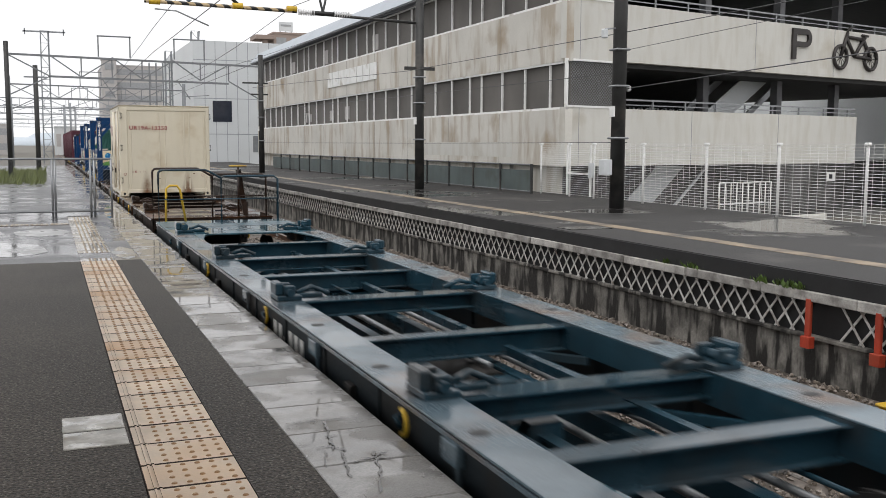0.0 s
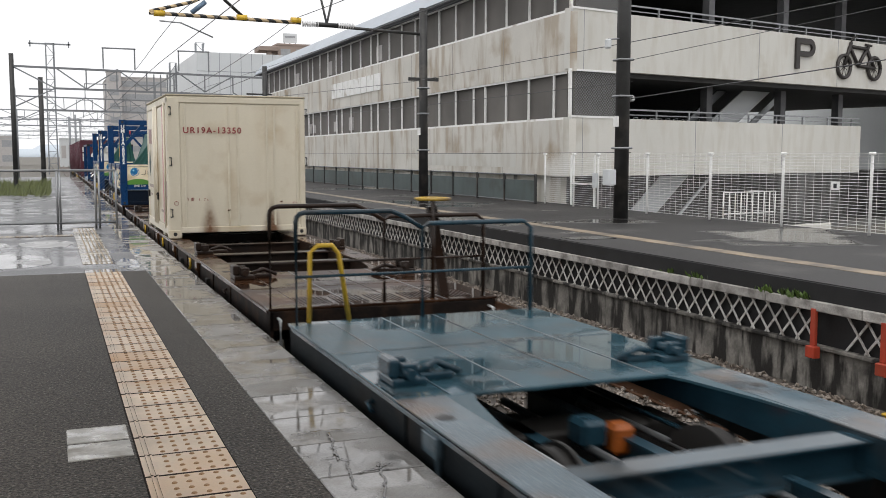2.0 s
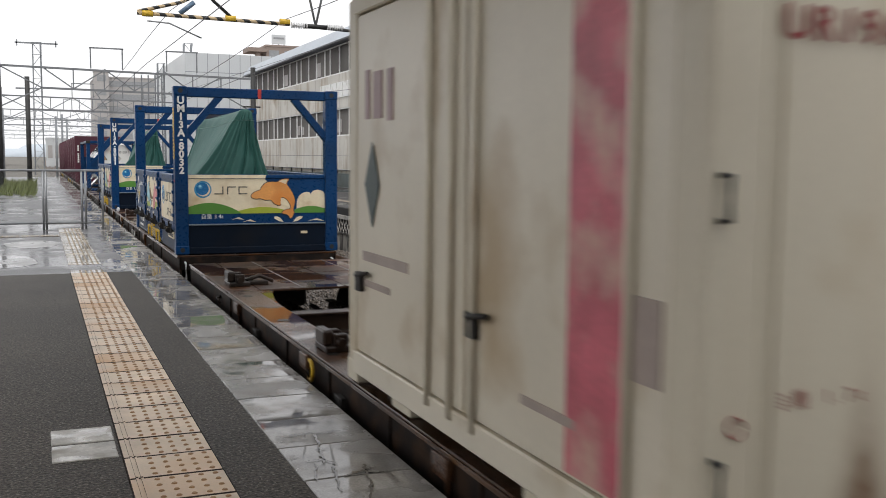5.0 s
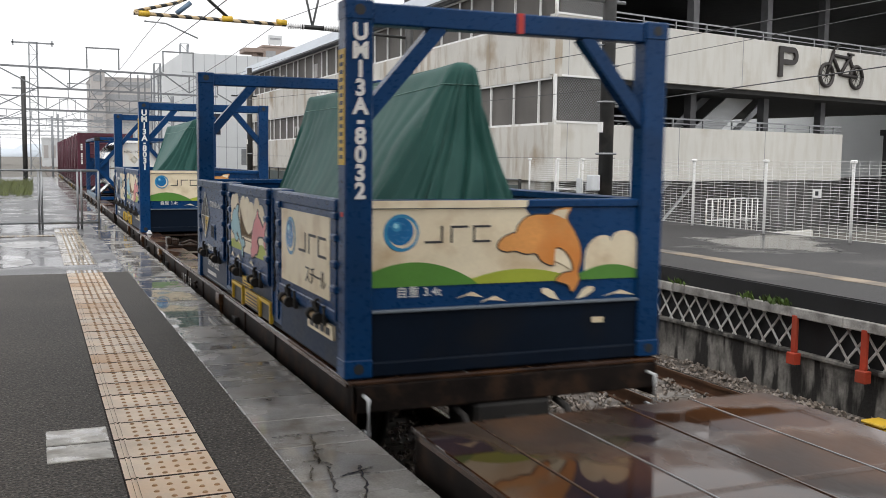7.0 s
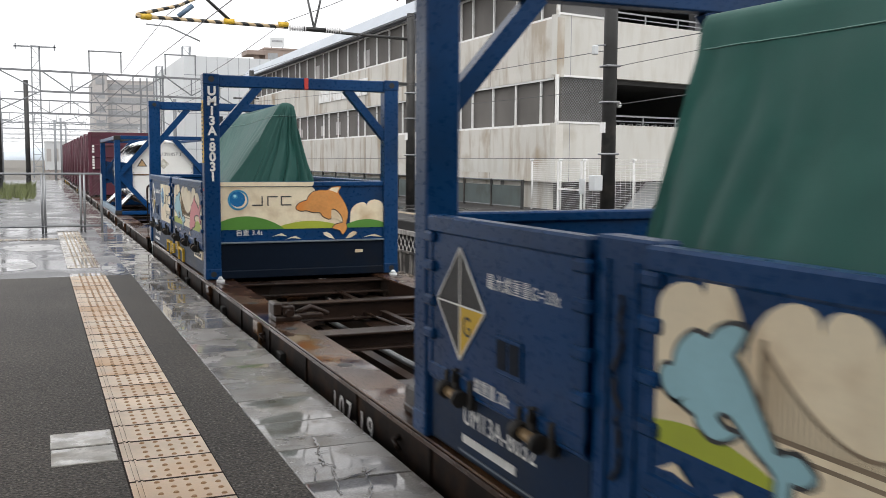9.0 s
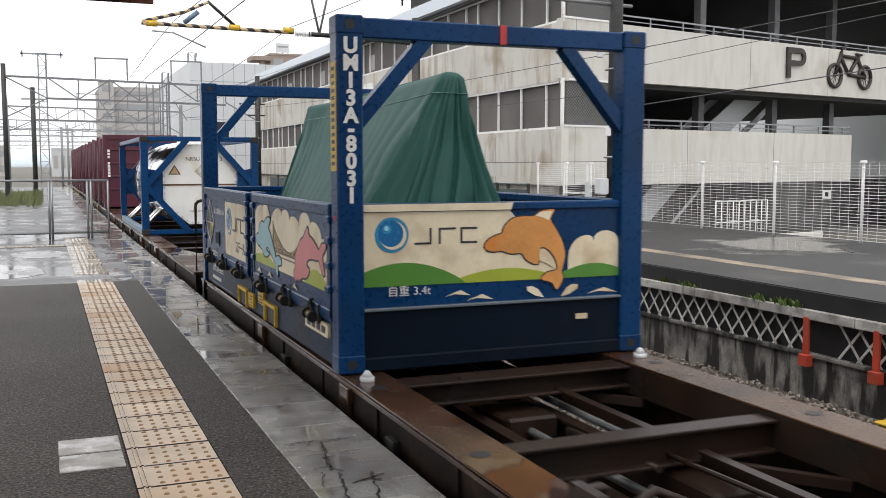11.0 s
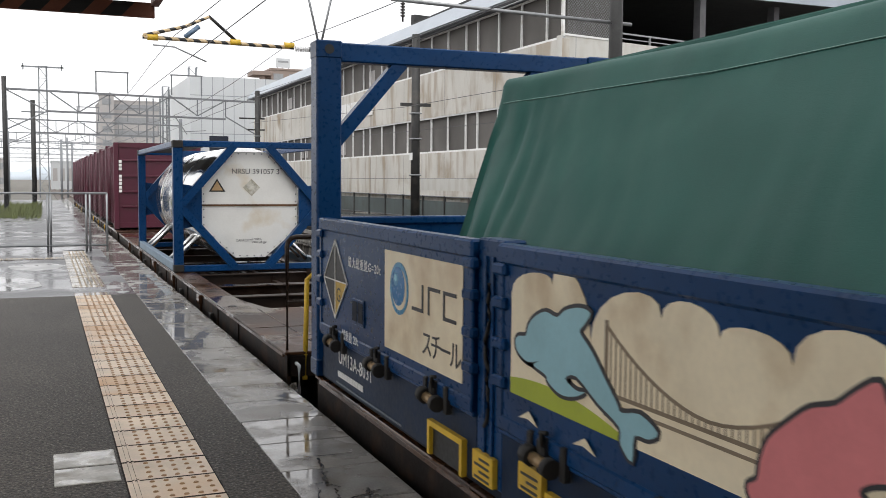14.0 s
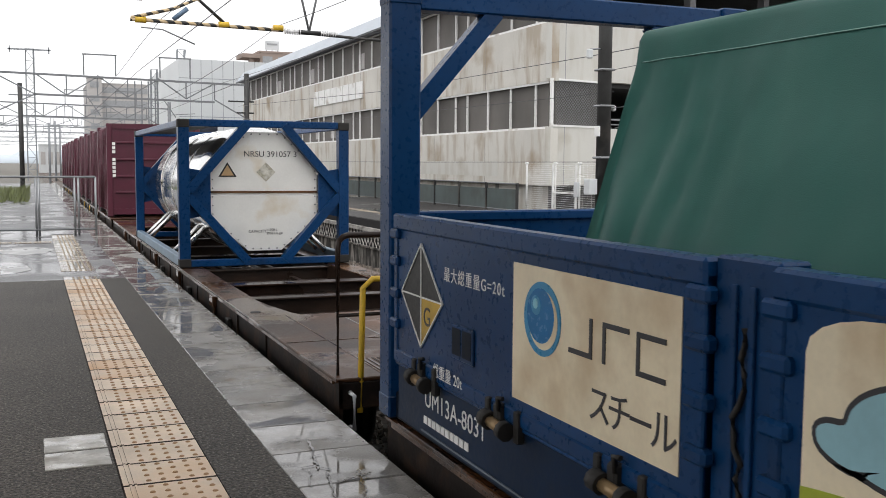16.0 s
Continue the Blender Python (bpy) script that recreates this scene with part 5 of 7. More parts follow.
W6 = wagon(101.95, "rusty brown container flat wagon with maroon containers", WAGON_RUST, WAGON_RUST_TOP, (), deck_mat=RUST_DECK)

# ---- cream container ----
def rust_bleed(m, spots):
    """Rust that has run down from fittings near the foot: two soft tongues of brown."""
    n, l = m.node_tree.nodes, m.node_tree.links
    b = n["Principled BSDF"]
    base = b.inputs["Base Color"].links[0].from_socket
    tc = n.new("ShaderNodeTexCoord")
    sep = n.new("ShaderNodeSeparateXYZ")
    l.new(tc.outputs["Object"], sep.inputs[0])
    nz = n.new("ShaderNodeTexNoise")
    nz.inputs["Scale"].default_value = 7
    nz.inputs["Detail"].default_value = 6
    l.new(tc.outputs["Object"], nz.inputs[0])

    def op(kind, a, c):
        q = n.new("ShaderNodeMath")
        q.operation = kind
        q.use_clamp = False
        for s, v in zip(q.inputs, (a, c)):
            if isinstance(v, (int, float)):
                s.default_value = v
            else:
                l.new(v, s)
        return q.outputs[0]

    total = None
    for x0, wide, high in spots:
        dx = op("DIVIDE", op("ABSOLUTE", op("SUBTRACT", sep.outputs[0], x0), 0), wide)
        dz = op("DIVIDE", sep.outputs[2], high)
        r = op("SUBTRACT", 1.0, op("ADD", op("POWER", dx, 1.4), dz))
        r = op("MAXIMUM", r, 0.0)
        total = r if total is None else op("MAXIMUM", total, r)
    f = op("MULTIPLY", op("POWER", total, 1.3), op("MULTIPLY", nz.outputs[0], 2.7))
    f = op("MINIMUM", f, 0.95)
    mx = n.new("ShaderNodeMix")
    mx.data_type = "RGBA"
    l.new(f, mx.inputs[0])
    l.new(base, mx.inputs[6])
    mx.inputs[7].default_value = (0.13, 0.052, 0.016, 1)
    l.new(mx.outputs[2], b.inputs["Base Color"])
    return m


CREAM_END = rust_bleed(CREAM.copy(), ((-0.52, 0.24, 0.85), (0.60, 0.24, 0.85), (-0.54, 0.07, 0.42), (0.58, 0.07, 0.42)))
CREAM_END.name = "cream container end paint with rust runs"
cc = on_train("cream_container", "cream refrigerated container with rust runs at its foot", "container", 28.44, DECK)
CL, CH, CWD = 3.70, 2.49, 1.225
part("body", B((-1.18, 1.18, 0.04, CL - 0.04, 0.12, CH - 0.05), bev=0.02), CREAM, cc)
bm = bmesh.new()
box(bm, -1.0, 1.12, -0.0, 0.06, 0.17, CH - 0.12, 0.008)
part("end_panel", bm, CREAM_END, cc, "cream end wall with brown rust runs")
bm = bmesh.new()
for x in (-0.92, -0.16, 0.0, 0.52, 0.66, 1.07):
    box(bm, x - 0.018, x + 0.018, -0.016, 0.0, 0.20, CH - 0.16, 0.006)
part("rib", bm, CREAM, cc)
part("bottom_rail", B((-1.19, 1.19, -0.01, 0.08, 0.09, 0.20), bev=0.012), CREAM_END, cc)
part("top_rail", B((-CWD, CWD, -0.015, 0.09, CH - 0.12, CH), bev=0.015), CREAM, cc)
for s, x0, x1 in ((-1, -CWD, -1.0), (1, 1.12, CWD)):
    for yy in (0.0, CL - 0.16):
        part("corner_post", B((x0, x1, yy - 0.02, yy + 0.16, 0.0, CH - 0.02), bev=0.02), CREAM, cc)
        part("corner_casting", B((x0 - 0.004 if s < 0 else x1 - 0.16, x0 + 0.19 if s < 0 else x1 + 0.004, yy - 0.03, yy + 0.17, 0.0, 0.15), bev=0.012), CREAM, cc)
        xm = -1.12 if s < 0 else 1.14
        bm = bmesh.new()
        tube(bm, [(xm, yy - 0.032, 0.075), (xm, yy - 0.028, 0.075)], 0.035, 12)
        part("casting_hole", bm, BLACK, cc, "dark locking hole")
part("roof", B((-1.235, 1.235, -0.02, CL, CH, CH + 0.035), bev=0.012), mat("dirty roof edge", (0.42, 0.37, 0.27), 0.7, var=0.3), cc)
for z in (0.38, 1.28, 2.16):
    for pts in ([(-1.19, -0.03, z), (-1.16, -0.05, z), (-1.16, -0.05, z + 0.14), (-1.19, -0.03, z + 0.14)], [(1.235, 0.02, z), (1.25, -0.02, z), (1.25, -0.02, z + 0.14), (1.235, 0.02, z + 0.14)]):
        bm = bmesh.new()
        tube(bm, pts, 0.013, 6)
        part("hinge", bm, BLACK, cc, "black hinge pin")
letters("container_number", "UR19A-13350", 0.108, TEXT_RED, cc, pose(-0.955, -0.0185, 1.85, 90, 0, 0), "faded maroon container number", 1.2, bold=0.003)
letters("weight_marking", "自重 1.7t", 0.048, TEXT_RED, cc, pose(-0.93, -0.0025, 0.66, 90, 0, 0), "small faded weight lettering", 1.7)
for x, z in ((-1.09, 0.62), (1.02, 0.58)):
    bm = bmesh.new()
    tube(bm, arc((x, -0.026, z), 0.034, 0, 350, 16), 0.004, 5)
    part("round_mark", bm, TEXT_RED, cc)
for x, z in ((-0.2, 0.48), (0.62, 0.5), (0.75, 0.62)):
    bm = bmesh.new()
    tube(bm, [(x, -0.006, z), (x + 0.05, -0.012, z + 0.01)], 0.012, 5)
    part("scar", bm, RUST_STAIN, cc)
# its long side
for i, (y0, y1) in enumerate(((0.16, 1.80), (1.84, 3.54))):
    d = part("door", B((-1.215, -1.18, y0, y1, 0.22, CH - 0.14), bev=0.008), CREAM_SIDE, cc, "cream side door")
    for yy in ((y0 + 0.22, y1 - 0.12) if i == 0 else (y0 + 0.12, y0 + 0.42)):
        bm = bmesh.new()
        tube(bm, [(-1.235, yy, 0.16), (-1.235, yy, CH - 0.10)], 0.018, 8)
        part("lock_bar", bm, CREAM_SIDE, d)
    bm = bmesh.new()
    tube(bm, [(-1.25, y1 - 0.3, 0.75), (-1.25, y1 - 0.08, 0.72)], 0.016, 6)
    box(bm, -1.25, -1.22, y1 - 0.16, y1 - 0.06, 0.62, 0.74)
    part("door_handle", bm, UNDERGEAR, d)
part("pink_band", B((-1.222, -1.216, 0.40, 0.82, 0.24, CH - 0.16)), PINK, cc, "faded pink band")
part("side_rail", B((-1.23, -1.17, 0.1, CL - 0.1, 0.06, 0.21), bev=0.01), CREAM_SIDE, cc)
part("side_rail", B((-1.23, -1.17, 0.1, CL - 0.1, CH - 0.13, CH - 0.01), bev=0.01), CREAM, cc)
bm = bmesh.new()
plate(bm, [(-0.14, 0), (0, -0.26), (0.14, 0), (0, 0.26)], (-1.2215, 3.22, 1.30), (0, -1, 0), (0, 0, 1), 0.003)
part("diamond_mark", bm, mat("dark grey green paint", (0.06, 0.09, 0.085), 0.5), cc, "dark diamond mark")
part("faded_logo", B((-1.223, -1.2155, 3.28, 3.36, 1.70, 2.0), (-1.223, -1.2155, 3.05, 3.2, 1.70, 1.98), (-1.223, -1.2155, 2.86, 2.95, 1.68, 1.98)), mat("faded pink grey print", (0.42, 0.30, 0.30), 0.5), cc, "faded logo")
part("small_print", B((-1.223, -1.2155, 2.6, 3.4, 0.82, 0.88), (-1.223, -1.2155, 2.9, 3.4, 0.66, 0.70), (-1.223, -1.2155, 0.2, 0.38, 0.7, 1.0), (-1.223, -1.2155, 0.75, 1.2, 0.42, 0.46)), mat("faded print", (0.40, 0.33, 0.29), 0.5), cc, "small faded print")
bm = bmesh.new()
for y_ in (0.9, 2.6):
    box(bm, -1.2, -0.9, y_, y_ + 0.3, 0.0, 0.12)
    box(bm, 0.9, 1.2, y_, y_ + 0.3, 0.0, 0.12)
part("skid", bm, CREAM, cc)

# ---- blue open containers ----
def billows(x0, x1, z0, ends, tops):
    """A cloud bank from x0 to x1 over a flat foot: round tops between valleys, as (share of the width, height)."""
    w = x1 - x0
    pts = [(x1, z0), (x1, ends[-1][1])]
    for (fa, za), (fb, zb), zt in list(zip(ends, ends[1:], tops))[::-1]:
        for i in range(1, 9):
            u = i / 8
            c = math.cos(math.pi * (1 - u))
            pts.append((x0 + w * (fb + (fa - fb) * (0.5 + 0.5 * c)), (zb + (za - zb) * u) + (zt - (za + zb) / 2) * math.sin(math.pi * u) ** 0.8))
    pts.append((x0, z0))
    out = []
    for q in pts[::-1]:
        if not out or math.dist(q, out[-1]) > 1e-4:
            out.append(q)
    return out[::-1]


def hill(x0, x1, z0, h, n=16, lo=None, hi=None):
    """A round hill, cut off upright at lo and hi."""
    lo, hi = x0 if lo is None else lo, x1 if hi is None else hi
    xs_ = [hi + (lo - hi) * i / n for i in range(n + 1)]
    top = [(x, z0 + 0.001 + h * max(0.0, math.sin(math.pi * (x - x0) / (x1 - x0))) ** 0.8) for x in xs_]
    return [(lo, z0), (hi, z0)] + top


LEAP_BOW = ((-0.50, 0.08), (-0.45, 0.15), (-0.35, 0.20), (-0.29, 0.22), (-0.26, 0.30), (-0.17, 0.39), (-0.04, 0.42), (0.10, 0.42), (0.19, 0.48), (0.36, 0.50), (0.31, 0.38), (0.39, 0.24), (0.47, 0.08), (0.50, -0.09), (0.46, -0.27),
            (0.48, -0.36), (0.40, -0.50), (0.34, -0.41), (0.20, -0.36), (0.28, -0.28), (0.40, -0.25), (0.38, -0.12), (0.28, 0.01), (0.18, 0.02), (0.16, -0.17), (0.02, -0.12), (-0.05, -0.03), (-0.18, -0.03), (-0.30, 0.01), (-0.40, 0.00), (-0.48, 0.03))
LEAP_RIGHT = [(-0.49, -0.42), (-0.5, -0.35), (-0.46, -0.29), (-0.45, -0.17), (-0.42, -0.02), (-0.34, 0.13), (-0.26, 0.25), (-0.17, 0.31), (-0.10, 0.42), (-0.03, 0.50), (0.0, 0.38), (0.04, 0.35), (0.11, 0.32), (0.23, 0.23), (0.3, 0.17), (0.39, 0.28), (0.5, 0.3), (0.47, 0.19), (0.4, 0.09), (0.43, -0.05), (0.46, -0.2), (0.39, -0.18), (0.31, 0.0), (0.22, -0.0), (0.07, -0.01), (-0.03, -0.05), (-0.08, -0.12), (-0.05, -0.18), (0.01, -0.21), (-0.03, -0.31), (-0.12, -0.38), (-0.21, -0.39), (-0.26, -0.42), (-0.34, -0.47), (-0.38, -0.44), (-0.44, -0.5)]
LEAP_DIVE = [(-0.5, 0.08), (-0.47, 0.13), (-0.41, 0.15), (-0.39, 0.24), (-0.34, 0.33), (-0.25, 0.4), (-0.16, 0.38), (-0.1, 0.45), (0.0, 0.5), (0.08, 0.48), (0.04, 0.38), (0.01, 0.31), (0.09, 0.2), (0.19, 0.01), (0.26, -0.12), (0.29, -0.18), (0.4, -0.14), (0.5, -0.22), (0.45, -0.29), (0.37, -0.31), (0.36, -0.5), (0.29, -0.41), (0.28, -0.29), (0.14, -0.18), (-0.01, -0.04), (-0.09, -0.09), (-0.01, -0.15), (0.05, -0.14), (-0.03, -0.21), (-0.13, -0.23), (-0.22, -0.17), (-0.24, -0.12), (-0.34, -0.08), (-0.3, -0.03), (-0.39, -0.07), (-0.48, -0.01)]


def leap(cx, cz, s, flip=1, grow=0.0, turn=0.0, form=None, tall=1.0):
    """A plain rounded leaping shape with fins and no face."""
    form = [(a, b * tall) for a, b in form]
    n = len(form)
    pts = []
    for i in range(n):
        p0, p1, p2, p3 = (Vector(form[(i + k) % n]) for k in (-1, 0, 1, 2))
        for t in (0.0, 0.33, 0.66):
            q = 0.5 * ((2 * p1) + (p2 - p0) * t + (2 * p0 - 5 * p1 + 4 * p2 - p3) * t * t + (3 * p1 - p0 - 3 * p2 + p3) * t ** 3)
            pts.append(q)
    if grow:
        out = []
        for i in range(len(pts)):
            d = pts[(i + 1) % len(pts)] - pts[i - 1]
            out.append(pts[i] + Vector((d.y, -d.x)).normalized() * -grow / s)
        pts = out
    co, si = math.cos(radians(turn)), math.sin(radians(turn))
    pts = [Vector((p.x * co - p.y * si, p.x * si + p.y * co)) for p in pts]
    pts = [(cx + flip * s * p.x, cz + s * p.y) for p in pts]
    return pts[::-1] if flip > 0 else pts


def art(parent, name, pts, o, u, mat_, depth, label=""):
    bm = bmesh.new()
    plate(bm, pts, o, u, (0, 0, 1), depth)
    return part(name, bm, mat_, parent, label)


def disc(cx, cz, r, n=32):
    return [(cx + r * math.cos(2 * math.pi * i / n), cz + r * math.sin(2 * math.pi * i / n)) for i in range(n)]


PAINT_RING = mat("mid blue ring paint", (0.035, 0.24, 0.44), 0.3, var=0.12, scale=9)
PAINT_GLINT = mat("pale globe glint paint", (0.30, 0.62, 0.72), 0.3, var=0.1)


def globe(parent, cx, cz, r, o, u):
    g1 = art(parent, "globe", disc(cx, cz, r), o, u, PAINT_RING, 0.008, "blue globe emblem")
    art(g1, "crescent", disc(cx + 0.06 * r, cz - 0.02 * r, 0.80 * r), o, u, PAINT_CREAM, 0.0092)
    art(g1, "ball", disc(cx - 0.06 * r, cz + 0.08 * r, 0.74 * r), o, u, PAINT_BALL, 0.0100)
    art(g1, "glint", disc(cx - 0.30 * r, cz + 0.34 * r, 0.27 * r, 16), o, u, PAINT_RING, 0.0108)
    art(g1, "glint", disc(cx - 0.32 * r, cz + 0.38 * r, 0.14 * r, 16), o, u, PAINT_GLINT, 0.0114)


def logo_bars(parent, x, z, h, w, o, u):
    """Three plain thin-barred shapes over a width w, in place of a trade mark."""
    t, c = h * 0.125, w * 0.27
    for x0, bars in ((x, ((c - t, c, 0, h), (0.0, c - t, 0, t))), (x + w * 0.385, ((0, t, 0, h), (t, c, h - t, h))), (x + w - c, ((0, t, 0, h), (t, c, h - t, h), (t, c, 0, t)))):
        bm = bmesh.new()
        for a, b, za, zb in bars:
            plate(bm, [(x0 + a, z + za), (x0 + b, z + za), (x0 + b, z + zb), (x0 + a, z + zb)], o, u, (0, 0, 1), 0.008)
        part("logo_bar", bm, PAINT_DARK, parent, "dark logo bars")


def tarp_mesh():
    """A cloth drawn tight over a ridge, with folds that run down its short ends."""
    base = [(-0.98, 0.46), (0.30, 0.56), (0.34, 5.46), (-0.46, 5.24)]
    ridge = (Vector((-0.02, 0.92)), Vector((-0.03, 5.32)))
    n, rows, per = 288, 26, []
    lens = [math.dist(base[i], base[(i + 1) % 4]) for i in range(4)]
    share = [0.24, 0.26, 0.24, 0.26]
    for i in range(4):
        k = int(n * share[i])
        p, q = Vector(base[i]), Vector(base[(i + 1) % 4])
        for j in range(k):
            per.append((i, j / k, p.lerp(q, j / k)))
    bm = bmesh.new()
    grid = []
    for r in range(rows + 1):
        s = r / rows
        ring = []
        for i, f, p in per:
            d = ridge[1] - ridge[0]
            if i == 0:
                tp = ridge[0] + Vector((0.10 * (f - 0.5) * 2, -0.06))
            elif i == 1:
                tp = ridge[0].lerp(ridge[1], f) + Vector((0.10 - 0.05 * f, 0))
            elif i == 2:
                tp = ridge[1] + Vector((0.05 * (0.5 - f) * 2, 0.03))
            else:
                tp = ridge[1].lerp(ridge[0], f) - Vector((0.05 + 0.05 * f, 0))
            c = p.lerp(tp, s)
            sag = 0.035 * math.sin(math.pi * s)
            out = (p - tp)
            out = out.normalized() if out.length > 1e-4 else Vector((0, 0))
            end = i in (0, 2)
            corner = math.exp(-((min(f, 1 - f)) / 0.16) ** 2)
            amp = (0.095 if end else 0.010 + 0.06 * corner) * (0.25 + 0.9 * (1 - s)) * min(1, 6 * (1 - s) + 0.12)
            ph = f * (20 if end else 44) + noise.noise(Vector((f * 5, s * 1.6, i * 7.0))) * 3.2
            fold = amp * (abs(math.sin(ph)) ** 0.7 - 0.5) + 0.02 * noise.noise(Vector((f * 7, s * 3, i * 3.0 + 20)))
            c = c + out * (fold - sag)
            fy = min(1.0, max(0.0, (tp.y - 0.94) / 4.4))
            z = 1.00 + (1.165 - 0.075 * min(1.0, fy * 2.2) + 0.04 * fy) * (s ** 0.97)
            if r == rows:
                z += 0.0
            ring.append(bm.verts.new((c.x, c.y, z)))
        grid.append(ring)
    m = len(per)
    for a, b in zip(grid, grid[1:]):
        for i in range(m):
            bm.faces.new((a[i], a[(i + 1) % m], b[(i + 1) % m], b[i])).smooth = True
    below = grid[-1]
    for k, up in ((0.75, 0.030), (0.45, 0.048), (0.15, 0.055)):
        top = []
        for v in grid[-1]:
            mid_x = -0.02 - 0.01 * (v.co.y - 0.92) / 4.4
            end_y = min(max(v.co.y, 0.86 + 0.09 * (1 - k)), 5.34)
            top.append(bm.verts.new((mid_x + k * (v.co.x - mid_x), end_y, v.co.z + up)))
        for i in range(m):
            bm.faces.new((below[i], below[(i + 1) % m], top[(i + 1) % m], top[i])).smooth = True
        below = top
    bm.faces.new(top)
    seam = bmesh.new()
    mid = Vector((-0.03, 3.1, 0))
    ring = []
    for v in grid[-4]:
        d = (v.co - mid)
        d.z = 0
        ring.append(v.co + d.normalized() * 0.006 + Vector((0, 0, 0.004)))
    tube(seam, ring[int(n * 0.74):] + ring[:int(n * 0.5)], 0.0035, 5)
    return mesh_of(bm, "tarpaulin", TARP), mesh_of(seam, "seam", TARP_SEAM)


TARP_SEAM = mat("pale green seam", (0.13, 0.26, 0.22), 0.5)
TARP_ME, SEAM_ME = tarp_mesh()
FU, SU = (1, 0, 0), (0, -1, 0)      # writing directions on the end and on the long side


def side_art(parent, kind, ya, yb):
    """Paint on one side door between ya and yb (yb far): kind G, logo, picture."""
    o = (-1.237, 0, 0)
    if kind == "G":
        c, hw = -(yb - 0.38), 0.285
        for pts, m_ in (([(c - hw, 0.77), (c, 0.77), (c, 1.045)], BLACK), ([(c, 0.77), (c + hw, 0.77), (c, 1.045)], BLACK), ([(c - hw, 0.77), (c, 0.51), (c, 0.77)], BLACK), ([(c, 0.51), (c + hw, 0.77), (c, 0.77)], YELLOW)):
            art(parent, "diamond_mark", pts, o, SU, m_, 0.005, "black and yellow weight diamond")
        for p, q in (((c - hw, 0.77), (c, 1.05)), ((c, 1.05), (c + hw, 0.77)), ((c + hw, 0.77), (c, 0.505)), ((c, 0.505), (c - hw, 0.77)), ((c - hw, 0.77), (c + hw, 0.77)), ((c, 0.505), (c, 1.05))):
            bm = bmesh.new()
            beam(bm, (-1.243, -p[0], p[1]), (-1.243, -q[0], q[1]), 0.008)
            part("diamond_line", bm, PAINT_WHITE, parent)
        letters("marking", "G", 0.10, PAINT_DARK, parent, pose(-1.2435, -(c + 0.03), 0.63, 90, 0, -90))
        letters("marking", "最大総重量G=20t", 0.056, PAINT_WHITE, parent, pose(-1.2385, yb - 0.67, 0.895, 90, 0, -90), "white weight lettering", 1.22)
        letters("marking", "総重量 20t", 0.055, PAINT_WHITE, parent, pose(-1.2485, yb - 0.56, 0.395, 90, 0, -90), "white weight lettering", 1.05)
        df = part("document_frame", B((-1.247, -1.237, yb - 1.04, yb - 0.78, 0.525, 0.70), bev=0.008), BOX_BLUE, parent)
        part("document_slot", B((-1.2495, -1.2475, yb - 0.90, yb - 0.80, 0.55, 0.68)), BOX_BLUE_DARK, df)
        part("document_slot", B((-1.2495, -1.2475, yb - 1.02, yb - 0.92, 0.55, 0.68)), BOX_BLUE_DARK, df)
    elif kind == "logo":
        w = yb - ya
        art(parent, "cream_panel", [(-yb, 0.478), (-ya, 0.478), (-ya, 1.056), (-yb, 1.056)], o, SU, PAINT_CREAM, 0.004, "cream painted panel")
        globe(parent, -yb + 0.222 * w, 0.85, 0.15, o, SU)
        logo_bars(parent, -yb + 0.405 * w, 0.757, 0.15, 0.53 * w, o, SU)
        letters("word", "スチール", 0.112, PAINT_DARK, parent, pose(-1.2435, yb - 0.53 * w, 0.545, 90, 0, -90), "dark lettering for steel", 0.345 * w / 0.60)
    else:
        w = yb - ya
        x0, x1 = -yb, -ya
        ends = ((0.0, 0.98), (0.142, 1.055), (0.26, 0.86), (0.435, 1.015), (0.553, 0.997), (0.675, 0.97), (0.817, 1.0), (0.947, 0.907), (1.0, 0.89))
        art(parent, "cloud", billows(x0, x1, 0.55, ends, (1.087, 1.115, 1.08, 1.09, 1.046, 1.095, 1.03, 0.925)), o, SU, PAINT_CREAM, 0.004, "cream painted clouds")
        art(parent, "hill", hill(x0 - 0.12 * w, x0 + 0.38 * w, 0.55, 0.09, lo=x0), o, SU, PAINT_LIME, 0.006, "lime painted hill")
        art(parent, "hill", hill(x1 - 0.26 * w, x1 + 0.02 * w, 0.55, 0.13, hi=x1), o, SU, PAINT_LIME, 0.006, "lime painted hill")
        for cx, cz, sc, tall, form, mm, lb in ((x0 + 0.228 * w, 0.745, 0.415 * w, 0.49, LEAP_DIVE, PAINT_SKY, "pale blue painted curved shape"), (x0 + 0.805 * w, 0.757, 0.385 * w, 0.455, LEAP_RIGHT, PAINT_PINK, "pink painted curved shape")):
            sh = art(parent, "leaping_shape", leap(cx, cz, sc, 1, 0.0, 0, form, tall / sc), o, SU, mm, 0.009, lb)
            art(sh, "outline", leap(cx, cz, sc, 1, 0.016, 0, form, tall / sc), o, SU, PAINT_DARK, 0.0075)
        sag = lambda f: 0.735 + 0.175 * abs(2 * f - 1.12) ** 1.8
        at_ = lambda f, z: (-1.2415, -(x0 + w * (0.305 + 0.415 * f)), z)
        bm = bmesh.new()
        for i in range(16):
            beam(bm, at_(i / 16, sag(i / 16)), at_((i + 1) / 16, sag((i + 1) / 16)), 0.004, 0.012)
        for i in range(34):
            beam(bm, at_(i / 33, sag(i / 33)), at_(i / 33, 0.70), 0.003, 0.006)
        for f in (0.0, 1.0):
            beam(bm, at_(f, 0.62), at_(f, sag(f) + 0.02), 0.022, 0.003)
        beam(bm, at_(0, 0.705), at_(1, 0.705), 0.004, 0.014)
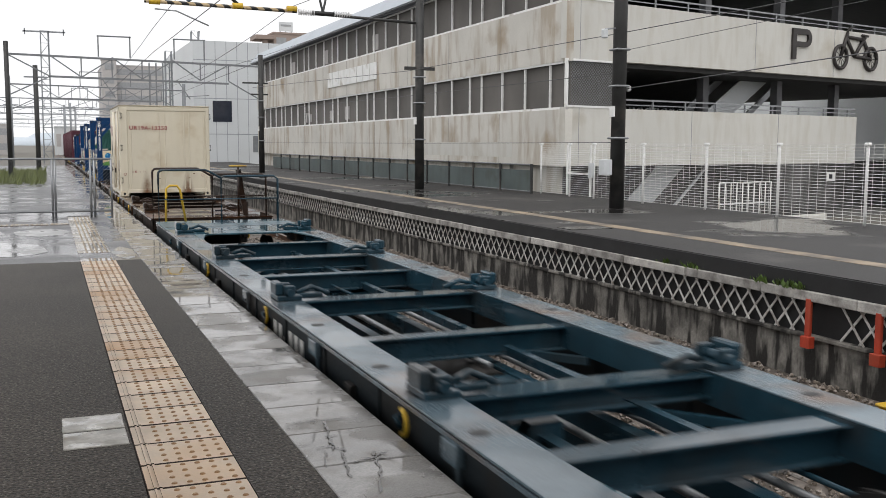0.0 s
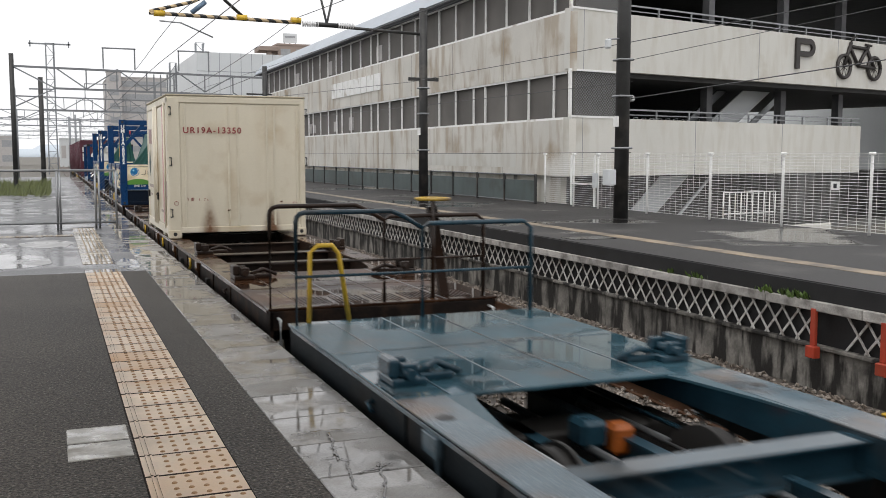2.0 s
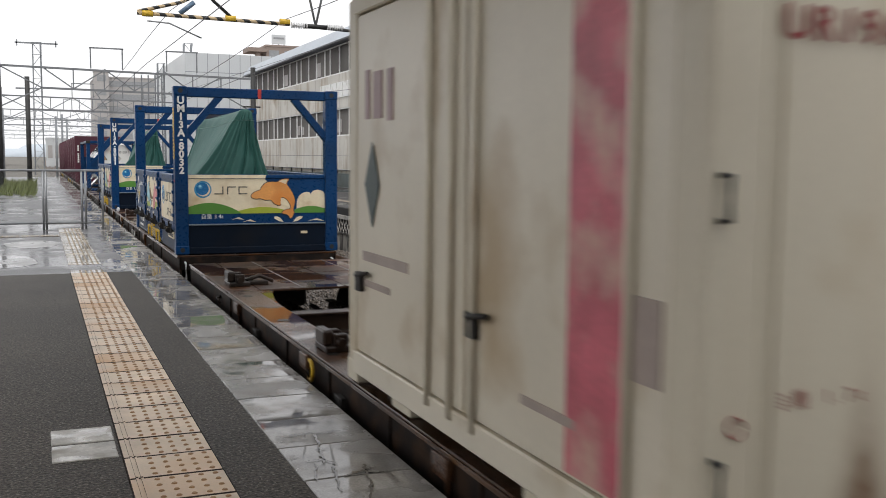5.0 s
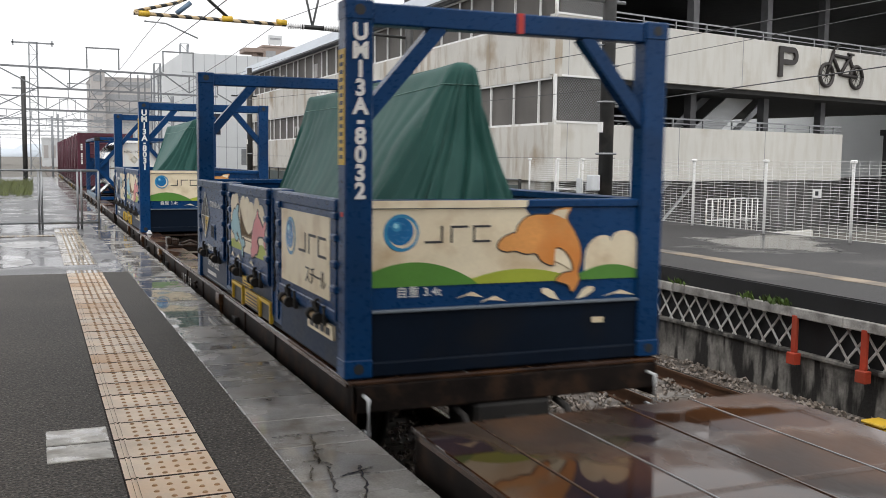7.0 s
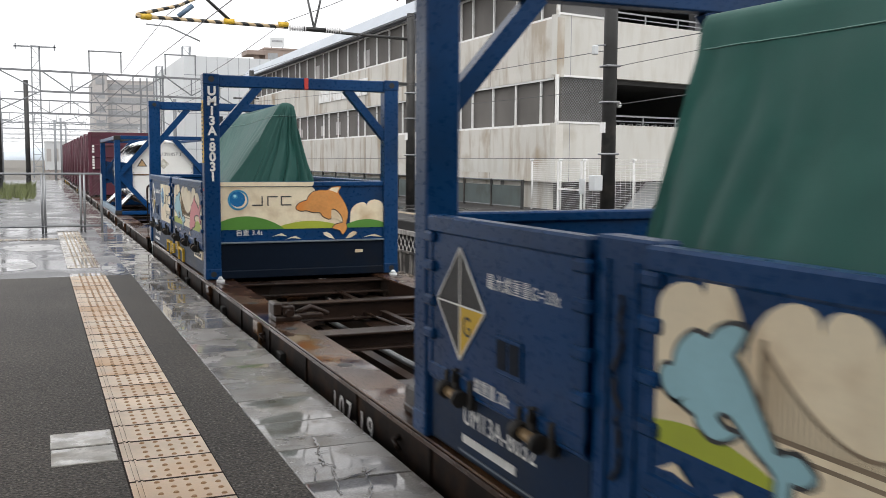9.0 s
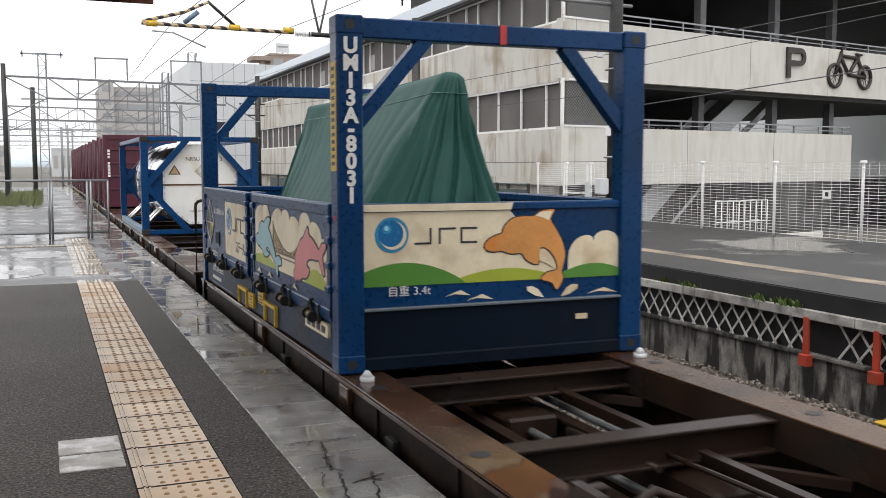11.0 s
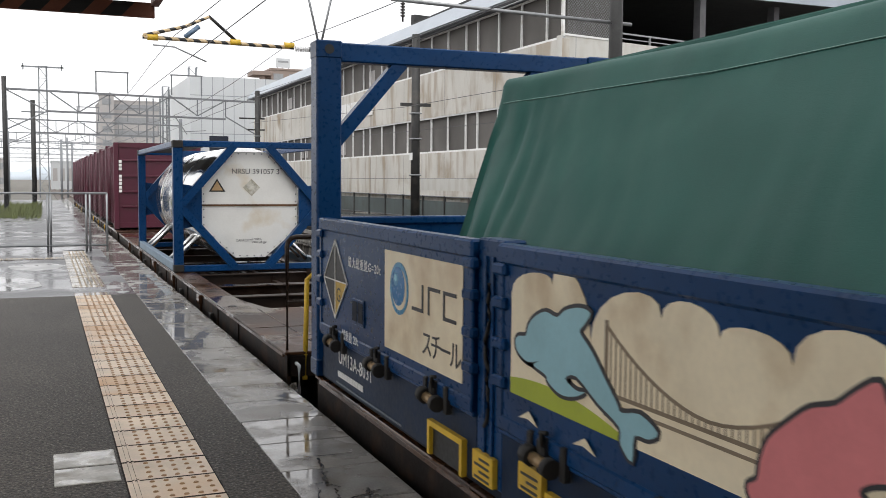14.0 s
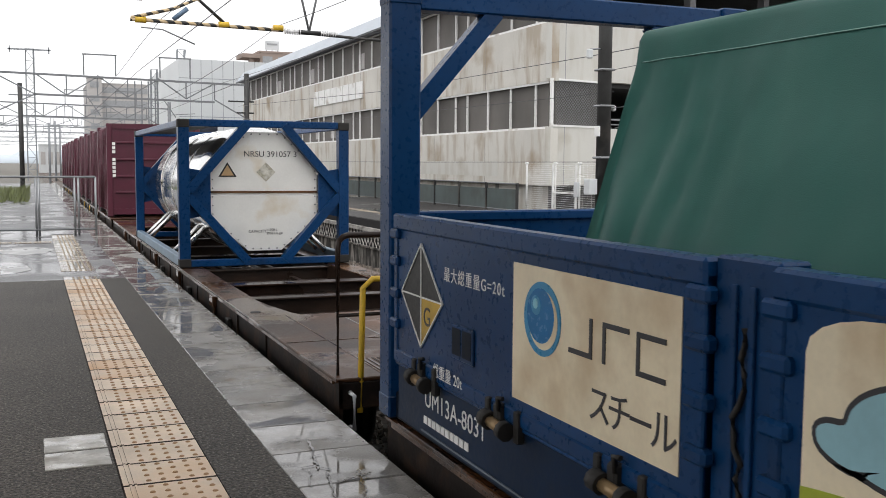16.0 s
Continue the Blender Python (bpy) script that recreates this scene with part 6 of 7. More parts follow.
        beam(bm, at_(0, 0.670), at_(1, 0.670), 0.004, 0.012)
        part("bridge_line", bm, BRIDGE_PAINT, parent, "brown painted bridge")
        for f in (0.07, 0.25, 0.62):
            cx = x0 + f * w
            art(parent, "wave", [(cx - 0.08, 0.462), (cx, 0.472), (cx + 0.09, 0.455), (cx + 0.01, 0.505)], (-1.247, 0, 0), SU, PAINT_CREAM, 0.003)


BRIDGE_PAINT = mat("brown picture paint", (0.24, 0.18, 0.12), 0.5)
LATCH_TAN = mat("tan worn steel", (0.30, 0.20, 0.10), 0.4, metal=0.4)


# container blue with grime, darkened to paint the shade below the doors
SILL_SHADE_BLUE = mat("grimy navy sill paint", (0.004, 0.020, 0.056), 0.42, var=0.3, scale=1.5, fine=30, bump=0.06, dirt=(0.012, 0.014, 0.018), dirt_amount=0.35, spec=0.15)
STEP_EDGE = mat("worn grey blue edge", (0.16, 0.19, 0.22), 0.4, metal=0.3)
RED_TAPE = mat("red tape", (0.5, 0.04, 0.03), 0.5)


def blue_container(y, number, doors, pockets, cautions, label):
    L, H, hw = 6.24, 2.485, 1.24
    g = on_train("open_container", label, "container", y, DECK, "blue open containers")
    for yy in (0.0, L - 0.17):
        for s in (-1, 1):
            xa, xb = (-hw, -hw + 0.19) if s < 0 else (hw - 0.19, hw)
            pst_ = part("corner_post", B((xa, xb, yy, yy + 0.17, 0.0, H), bev=0.012), BOX_BLUE, g)
            for z0 in (0.0, H - 0.13):
                part("corner_casting", B((xa - 0.004, xb + 0.004, yy - 0.006, yy + 0.176, z0, z0 + 0.13), bev=0.01), BOX_BLUE, pst_)
                bm = bmesh.new()
                xm = (xa + xb) / 2
                tube(bm, [(xm, yy - 0.009, z0 + 0.065), (xm, yy - 0.003, z0 + 0.065)], 0.036, 12)
                part("casting_hole", bm, BLACK, pst_)
        part("top_beam", B((-hw + 0.19, hw - 0.19, yy + 0.02, yy + 0.15, H - 0.15, H - 0.01), bev=0.01), BOX_BLUE, g)
        for s in (-1, 1):
            bm = bmesh.new()
            beam(bm, (s * (hw - 0.15), yy + 0.085, 1.74), (s * (hw - 0.68), yy + 0.085, H - 0.13), 0.10, 0.11, (0, 1, 0))
            part("corner_brace", bm, BOX_BLUE, g)
        part("end_wall", B((-hw + 0.19, hw - 0.19, yy + 0.05, yy + 0.12, 0.06, 1.16)), BOX_BLUE, g)
        part("end_rail", B((-hw + 0.19, hw - 0.19, yy + 0.03, yy + 0.14, 1.13, 1.19), bev=0.01), BOX_BLUE, g)
        part("foot_rail", B((-hw + 0.19, hw - 0.19, yy + 0.01, yy + 0.15, 0.0, 0.10), bev=0.01), BOX_BLUE_DARK, g)
    # picture on the near end
    part("lower_panel", B((-hw + 0.19, hw - 0.19, 0.03, 0.05, 0.10, 0.43)), BOX_BLUE_DARK, g, "dark navy lower panel")
    part("panel_step", B((-hw + 0.19, hw - 0.19, 0.0, 0.05, 0.43, 0.45), bev=0.004), STEP_EDGE, g, "worn bright panel edge")
    o = (0, 0.05, 0)
    x0, x1 = -hw + 0.192, hw - 0.192
    art(g, "cream_panel", [(x0, 0.60), (0.55, 0.60), (0.45, 0.80), (0.30, 0.98), (0.16, 1.06), (0.10, 1.128), (x0, 1.128)], o, FU, PAINT_CREAM, 0.004, "cream painted sky")
    art(g, "rail_paint", [(x0, 1.134), (0.105, 1.134), (0.12, 1.186), (x0, 1.186)], (0, 0.03, 0), FU, PAINT_CREAM, 0.002, "cream painted top rail")
    art(g, "cloud", billows(0.60, x1, 0.60, ((0, 0.74), (0.5, 0.87), (1.0, 0.86)), (0.915, 0.957)), o, FU, PAINT_CREAM, 0.003, "cream painted cloud")
    art(g, "hill", hill(x0 - 0.18, -0.26, 0.60, 0.165, lo=x0), o, FU, PAINT_GREEN, 0.007, "green painted hill")
    art(g, "hill", hill(-0.40, 0.54, 0.60, 0.095), o, FU, PAINT_LIME, 0.006, "lime painted hill")
    art(g, "hill", hill(0.48, x1 + 0.12, 0.60, 0.105, hi=x1), o, FU, PAINT_GREEN, 0.008, "green painted hill")
    globe(g, -0.832, 0.967, 0.127, o, FU)
    logo_bars(g, -0.662, 0.893, 0.118, 0.495, o, FU)
    sh = art(g, "leaping_shape", leap(0.23, 0.822, 0.675, 1, 0.0, 0, LEAP_BOW, 0.615 / 0.675), o, FU, PAINT_ORANGE, 0.011, "orange painted curved shape")
    art(sh, "outline", leap(0.23, 0.822, 0.675, 1, 0.009, 0, LEAP_BOW, 0.615 / 0.675), o, FU, PAINT_DARK, 0.0095)
    art(sh, "fin", [(0.31, 1.085), (0.36, 1.112), (0.455, 1.118), (0.425, 1.045), (0.37, 1.07)], o, FU, PAINT_CREAM, 0.0122, "cream painted fin")
    art(sh, "belly", [(0.35, 0.835), (0.42, 0.80), (0.475, 0.72), (0.49, 0.67), (0.42, 0.715), (0.345, 0.745)], o, FU, PAINT_CREAM, 0.0122, "cream painted belly")
    for cx, d in ((0.31, -1), (0.62, 1)):
        art(g, "splash", [(cx - d * 0.08, 0.46), (cx - d * 0.01, 0.475), (cx + d * 0.06, 0.515), (cx + d * 0.065, 0.545), (cx + d * 0.02, 0.55), (cx - d * 0.03, 0.525)][::d], o, FU, PAINT_CREAM, 0.010)
    for cx, cz, wd in ((-0.317, 0.505, 0.10), (-0.14, 0.468, 0.105), (0.905, 0.470, 0.135)):
        art(g, "wave", [(cx - wd, cz), (cx - 0.3 * wd, cz + 0.015), (cx, cz + 0.012), (cx + wd, cz), (cx + 0.02, cz + 0.042)], o, FU, PAINT_CREAM, 0.006)
    letters("weight_marking", "自重 3.4t", 0.06, PAINT_WHITE, g, pose(-0.866, 0.046, 0.532, 90, 0, 0), "white weight lettering", 1.05)
    part("small_plate", B((0.66, 0.76, 0.02, 0.03, 0.28, 0.32)), PAINT_CREAM, g)
    part("red_mark", B((0.0, 0.05, 0.012, 0.02, H - 0.15, H - 0.01)), RED_TAPE, g, "red mark on the top beam")
    part("red_mark", B((-hw - 0.004, -hw, 0.05, 0.10, 1.08, 1.11)), RED_TAPE, g, "red mark on the post")
    zc = 2.35
    for ch in number:
        zc -= 0.075 if ch == "-" else 0.119
        letters("post_lettering", ch, 0.105, PAINT_WHITE, g, pose(-hw + 0.098, -0.009, zc - (0.012 if ch == "-" else 0), 90, 0, 0), "white number down the post", align="CENTER", bold=0.006)
    part("yellow_strip", B((-hw - 0.005, -hw, 0.015, 0.145, 1.42, 2.17)), YELLOW, g, "yellow notice strip")
    bm = bmesh.new()
    for k in range(14):
        box(bm, -hw - 0.007, -hw - 0.005, 0.045, 0.115, 1.46 + k * 0.05, 1.485 + k * 0.05)
    part("notice_print", bm, PAINT_DARK, g)["kind"] = "stuff"
    # long sides
    for s in (-1, 1):
        part("base_rail", B((s * 1.14 - 0.06, s * 1.14 + 0.06, 0.17, L - 0.17, 0.0, 0.16), bev=0.01), BOX_BLUE_DARK, g)
    part("side_wall", B((1.14, 1.20, 0.17, L - 0.17, 0.10, 1.16)), BOX_BLUE, g)
    part("side_rail", B((1.12, 1.22, 0.17, L - 0.17, 1.12, 1.19), bev=0.01), BOX_BLUE, g)
    for ya, yb, kinds in doors:
        d = part("side_door", B((-1.237, -1.185, ya, yb, 0.34, 1.14), bev=0.006), BOX_BLUE, g, "blue drop side door")
        part("door_rail", B((-1.253, -1.165, ya, yb, 1.10, 1.19), bev=0.012), BOX_BLUE, d)
        part("door_rail", B((-1.247, -1.175, ya, yb, 0.36, 0.43), bev=0.008), BOX_BLUE, d)
        for yy in (ya, yb - 0.05):
            part("door_stile", B((-1.245, -1.175, yy, yy + 0.05, 0.36, 1.14), bev=0.006), BOX_BLUE, d)
        for yy in (ya + 0.03, yb - 0.03):
            for z in (0.55, 0.72, 0.90, 1.05):
                bm = bmesh.new()
                box(bm, -1.265, -1.215, yy - 0.06, yy + 0.06, z, z + 0.055, 0.012)
                part("hinge", bm, BOX_BLUE, d)
        n = max(2, int((yb - ya) / 0.75))
        for i in range(n):
            yy = ya + (yb - ya) * (i + 0.5) / n
            bm = bmesh.new()
            box(bm, -1.275, -1.225, yy - 0.03, yy + 0.03, 0.28, 0.43, 0.01)
            box(bm, -1.262, -1.225, yy + 0.10, yy + 0.14, 0.30, 0.43, 0.006)
            box(bm, -1.262, -1.225, yy - 0.18, yy - 0.14, 0.29, 0.43, 0.006)
            tube(bm, [(-1.285, yy + 0.03, 0.345), (-1.285, yy + 0.09, 0.35)], 0.042, 10)
            tube(bm, [(-1.285, yy - 0.13, 0.335), (-1.285, yy - 0.09, 0.338)], 0.042, 10)
            tube(bm, [(-1.265, yy - 0.02, 0.40), (-1.275, yy - 0.02, 0.46), (-1.265, yy - 0.05, 0.46)], 0.012, 5)
            la_ = part("door_latch", bm, UNDERGEAR, d, "black roller latch")
            bm = bmesh.new()
            tube(bm, [(-1.285, yy - 0.09, 0.338), (-1.285, yy + 0.03, 0.345)], 0.026, 8)
            part("latch_shaft", bm, LATCH_TAN, la_, "tan steel shaft")
        part("sill_panel", B((-1.215, -1.155, ya, yb, 0.03, 0.36)), SILL_SHADE_BLUE, g)
        for a, b, k in kinds:
            side_art(d, k, a, b)
    prev = None
    for ya, yb, kinds in doors:
        if prev is not None:
            part("divider_post", B((-1.215, -1.10, prev, ya, 0.05, 1.20), bev=0.01), BOX_BLUE, g)
            for yq in (prev + 0.10, ya - 0.10):
                part("divider_web", B((-1.228, -1.214, yq - 0.012, yq + 0.012, 0.10, 1.12), bev=0.003), BOX_BLUE, g)
            bm = bmesh.new()
            random.seed(4)
            pts = [(-1.23, (prev + ya) / 2 + random.uniform(-0.03, 0.03), 1.0 - k * 0.045) for k in range(16)]
            tube(bm, pts, 0.010, 5)
            part("chain", bm, UNDERGEAR, g, "hanging chain")
        prev = yb
    for ya, yb in pockets:
        fp = part("fork_pocket", B((-1.245, -1.215, ya, yb, 0.175, 0.205), (-1.245, -1.215, ya, ya + 0.03, 0.02, 0.175), (-1.245, -1.215, yb - 0.03, yb, 0.02, 0.175)), YELLOW, g, "yellow framed fork pocket")
        part("pocket_hole", B((-1.222, -1.2155, ya + 0.03, yb - 0.03, 0.02, 0.175)), BLACK, fp)
    for ya, yb, z0, z1 in cautions:
        cp = part("caution_plate", B((-1.246, -1.215, ya, yb, z0, z1), bev=0.003), YELLOW, g, "yellow caution plate with dark lines")
        n = max(2, int((z1 - z0) / 0.032))
        part("caution_print", B(*[(-1.249, -1.2462, ya + 0.03, yb - 0.03 - 0.05 * (q % 2), z0 + 0.014 + q * 0.03, z0 + 0.025 + q * 0.03) for q in range(n)]), PAINT_DARK, cp)["kind"] = "stuff"
    part("notice_plate", B((-1.24, -1.215, 0.30, 0.95, 0.21, 0.31)), PAINT_CREAM, g, "pale notice plate")
    part("notice_print", B(*[(-1.243, -1.24, 0.36 + q * 0.14, 0.46 + q * 0.14, 0.235, 0.285) for q in range(4)]), PAINT_DARK, g)["kind"] = "stuff"
    yl = doors[-1][1] - 0.40
    letters("side_number", number[:5] + "-" + number[-4:], 0.095, PAINT_WHITE, g, pose(-1.2165, yl, 0.19, 90, 0, -90), "white container number", 1.05)
    bm = bmesh.new()
    for i in range(10):
        box(bm, -1.221, -1.2155, yl - 0.045 - i * 0.058, yl - i * 0.058, 0.095, 0.135)
    part("owner_lettering", bm, PAINT_WHITE, g, "small white lettering")["kind"] = "stuff"
    part("panel_edge", B((-1.222, -1.2155, yl - 1.30, yl + 0.04, 0.045, 0.055)), STEP_EDGE, g, "thin pale panel edge")
    part("floor", B((-1.165, 1.15, 0.1, L - 0.1, 0.08, 0.14)), UNDERGEAR, g)
    # the covered load
    t = new("tarpaulin", TARP_ME)
    tagged(t, "dark green tarpaulin tented over a load", "tarpaulin", "tarpaulins")
    sm_o = new("seam", SEAM_ME)
    sm_o.parent = t
    MOVERS.append((t, y, DECK))
    return g


blue_container(40.79, "UM13A-8032", ((0.20, 1.88, ((0.36, 1.77, "logo"),)), (2.28, 4.06, ((2.33, 4.0, "picture"),)), (4.44, 6.02, ((4.5, 5.99, "G"),))),
               ((3.43, 3.95), (2.20, 2.66)), ((2.70, 3.28, 0.06, 0.20), (3.02, 3.39, 0.225, 0.31)), "deep blue open container with painted pictures, three side doors")
blue_container(54.10, "UM13A-8031", ((0.20, 2.96, ((0.30, 2.83, "picture"),)), (3.24, 5.98, ((3.36, 4.52, "logo"), (4.6, 5.95, "G"))), ),
               ((3.35, 3.81), (2.03, 2.50)), ((3.00, 3.22, 0.06, 0.20), (2.53, 2.74, 0.15, 0.27)), "deep blue open container with painted pictures, two side doors")

# ---- tank container ----
tk = on_train("tank_container", "stainless tank in a blue frame with a white end", "tank container", 68.80, DECK)
L, H, hw = 6.05, 2.06, 1.225
for yy in (0.0, L - 0.15):
    for s in (-1, 1):
        xa, xb = (-hw, -hw + 0.15) if s < 0 else (hw - 0.15, hw)
        part("corner_post", B((xa, xb, yy, yy + 0.15, 0, H), bev=0.01), BOX_BLUE, tk)
        for z0 in (0.0, H - 0.12):
            part("corner_casting", B((xa - 0.006, xb + 0.006, yy - 0.008, yy + 0.158, z0, z0 + 0.12), bev=0.012), UNDERGEAR, tk, "dark corner casting")
    part("end_beam", B((-hw + 0.15, hw - 0.15, yy + 0.02, yy + 0.13, 0.0, 0.10), bev=0.01), BOX_BLUE, tk)
    part("end_beam", B((-hw + 0.15, hw - 0.15, yy + 0.02, yy + 0.13, H - 0.10, H), bev=0.01), BOX_BLUE, tk)
    for sx in (-1, 1):
        for z0, z1 in ((H / 2 + 0.02, H - 0.06), (H / 2 - 0.02, 0.06)):
            bm = bmesh.new()
            beam(bm, (sx * (hw - 0.12), yy + 0.08, z0), (sx * 0.27, yy + 0.08, z1), 0.12, 0.15, (0, 1, 0))
            part("brace", bm, BOX_BLUE, tk)
        bm = bmesh.new()
        plate(bm, [(sx * (hw - 0.15), H / 2 - 0.35), (sx * 0.78, H / 2 - 0.30), (sx * 0.78, H / 2 + 0.30), (sx * (hw - 0.15), H / 2 + 0.35)][::sx], (0, yy + 0.10, 0), (1, 0, 0), (0, 0, 1), 0.03)
        part("gusset", bm, BOX_BLUE, tk)
for s in (-1, 1):
    part("bottom_rail", B((s * 1.17 - 0.05, s * 1.17 + 0.05, 0.15, L - 0.15, 0.0, 0.14), bev=0.01), mat("worn grey blue steel", (0.16, 0.24, 0.32), 0.4, metal=0.3), tk)
    part("top_rail", B((s * 1.18 - 0.04, s * 1.18 + 0.04, 0.15, L - 0.15, H - 0.10, H - 0.01), bev=0.01), BOX_BLUE, tk)
bm = bmesh.new()
prof = [(0.42, 0.30), (0.36, 0.62), (0.42, 0.80), (0.55, 0.90), (0.75, 0.93), (5.30, 0.93), (5.50, 0.90), (5.63, 0.80), (5.68, 0.5), (5.70, 0.01)]
rings = []
for yy, r in prof:
    rings.append([bm.verts.new((r * math.cos(k * math.pi / 20), yy, 1.06 + r * math.sin(k * math.pi / 20))) for k in range(40)])
for a, b in zip(rings, rings[1:]):
    for k in range(40):
        bm.faces.new((a[k], a[(k + 1) % 40], b[(k + 1) % 40], b[k])).smooth = True
part("tank", bm, STAINLESS, tk, "polished stainless steel tank barrel")
for yy in (1.6, 3.0, 4.4):
    bm = bmesh.new()
    tube(bm, arc((0, yy, 1.06), 0.935, 0, 352, 40, (1, 0, 0), (0, 0, 1)), 0.012, 5)
    part("tank_band", bm, STAINLESS, tk)
octo = [(-0.24, 0.20), (0.24, 0.20), (0.77, 0.66), (0.77, 1.42), (0.26, 1.90), (-0.26, 1.90), (-0.77, 1.42), (-0.77, 0.66)]
bm = bmesh.new()
plate(bm, octo, (0, 0.30, 0), (1, 0, 0), (0, 0, 1), 0.16)
ew = part("end_shield", bm, TANK_WHITE, tk, "white eight-sided end shield")
part("rust_seam", B((-0.77, 0.77, 0.125, 0.14, 1.03, 1.06)), RUST_STAIN, ew, "brown rusty seam")
bm = bmesh.new()
for (xa, za), (xb, zb) in zip(octo, octo[1:] + octo[:1]):
    k = max(2, int(math.hypot(xb - xa, zb - za) / 0.12))
    for i in range(k):
        f = (i + 0.5) / k
        x_, z_ = (xa + (xb - xa) * f) * 0.965, 1.05 + (za + (zb - za) * f - 1.05) * 0.965
        tube(bm, [(x_, 0.14, z_), (x_, 0.132, z_)], 0.012, 6)
part("rivet", bm, FAR_STEEL, ew)
letters("tank_number", "NRSU 391057 3", 0.085, PAINT_DARK, tk, pose(-0.30, 0.137, 1.55, 90, 0, 0), "black tank number")
letters("capacity_marking", "CAPACITY", 0.04, PAINT_DARK, tk, pose(-0.24, 0.137, 0.46, 90, 0, 0), "black capacity lettering")
letters("capacity_marking", "11000 L\n2906 US gal", 0.036, PAINT_DARK, tk, pose(0.02, 0.137, 0.48, 90, 0, 0), "black capacity lettering")
bm = bmesh.new()
plate(bm, [(-0.66, 1.26), (-0.40, 1.26), (-0.53, 1.47)], (0, 0.14, 0), (1, 0, 0), (0, 0, 1), 0.004)
tr_ = part("warning_triangle", bm, BLACK, ew, "triangular warning label")
bm = bmesh.new()
plate(bm, [(-0.62, 1.28), (-0.44, 1.28), (-0.53, 1.43)], (0, 0.135, 0), (1, 0, 0), (0, 0, 1), 0.004)
part("triangle_field", bm, mat("faded orange label", (0.52, 0.34, 0.17), 0.5), tr_)
bm = bmesh.new()
plate(bm, [(-0.12, 1.33), (0.02, 1.19), (0.16, 1.33), (0.02, 1.47)], (0, 0.14, 0), (1, 0, 0), (0, 0, 1), 0.004)
part("worn_placard", bm, mat("worn placard", (0.40, 0.38, 0.30), 0.6, var=0.3, scale=25, dirt=(0.7, 0.68, 0.62), dirt_amount=0.7, dirt_scale=14), ew, "worn diamond placard")
for yy in (0.9, 1.4, 4.6, 5.1):
    for sx in (-1, 1):
        bm = bmesh.new()
        tube(bm, [(sx * 1.12, yy, 0.1), (sx * 0.72, yy + 0.02, 0.50)], 0.045, 8)
        part("saddle_strut", bm, STAINLESS, tk)
part("walkway", B((-1.1, -0.55, 0.2, 5.8, H - 0.06, H - 0.02), (0.45, 0.9, 0.2, 1.2, H - 0.06, H - 0.03)), UNDERGEAR, tk)

# ---- maroon containers ----
def maroon_container():
    g = thing("maroon_container", "maroon steel goods container with ribbed sides", "container", "maroon containers")
    L, H = 3.70, 2.48
    part("body", B((-1.16, 1.16, 0.05, L - 0.05, 0.1, H - 0.04), bev=0.01), MAROON, g)
    for yy in (0.0, L - 0.14):
        for s in (-1, 1):
            part("corner_post", B((s * 1.15 - 0.07, s * 1.15 + 0.07, yy, yy + 0.14, 0, H), bev=0.015), MAROON, g)
        part("end_rail", B((-1.08, 1.08, yy + 0.02, yy + 0.12, 0.05, 0.2)), MAROON, g)
        part("end_rail", B((-1.08, 1.08, yy + 0.02, yy + 0.12, H - 0.14, H)), MAROON, g)
    for z in (0.62, 1.05, 1.5, 1.95):
        part("end_rib", B((-1.0, 1.0, 0.0, 0.06, z, z + 0.06), bev=0.01), MAROON, g)
    for i in range(8):
        yy = 0.3 + i * 0.43
        part("side_rib", B((-1.205, -1.15, yy, yy + 0.07, 0.14, H - 0.1), bev=0.01), MAROON, g)
    bm = bmesh.new()
    for yy in (1.55, 1.95, 2.35):
        tube(bm, [(-1.225, yy, 0.15), (-1.225, yy, H - 0.12)], 0.016, 6)
    part("lock_bar", bm, MAROON, g)
    bm = bmesh.new()
    for k in range(9):
        if k != 3:
            box(bm, -1.08, -1.0, -0.004, 0.0, 1.9 - k * 0.105, 1.98 - k * 0.105)
    part("number_bars", bm, PAINT_WHITE, g, "white stencilled number")
    part("foot", B((-1.21, -1.0, 0.3, 0.6, 0, 0.1), (-1.21, -1.0, 3.1, 3.4, 0, 0.1), (1.0, 1.21, 0.3, 0.6, 0, 0.1), (1.0, 1.21, 3.1, 3.4, 0, 0.1)), UNDERGEAR, g)
    return g


first = maroon_container()
k = 0
for base in (82.45, 102.9):
    for i in range(5):
        yy = base + i * 3.76
        ob = first if k == 0 else copy_thing(first, pose(TRACK_X, yy, DECK))
        MOVERS.append((ob, yy, DECK))
        k += 1

# ---------------------------------------------------------------- paving pieces
slabs = thing("edge_slabs", "wet concrete slabs along the platform edge", "paving", kind="structure")
sm_ = slab_mesh(0.590, 0.587, 0.09, 0.006, SLAB, "slab")
random.seed(2)
for i in range(140):
    o = new("slab", sm_)
    o.location = (1.508 + random.uniform(-0.004, 0.004), -4 + i * 0.6 + 0.03, random.uniform(-0.003, 0.003))
    o.rotation_euler = (radians(random.uniform(-0.2, 0.2)), radians(random.uniform(-0.2, 0.2)), 0)
    o.parent = slabs
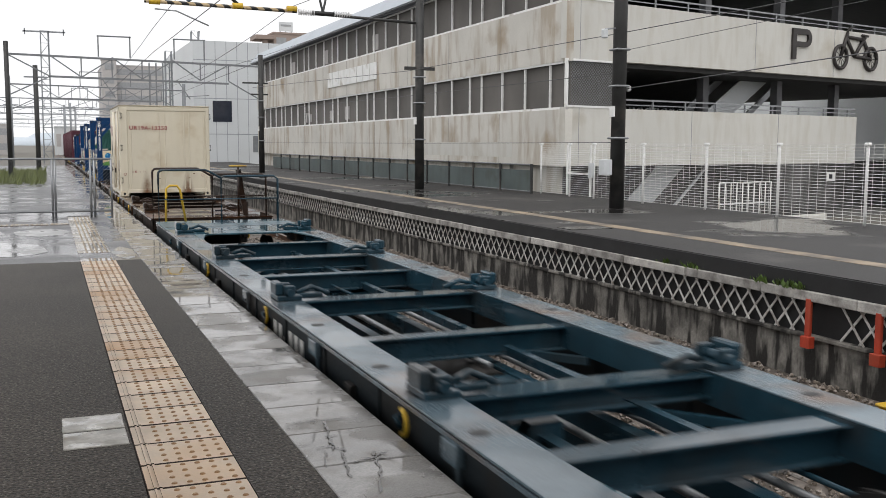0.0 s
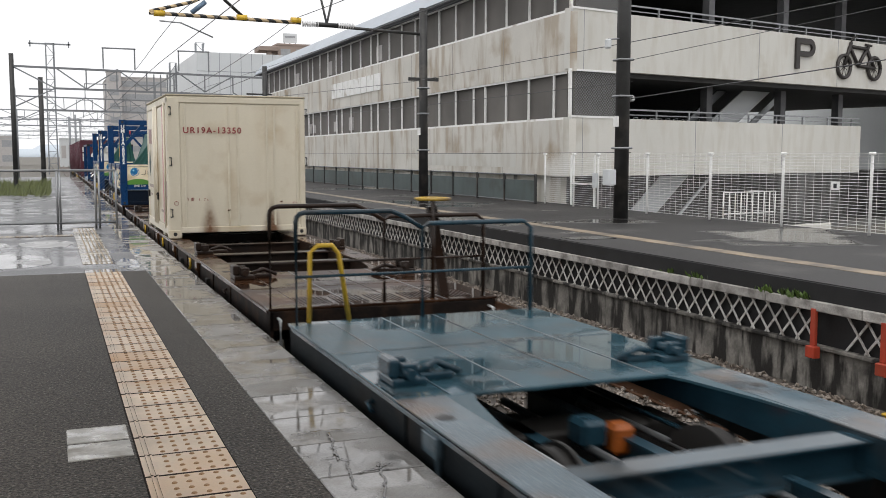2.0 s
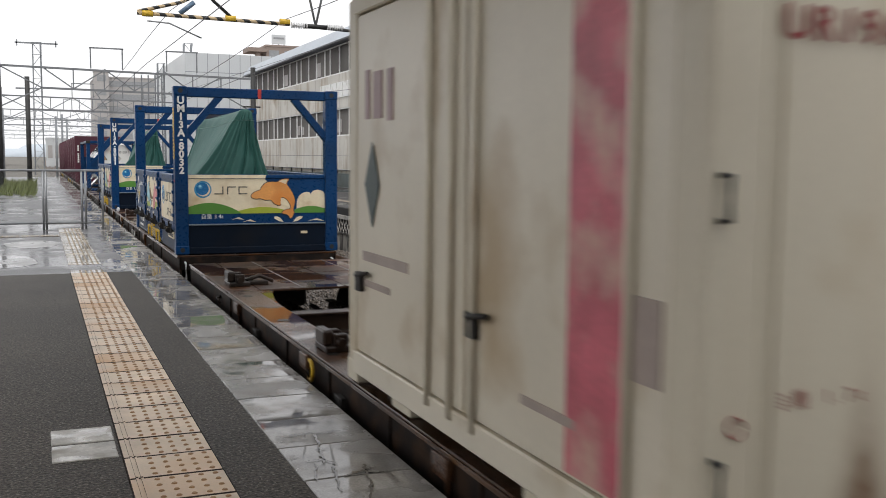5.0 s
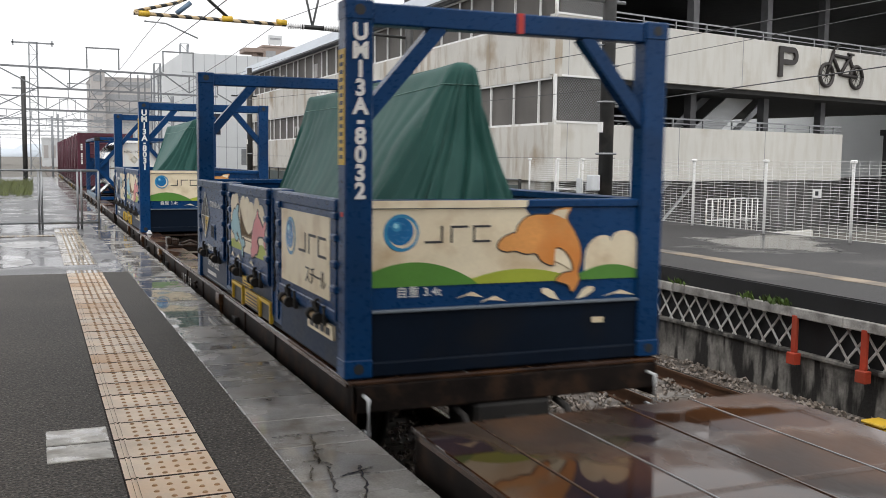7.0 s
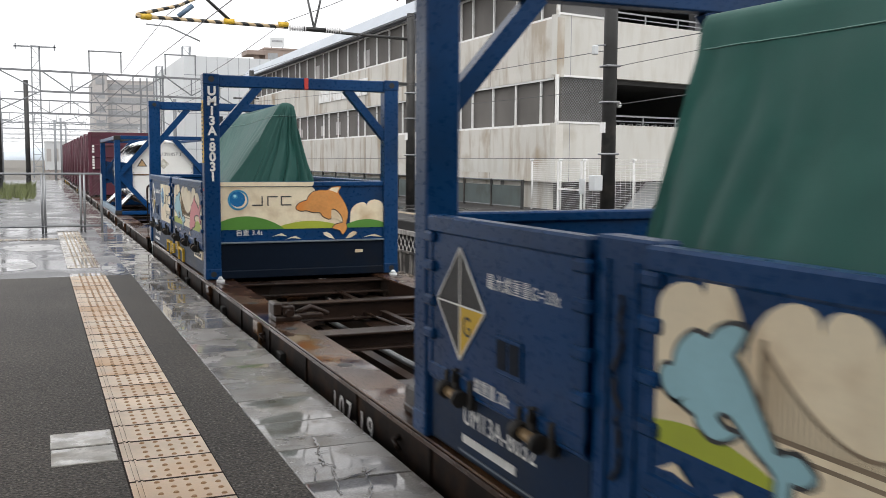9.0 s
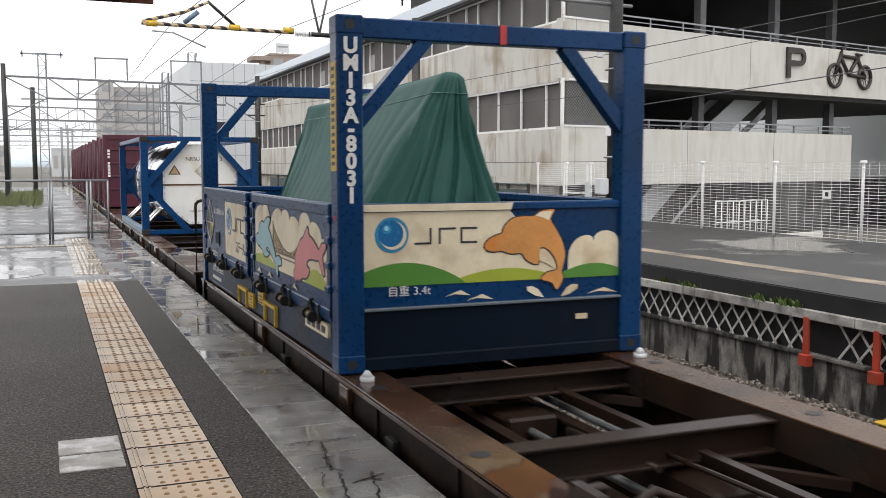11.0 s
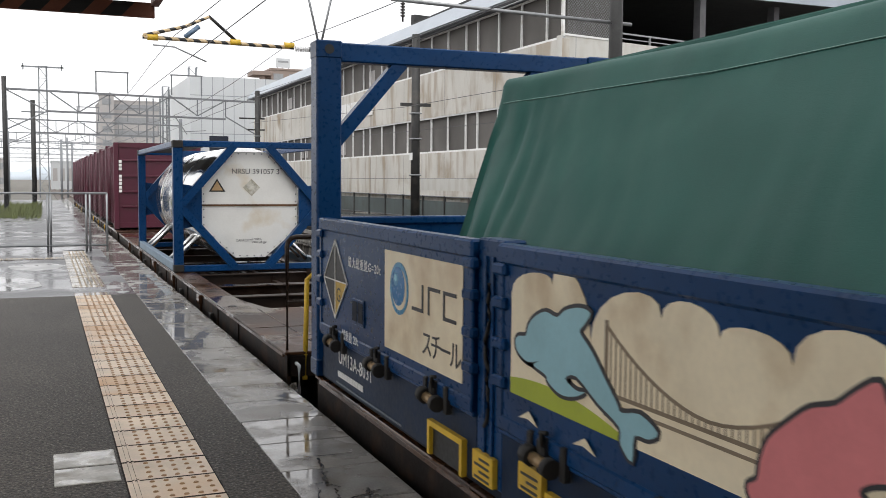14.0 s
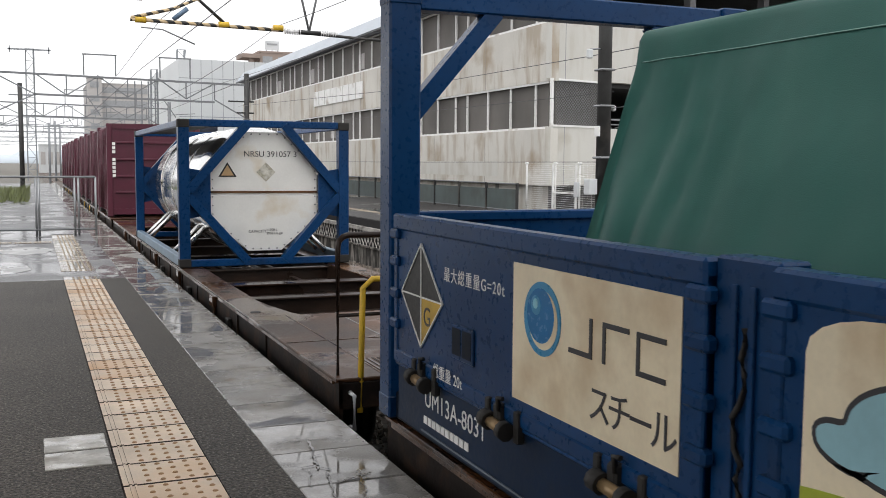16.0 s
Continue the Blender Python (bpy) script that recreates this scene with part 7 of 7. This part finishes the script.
CRACKS = (
    (((1.251, 5.539), (1.442, 5.553), (1.72, 5.537)), 0.03),
    (((1.48, 5.5), (1.424, 5.196), (1.381, 4.94)), 0.035),
    (((1.4, 5.205), (1.489, 5.229)), 0.02),
    (((1.303, 5.023), (1.388, 5.043), (1.446, 4.914)), 0.02),
    (((1.418, 4.925), (1.372, 4.694), (1.337, 4.48)), 0.028),
    (((1.573, 4.865), (1.52, 4.589), (1.404, 4.204)), 0.03),
    (((1.42, 4.724), (1.658, 4.832)), 0.03),
    (((1.483, 4.778), (1.649, 4.713)), 0.02),
    (((1.333, 4.958), (1.268, 4.688)), 0.02),
)
DAMP = mat("damp crack stain", (0.055, 0.045, 0.035), 0.25, var=0.4, scale=20, wet=0.6, wet_scale=8)


def crack(pts, w, seed):
    """A damp ragged crack stain lying on the paving."""
    rnd = random.Random(seed)
    line = []
    for (xa, ya), (xb, yb) in zip(pts, pts[1:]):
        for i in range(10):
            f = i / 10
            line.append((xa + (xb - xa) * f + rnd.uniform(-0.008, 0.008), ya + (yb - ya) * f + rnd.uniform(-0.008, 0.008), w * rnd.uniform(0.35, 1.1)))
    bm = bmesh.new()
    rows = []
    for i, (x, y, ww) in enumerate(line):
        a, b = line[max(0, i - 1)], line[min(len(line) - 1, i + 1)]
        d = Vector((b[0] - a[0], b[1] - a[1], 0)).normalized()
        n_ = Vector((-d.y, d.x, 0)) * ww / 2
        rows.append((bm.verts.new(Vector((x, y, 0.006)) - n_), bm.verts.new(Vector((x, y, 0.006)) + n_)))
    for (a, b), (c, d) in zip(rows, rows[1:]):
        bm.faces.new((a, c, d, b))
    part("damp_crack", bm, DAMP, slabs, "dark damp crack stain")


for k, (pts, w) in enumerate(CRACKS):
    crack(pts, 0.6 * w, k)
structure("slab_bed", B((1.208, 1.80, -14, 78, -0.12, -0.016)), JOINT, "dark joints under the edge slabs", "joint")
structure("tile_bed", B((0.385, 0.868, -14, 23.6, -0.09, -0.022)), JOINT, "dark joints under the tactile tiles", "joint")
bm = bmesh.new()
box(bm, -0.236, 0.236, -0.178, 0.178, -0.03, 0.004, 0.003)
for x in (-0.205, -0.180):
    box(bm, x, x + 0.012, -0.178, 0.178, 0.004, 0.009)
base_faces = len(bm.faces)
for ix in range(5):
    for iy in range(4):
        cx, cy = -0.105 + ix * 0.073, -0.138 + iy * 0.092
        lo = [bm.verts.new((cx + 0.016 * math.cos(k * math.pi / 4), cy + 0.016 * math.sin(k * math.pi / 4), 0.0042)) for k in range(8)]
        hi = [bm.verts.new((cx + 0.010 * math.cos(k * math.pi / 4), cy + 0.010 * math.sin(k * math.pi / 4), 0.010)) for k in range(8)]
        for k in range(8):
            bm.faces.new((lo[k], lo[(k + 1) % 8], hi[(k + 1) % 8], hi[k])).material_index = 1
        bm.faces.new(hi).material_index = 1
bm.normal_update()
for f_ in bm.faces:
    if abs(f_.normal.z) < 0.8 and f_.material_index == 0:
        f_.material_index = 2
tile = mesh_of(bm, "tactile_tile", TACTILE)
tile.materials.append(TACTILE_DOT)
tile.materials.append(JOINT)
tiles = thing("tactile_paving", "worn yellow tactile tiles in a strip along the platform", "tactile paving", kind="structure")
wet_tile = tile.copy()
wet_tile.materials[0] = mat("rain wet worn tactile tile", (0.46, 0.41, 0.33), 0.3, var=0.3, scale=3, fine=60, bump=0.2, dirt=(0.14, 0.13, 0.115), dirt_amount=0.5, dirt_scale=2.2, island=0.2, wet=0.6, wet_scale=1.5, wet_rough=0.06)
# wet studs keep a darker brown with their shadow painted in
wet_tile.materials[1] = mat("worn wet stud", (0.30, 0.24, 0.17), 0.3, var=0.3)
for i in range(70):
    y = -2.6 + i * 0.3735
    if 14.6 < y < 15.6:
        continue
    o = new("tactile_tile", wet_tile if y > 14.5 else tile)
    o.location, o.parent = (0.626, y, random.uniform(0, 0.002)), tiles
for i in range(14):
    o = new("tactile_tile", wet_tile)
    o.location, o.parent = (0.2 - i * 0.3735, 21.3, 0.0), tiles
    o.rotation_euler = (0, 0, radians(90))
blk = thing("concrete_block", "two pale concrete paving blocks let into the asphalt", "paving block", kind="structure", at=(0.2, 5.81, 0))
for y in (-0.33, 0.01):
    part("block", B((-0.17, 0.17, y, y + 0.31, -0.03, 0.006), bev=0.004), mat("pale paving block", (0.50, 0.48, 0.44), 0.5, var=0.3, scale=6, fine=50, dirt=(0.25, 0.22, 0.17), dirt_amount=0.35, dirt_scale=9, wet=0.4, wet_scale=5), blk)
cop = thing("coping_stones", "weathered white coping stones of the far platform", "coping", kind="structure")
cm = slab_mesh(0.16, 1.485, 0.11, 0.008, COPING, "coping_stone")
for i in range(70):
    o = new("coping_stone", cm)
    o.location, o.parent = (7.93 + random.uniform(-0.008, 0.004), -2 + i * 1.5, 0.035 + random.uniform(-0.006, 0.004)), cop


def rolled(t):
    """Metres rolled at t, by a smooth cubic through ROLLED."""
    ts, ss = [r[0] for r in ROLLED], [r[1] for r in ROLLED]
    i = max(0, min(len(ts) - 2, sum(1 for q in ts if q <= t) - 1))
    def slope(j):
        a, b = max(0, j - 1), min(len(ts) - 1, j + 1)
        return (ss[b] - ss[a]) / (ts[b] - ts[a])
    h = ts[i + 1] - ts[i]
    u = (t - ts[i]) / h
    return ((2 * u ** 3 - 3 * u ** 2 + 1) * ss[i] + (u ** 3 - 2 * u ** 2 + u) * h * slope(i)
            + (-2 * u ** 3 + 3 * u ** 2) * ss[i + 1] + (u ** 3 - u ** 2) * h * slope(i + 1))


def motions():
    """The train rolls in along the track and slows; its wheels turn with it."""
    steps = [i * 0.25 for i in range(65)]
    for ob, y, z in MOVERS:
        walk(ob, [(t, pose(TRACK_X, y - rolled(t), z)) for t in steps])
    fine = [i * 0.1 for i in range(161)]
    for ob, y in WHEELSETS:
        walk(ob, [(t, pose(0, y, 0.43, math.degrees(rolled(t) / 0.43) % 360)) for t in fine])


motions()
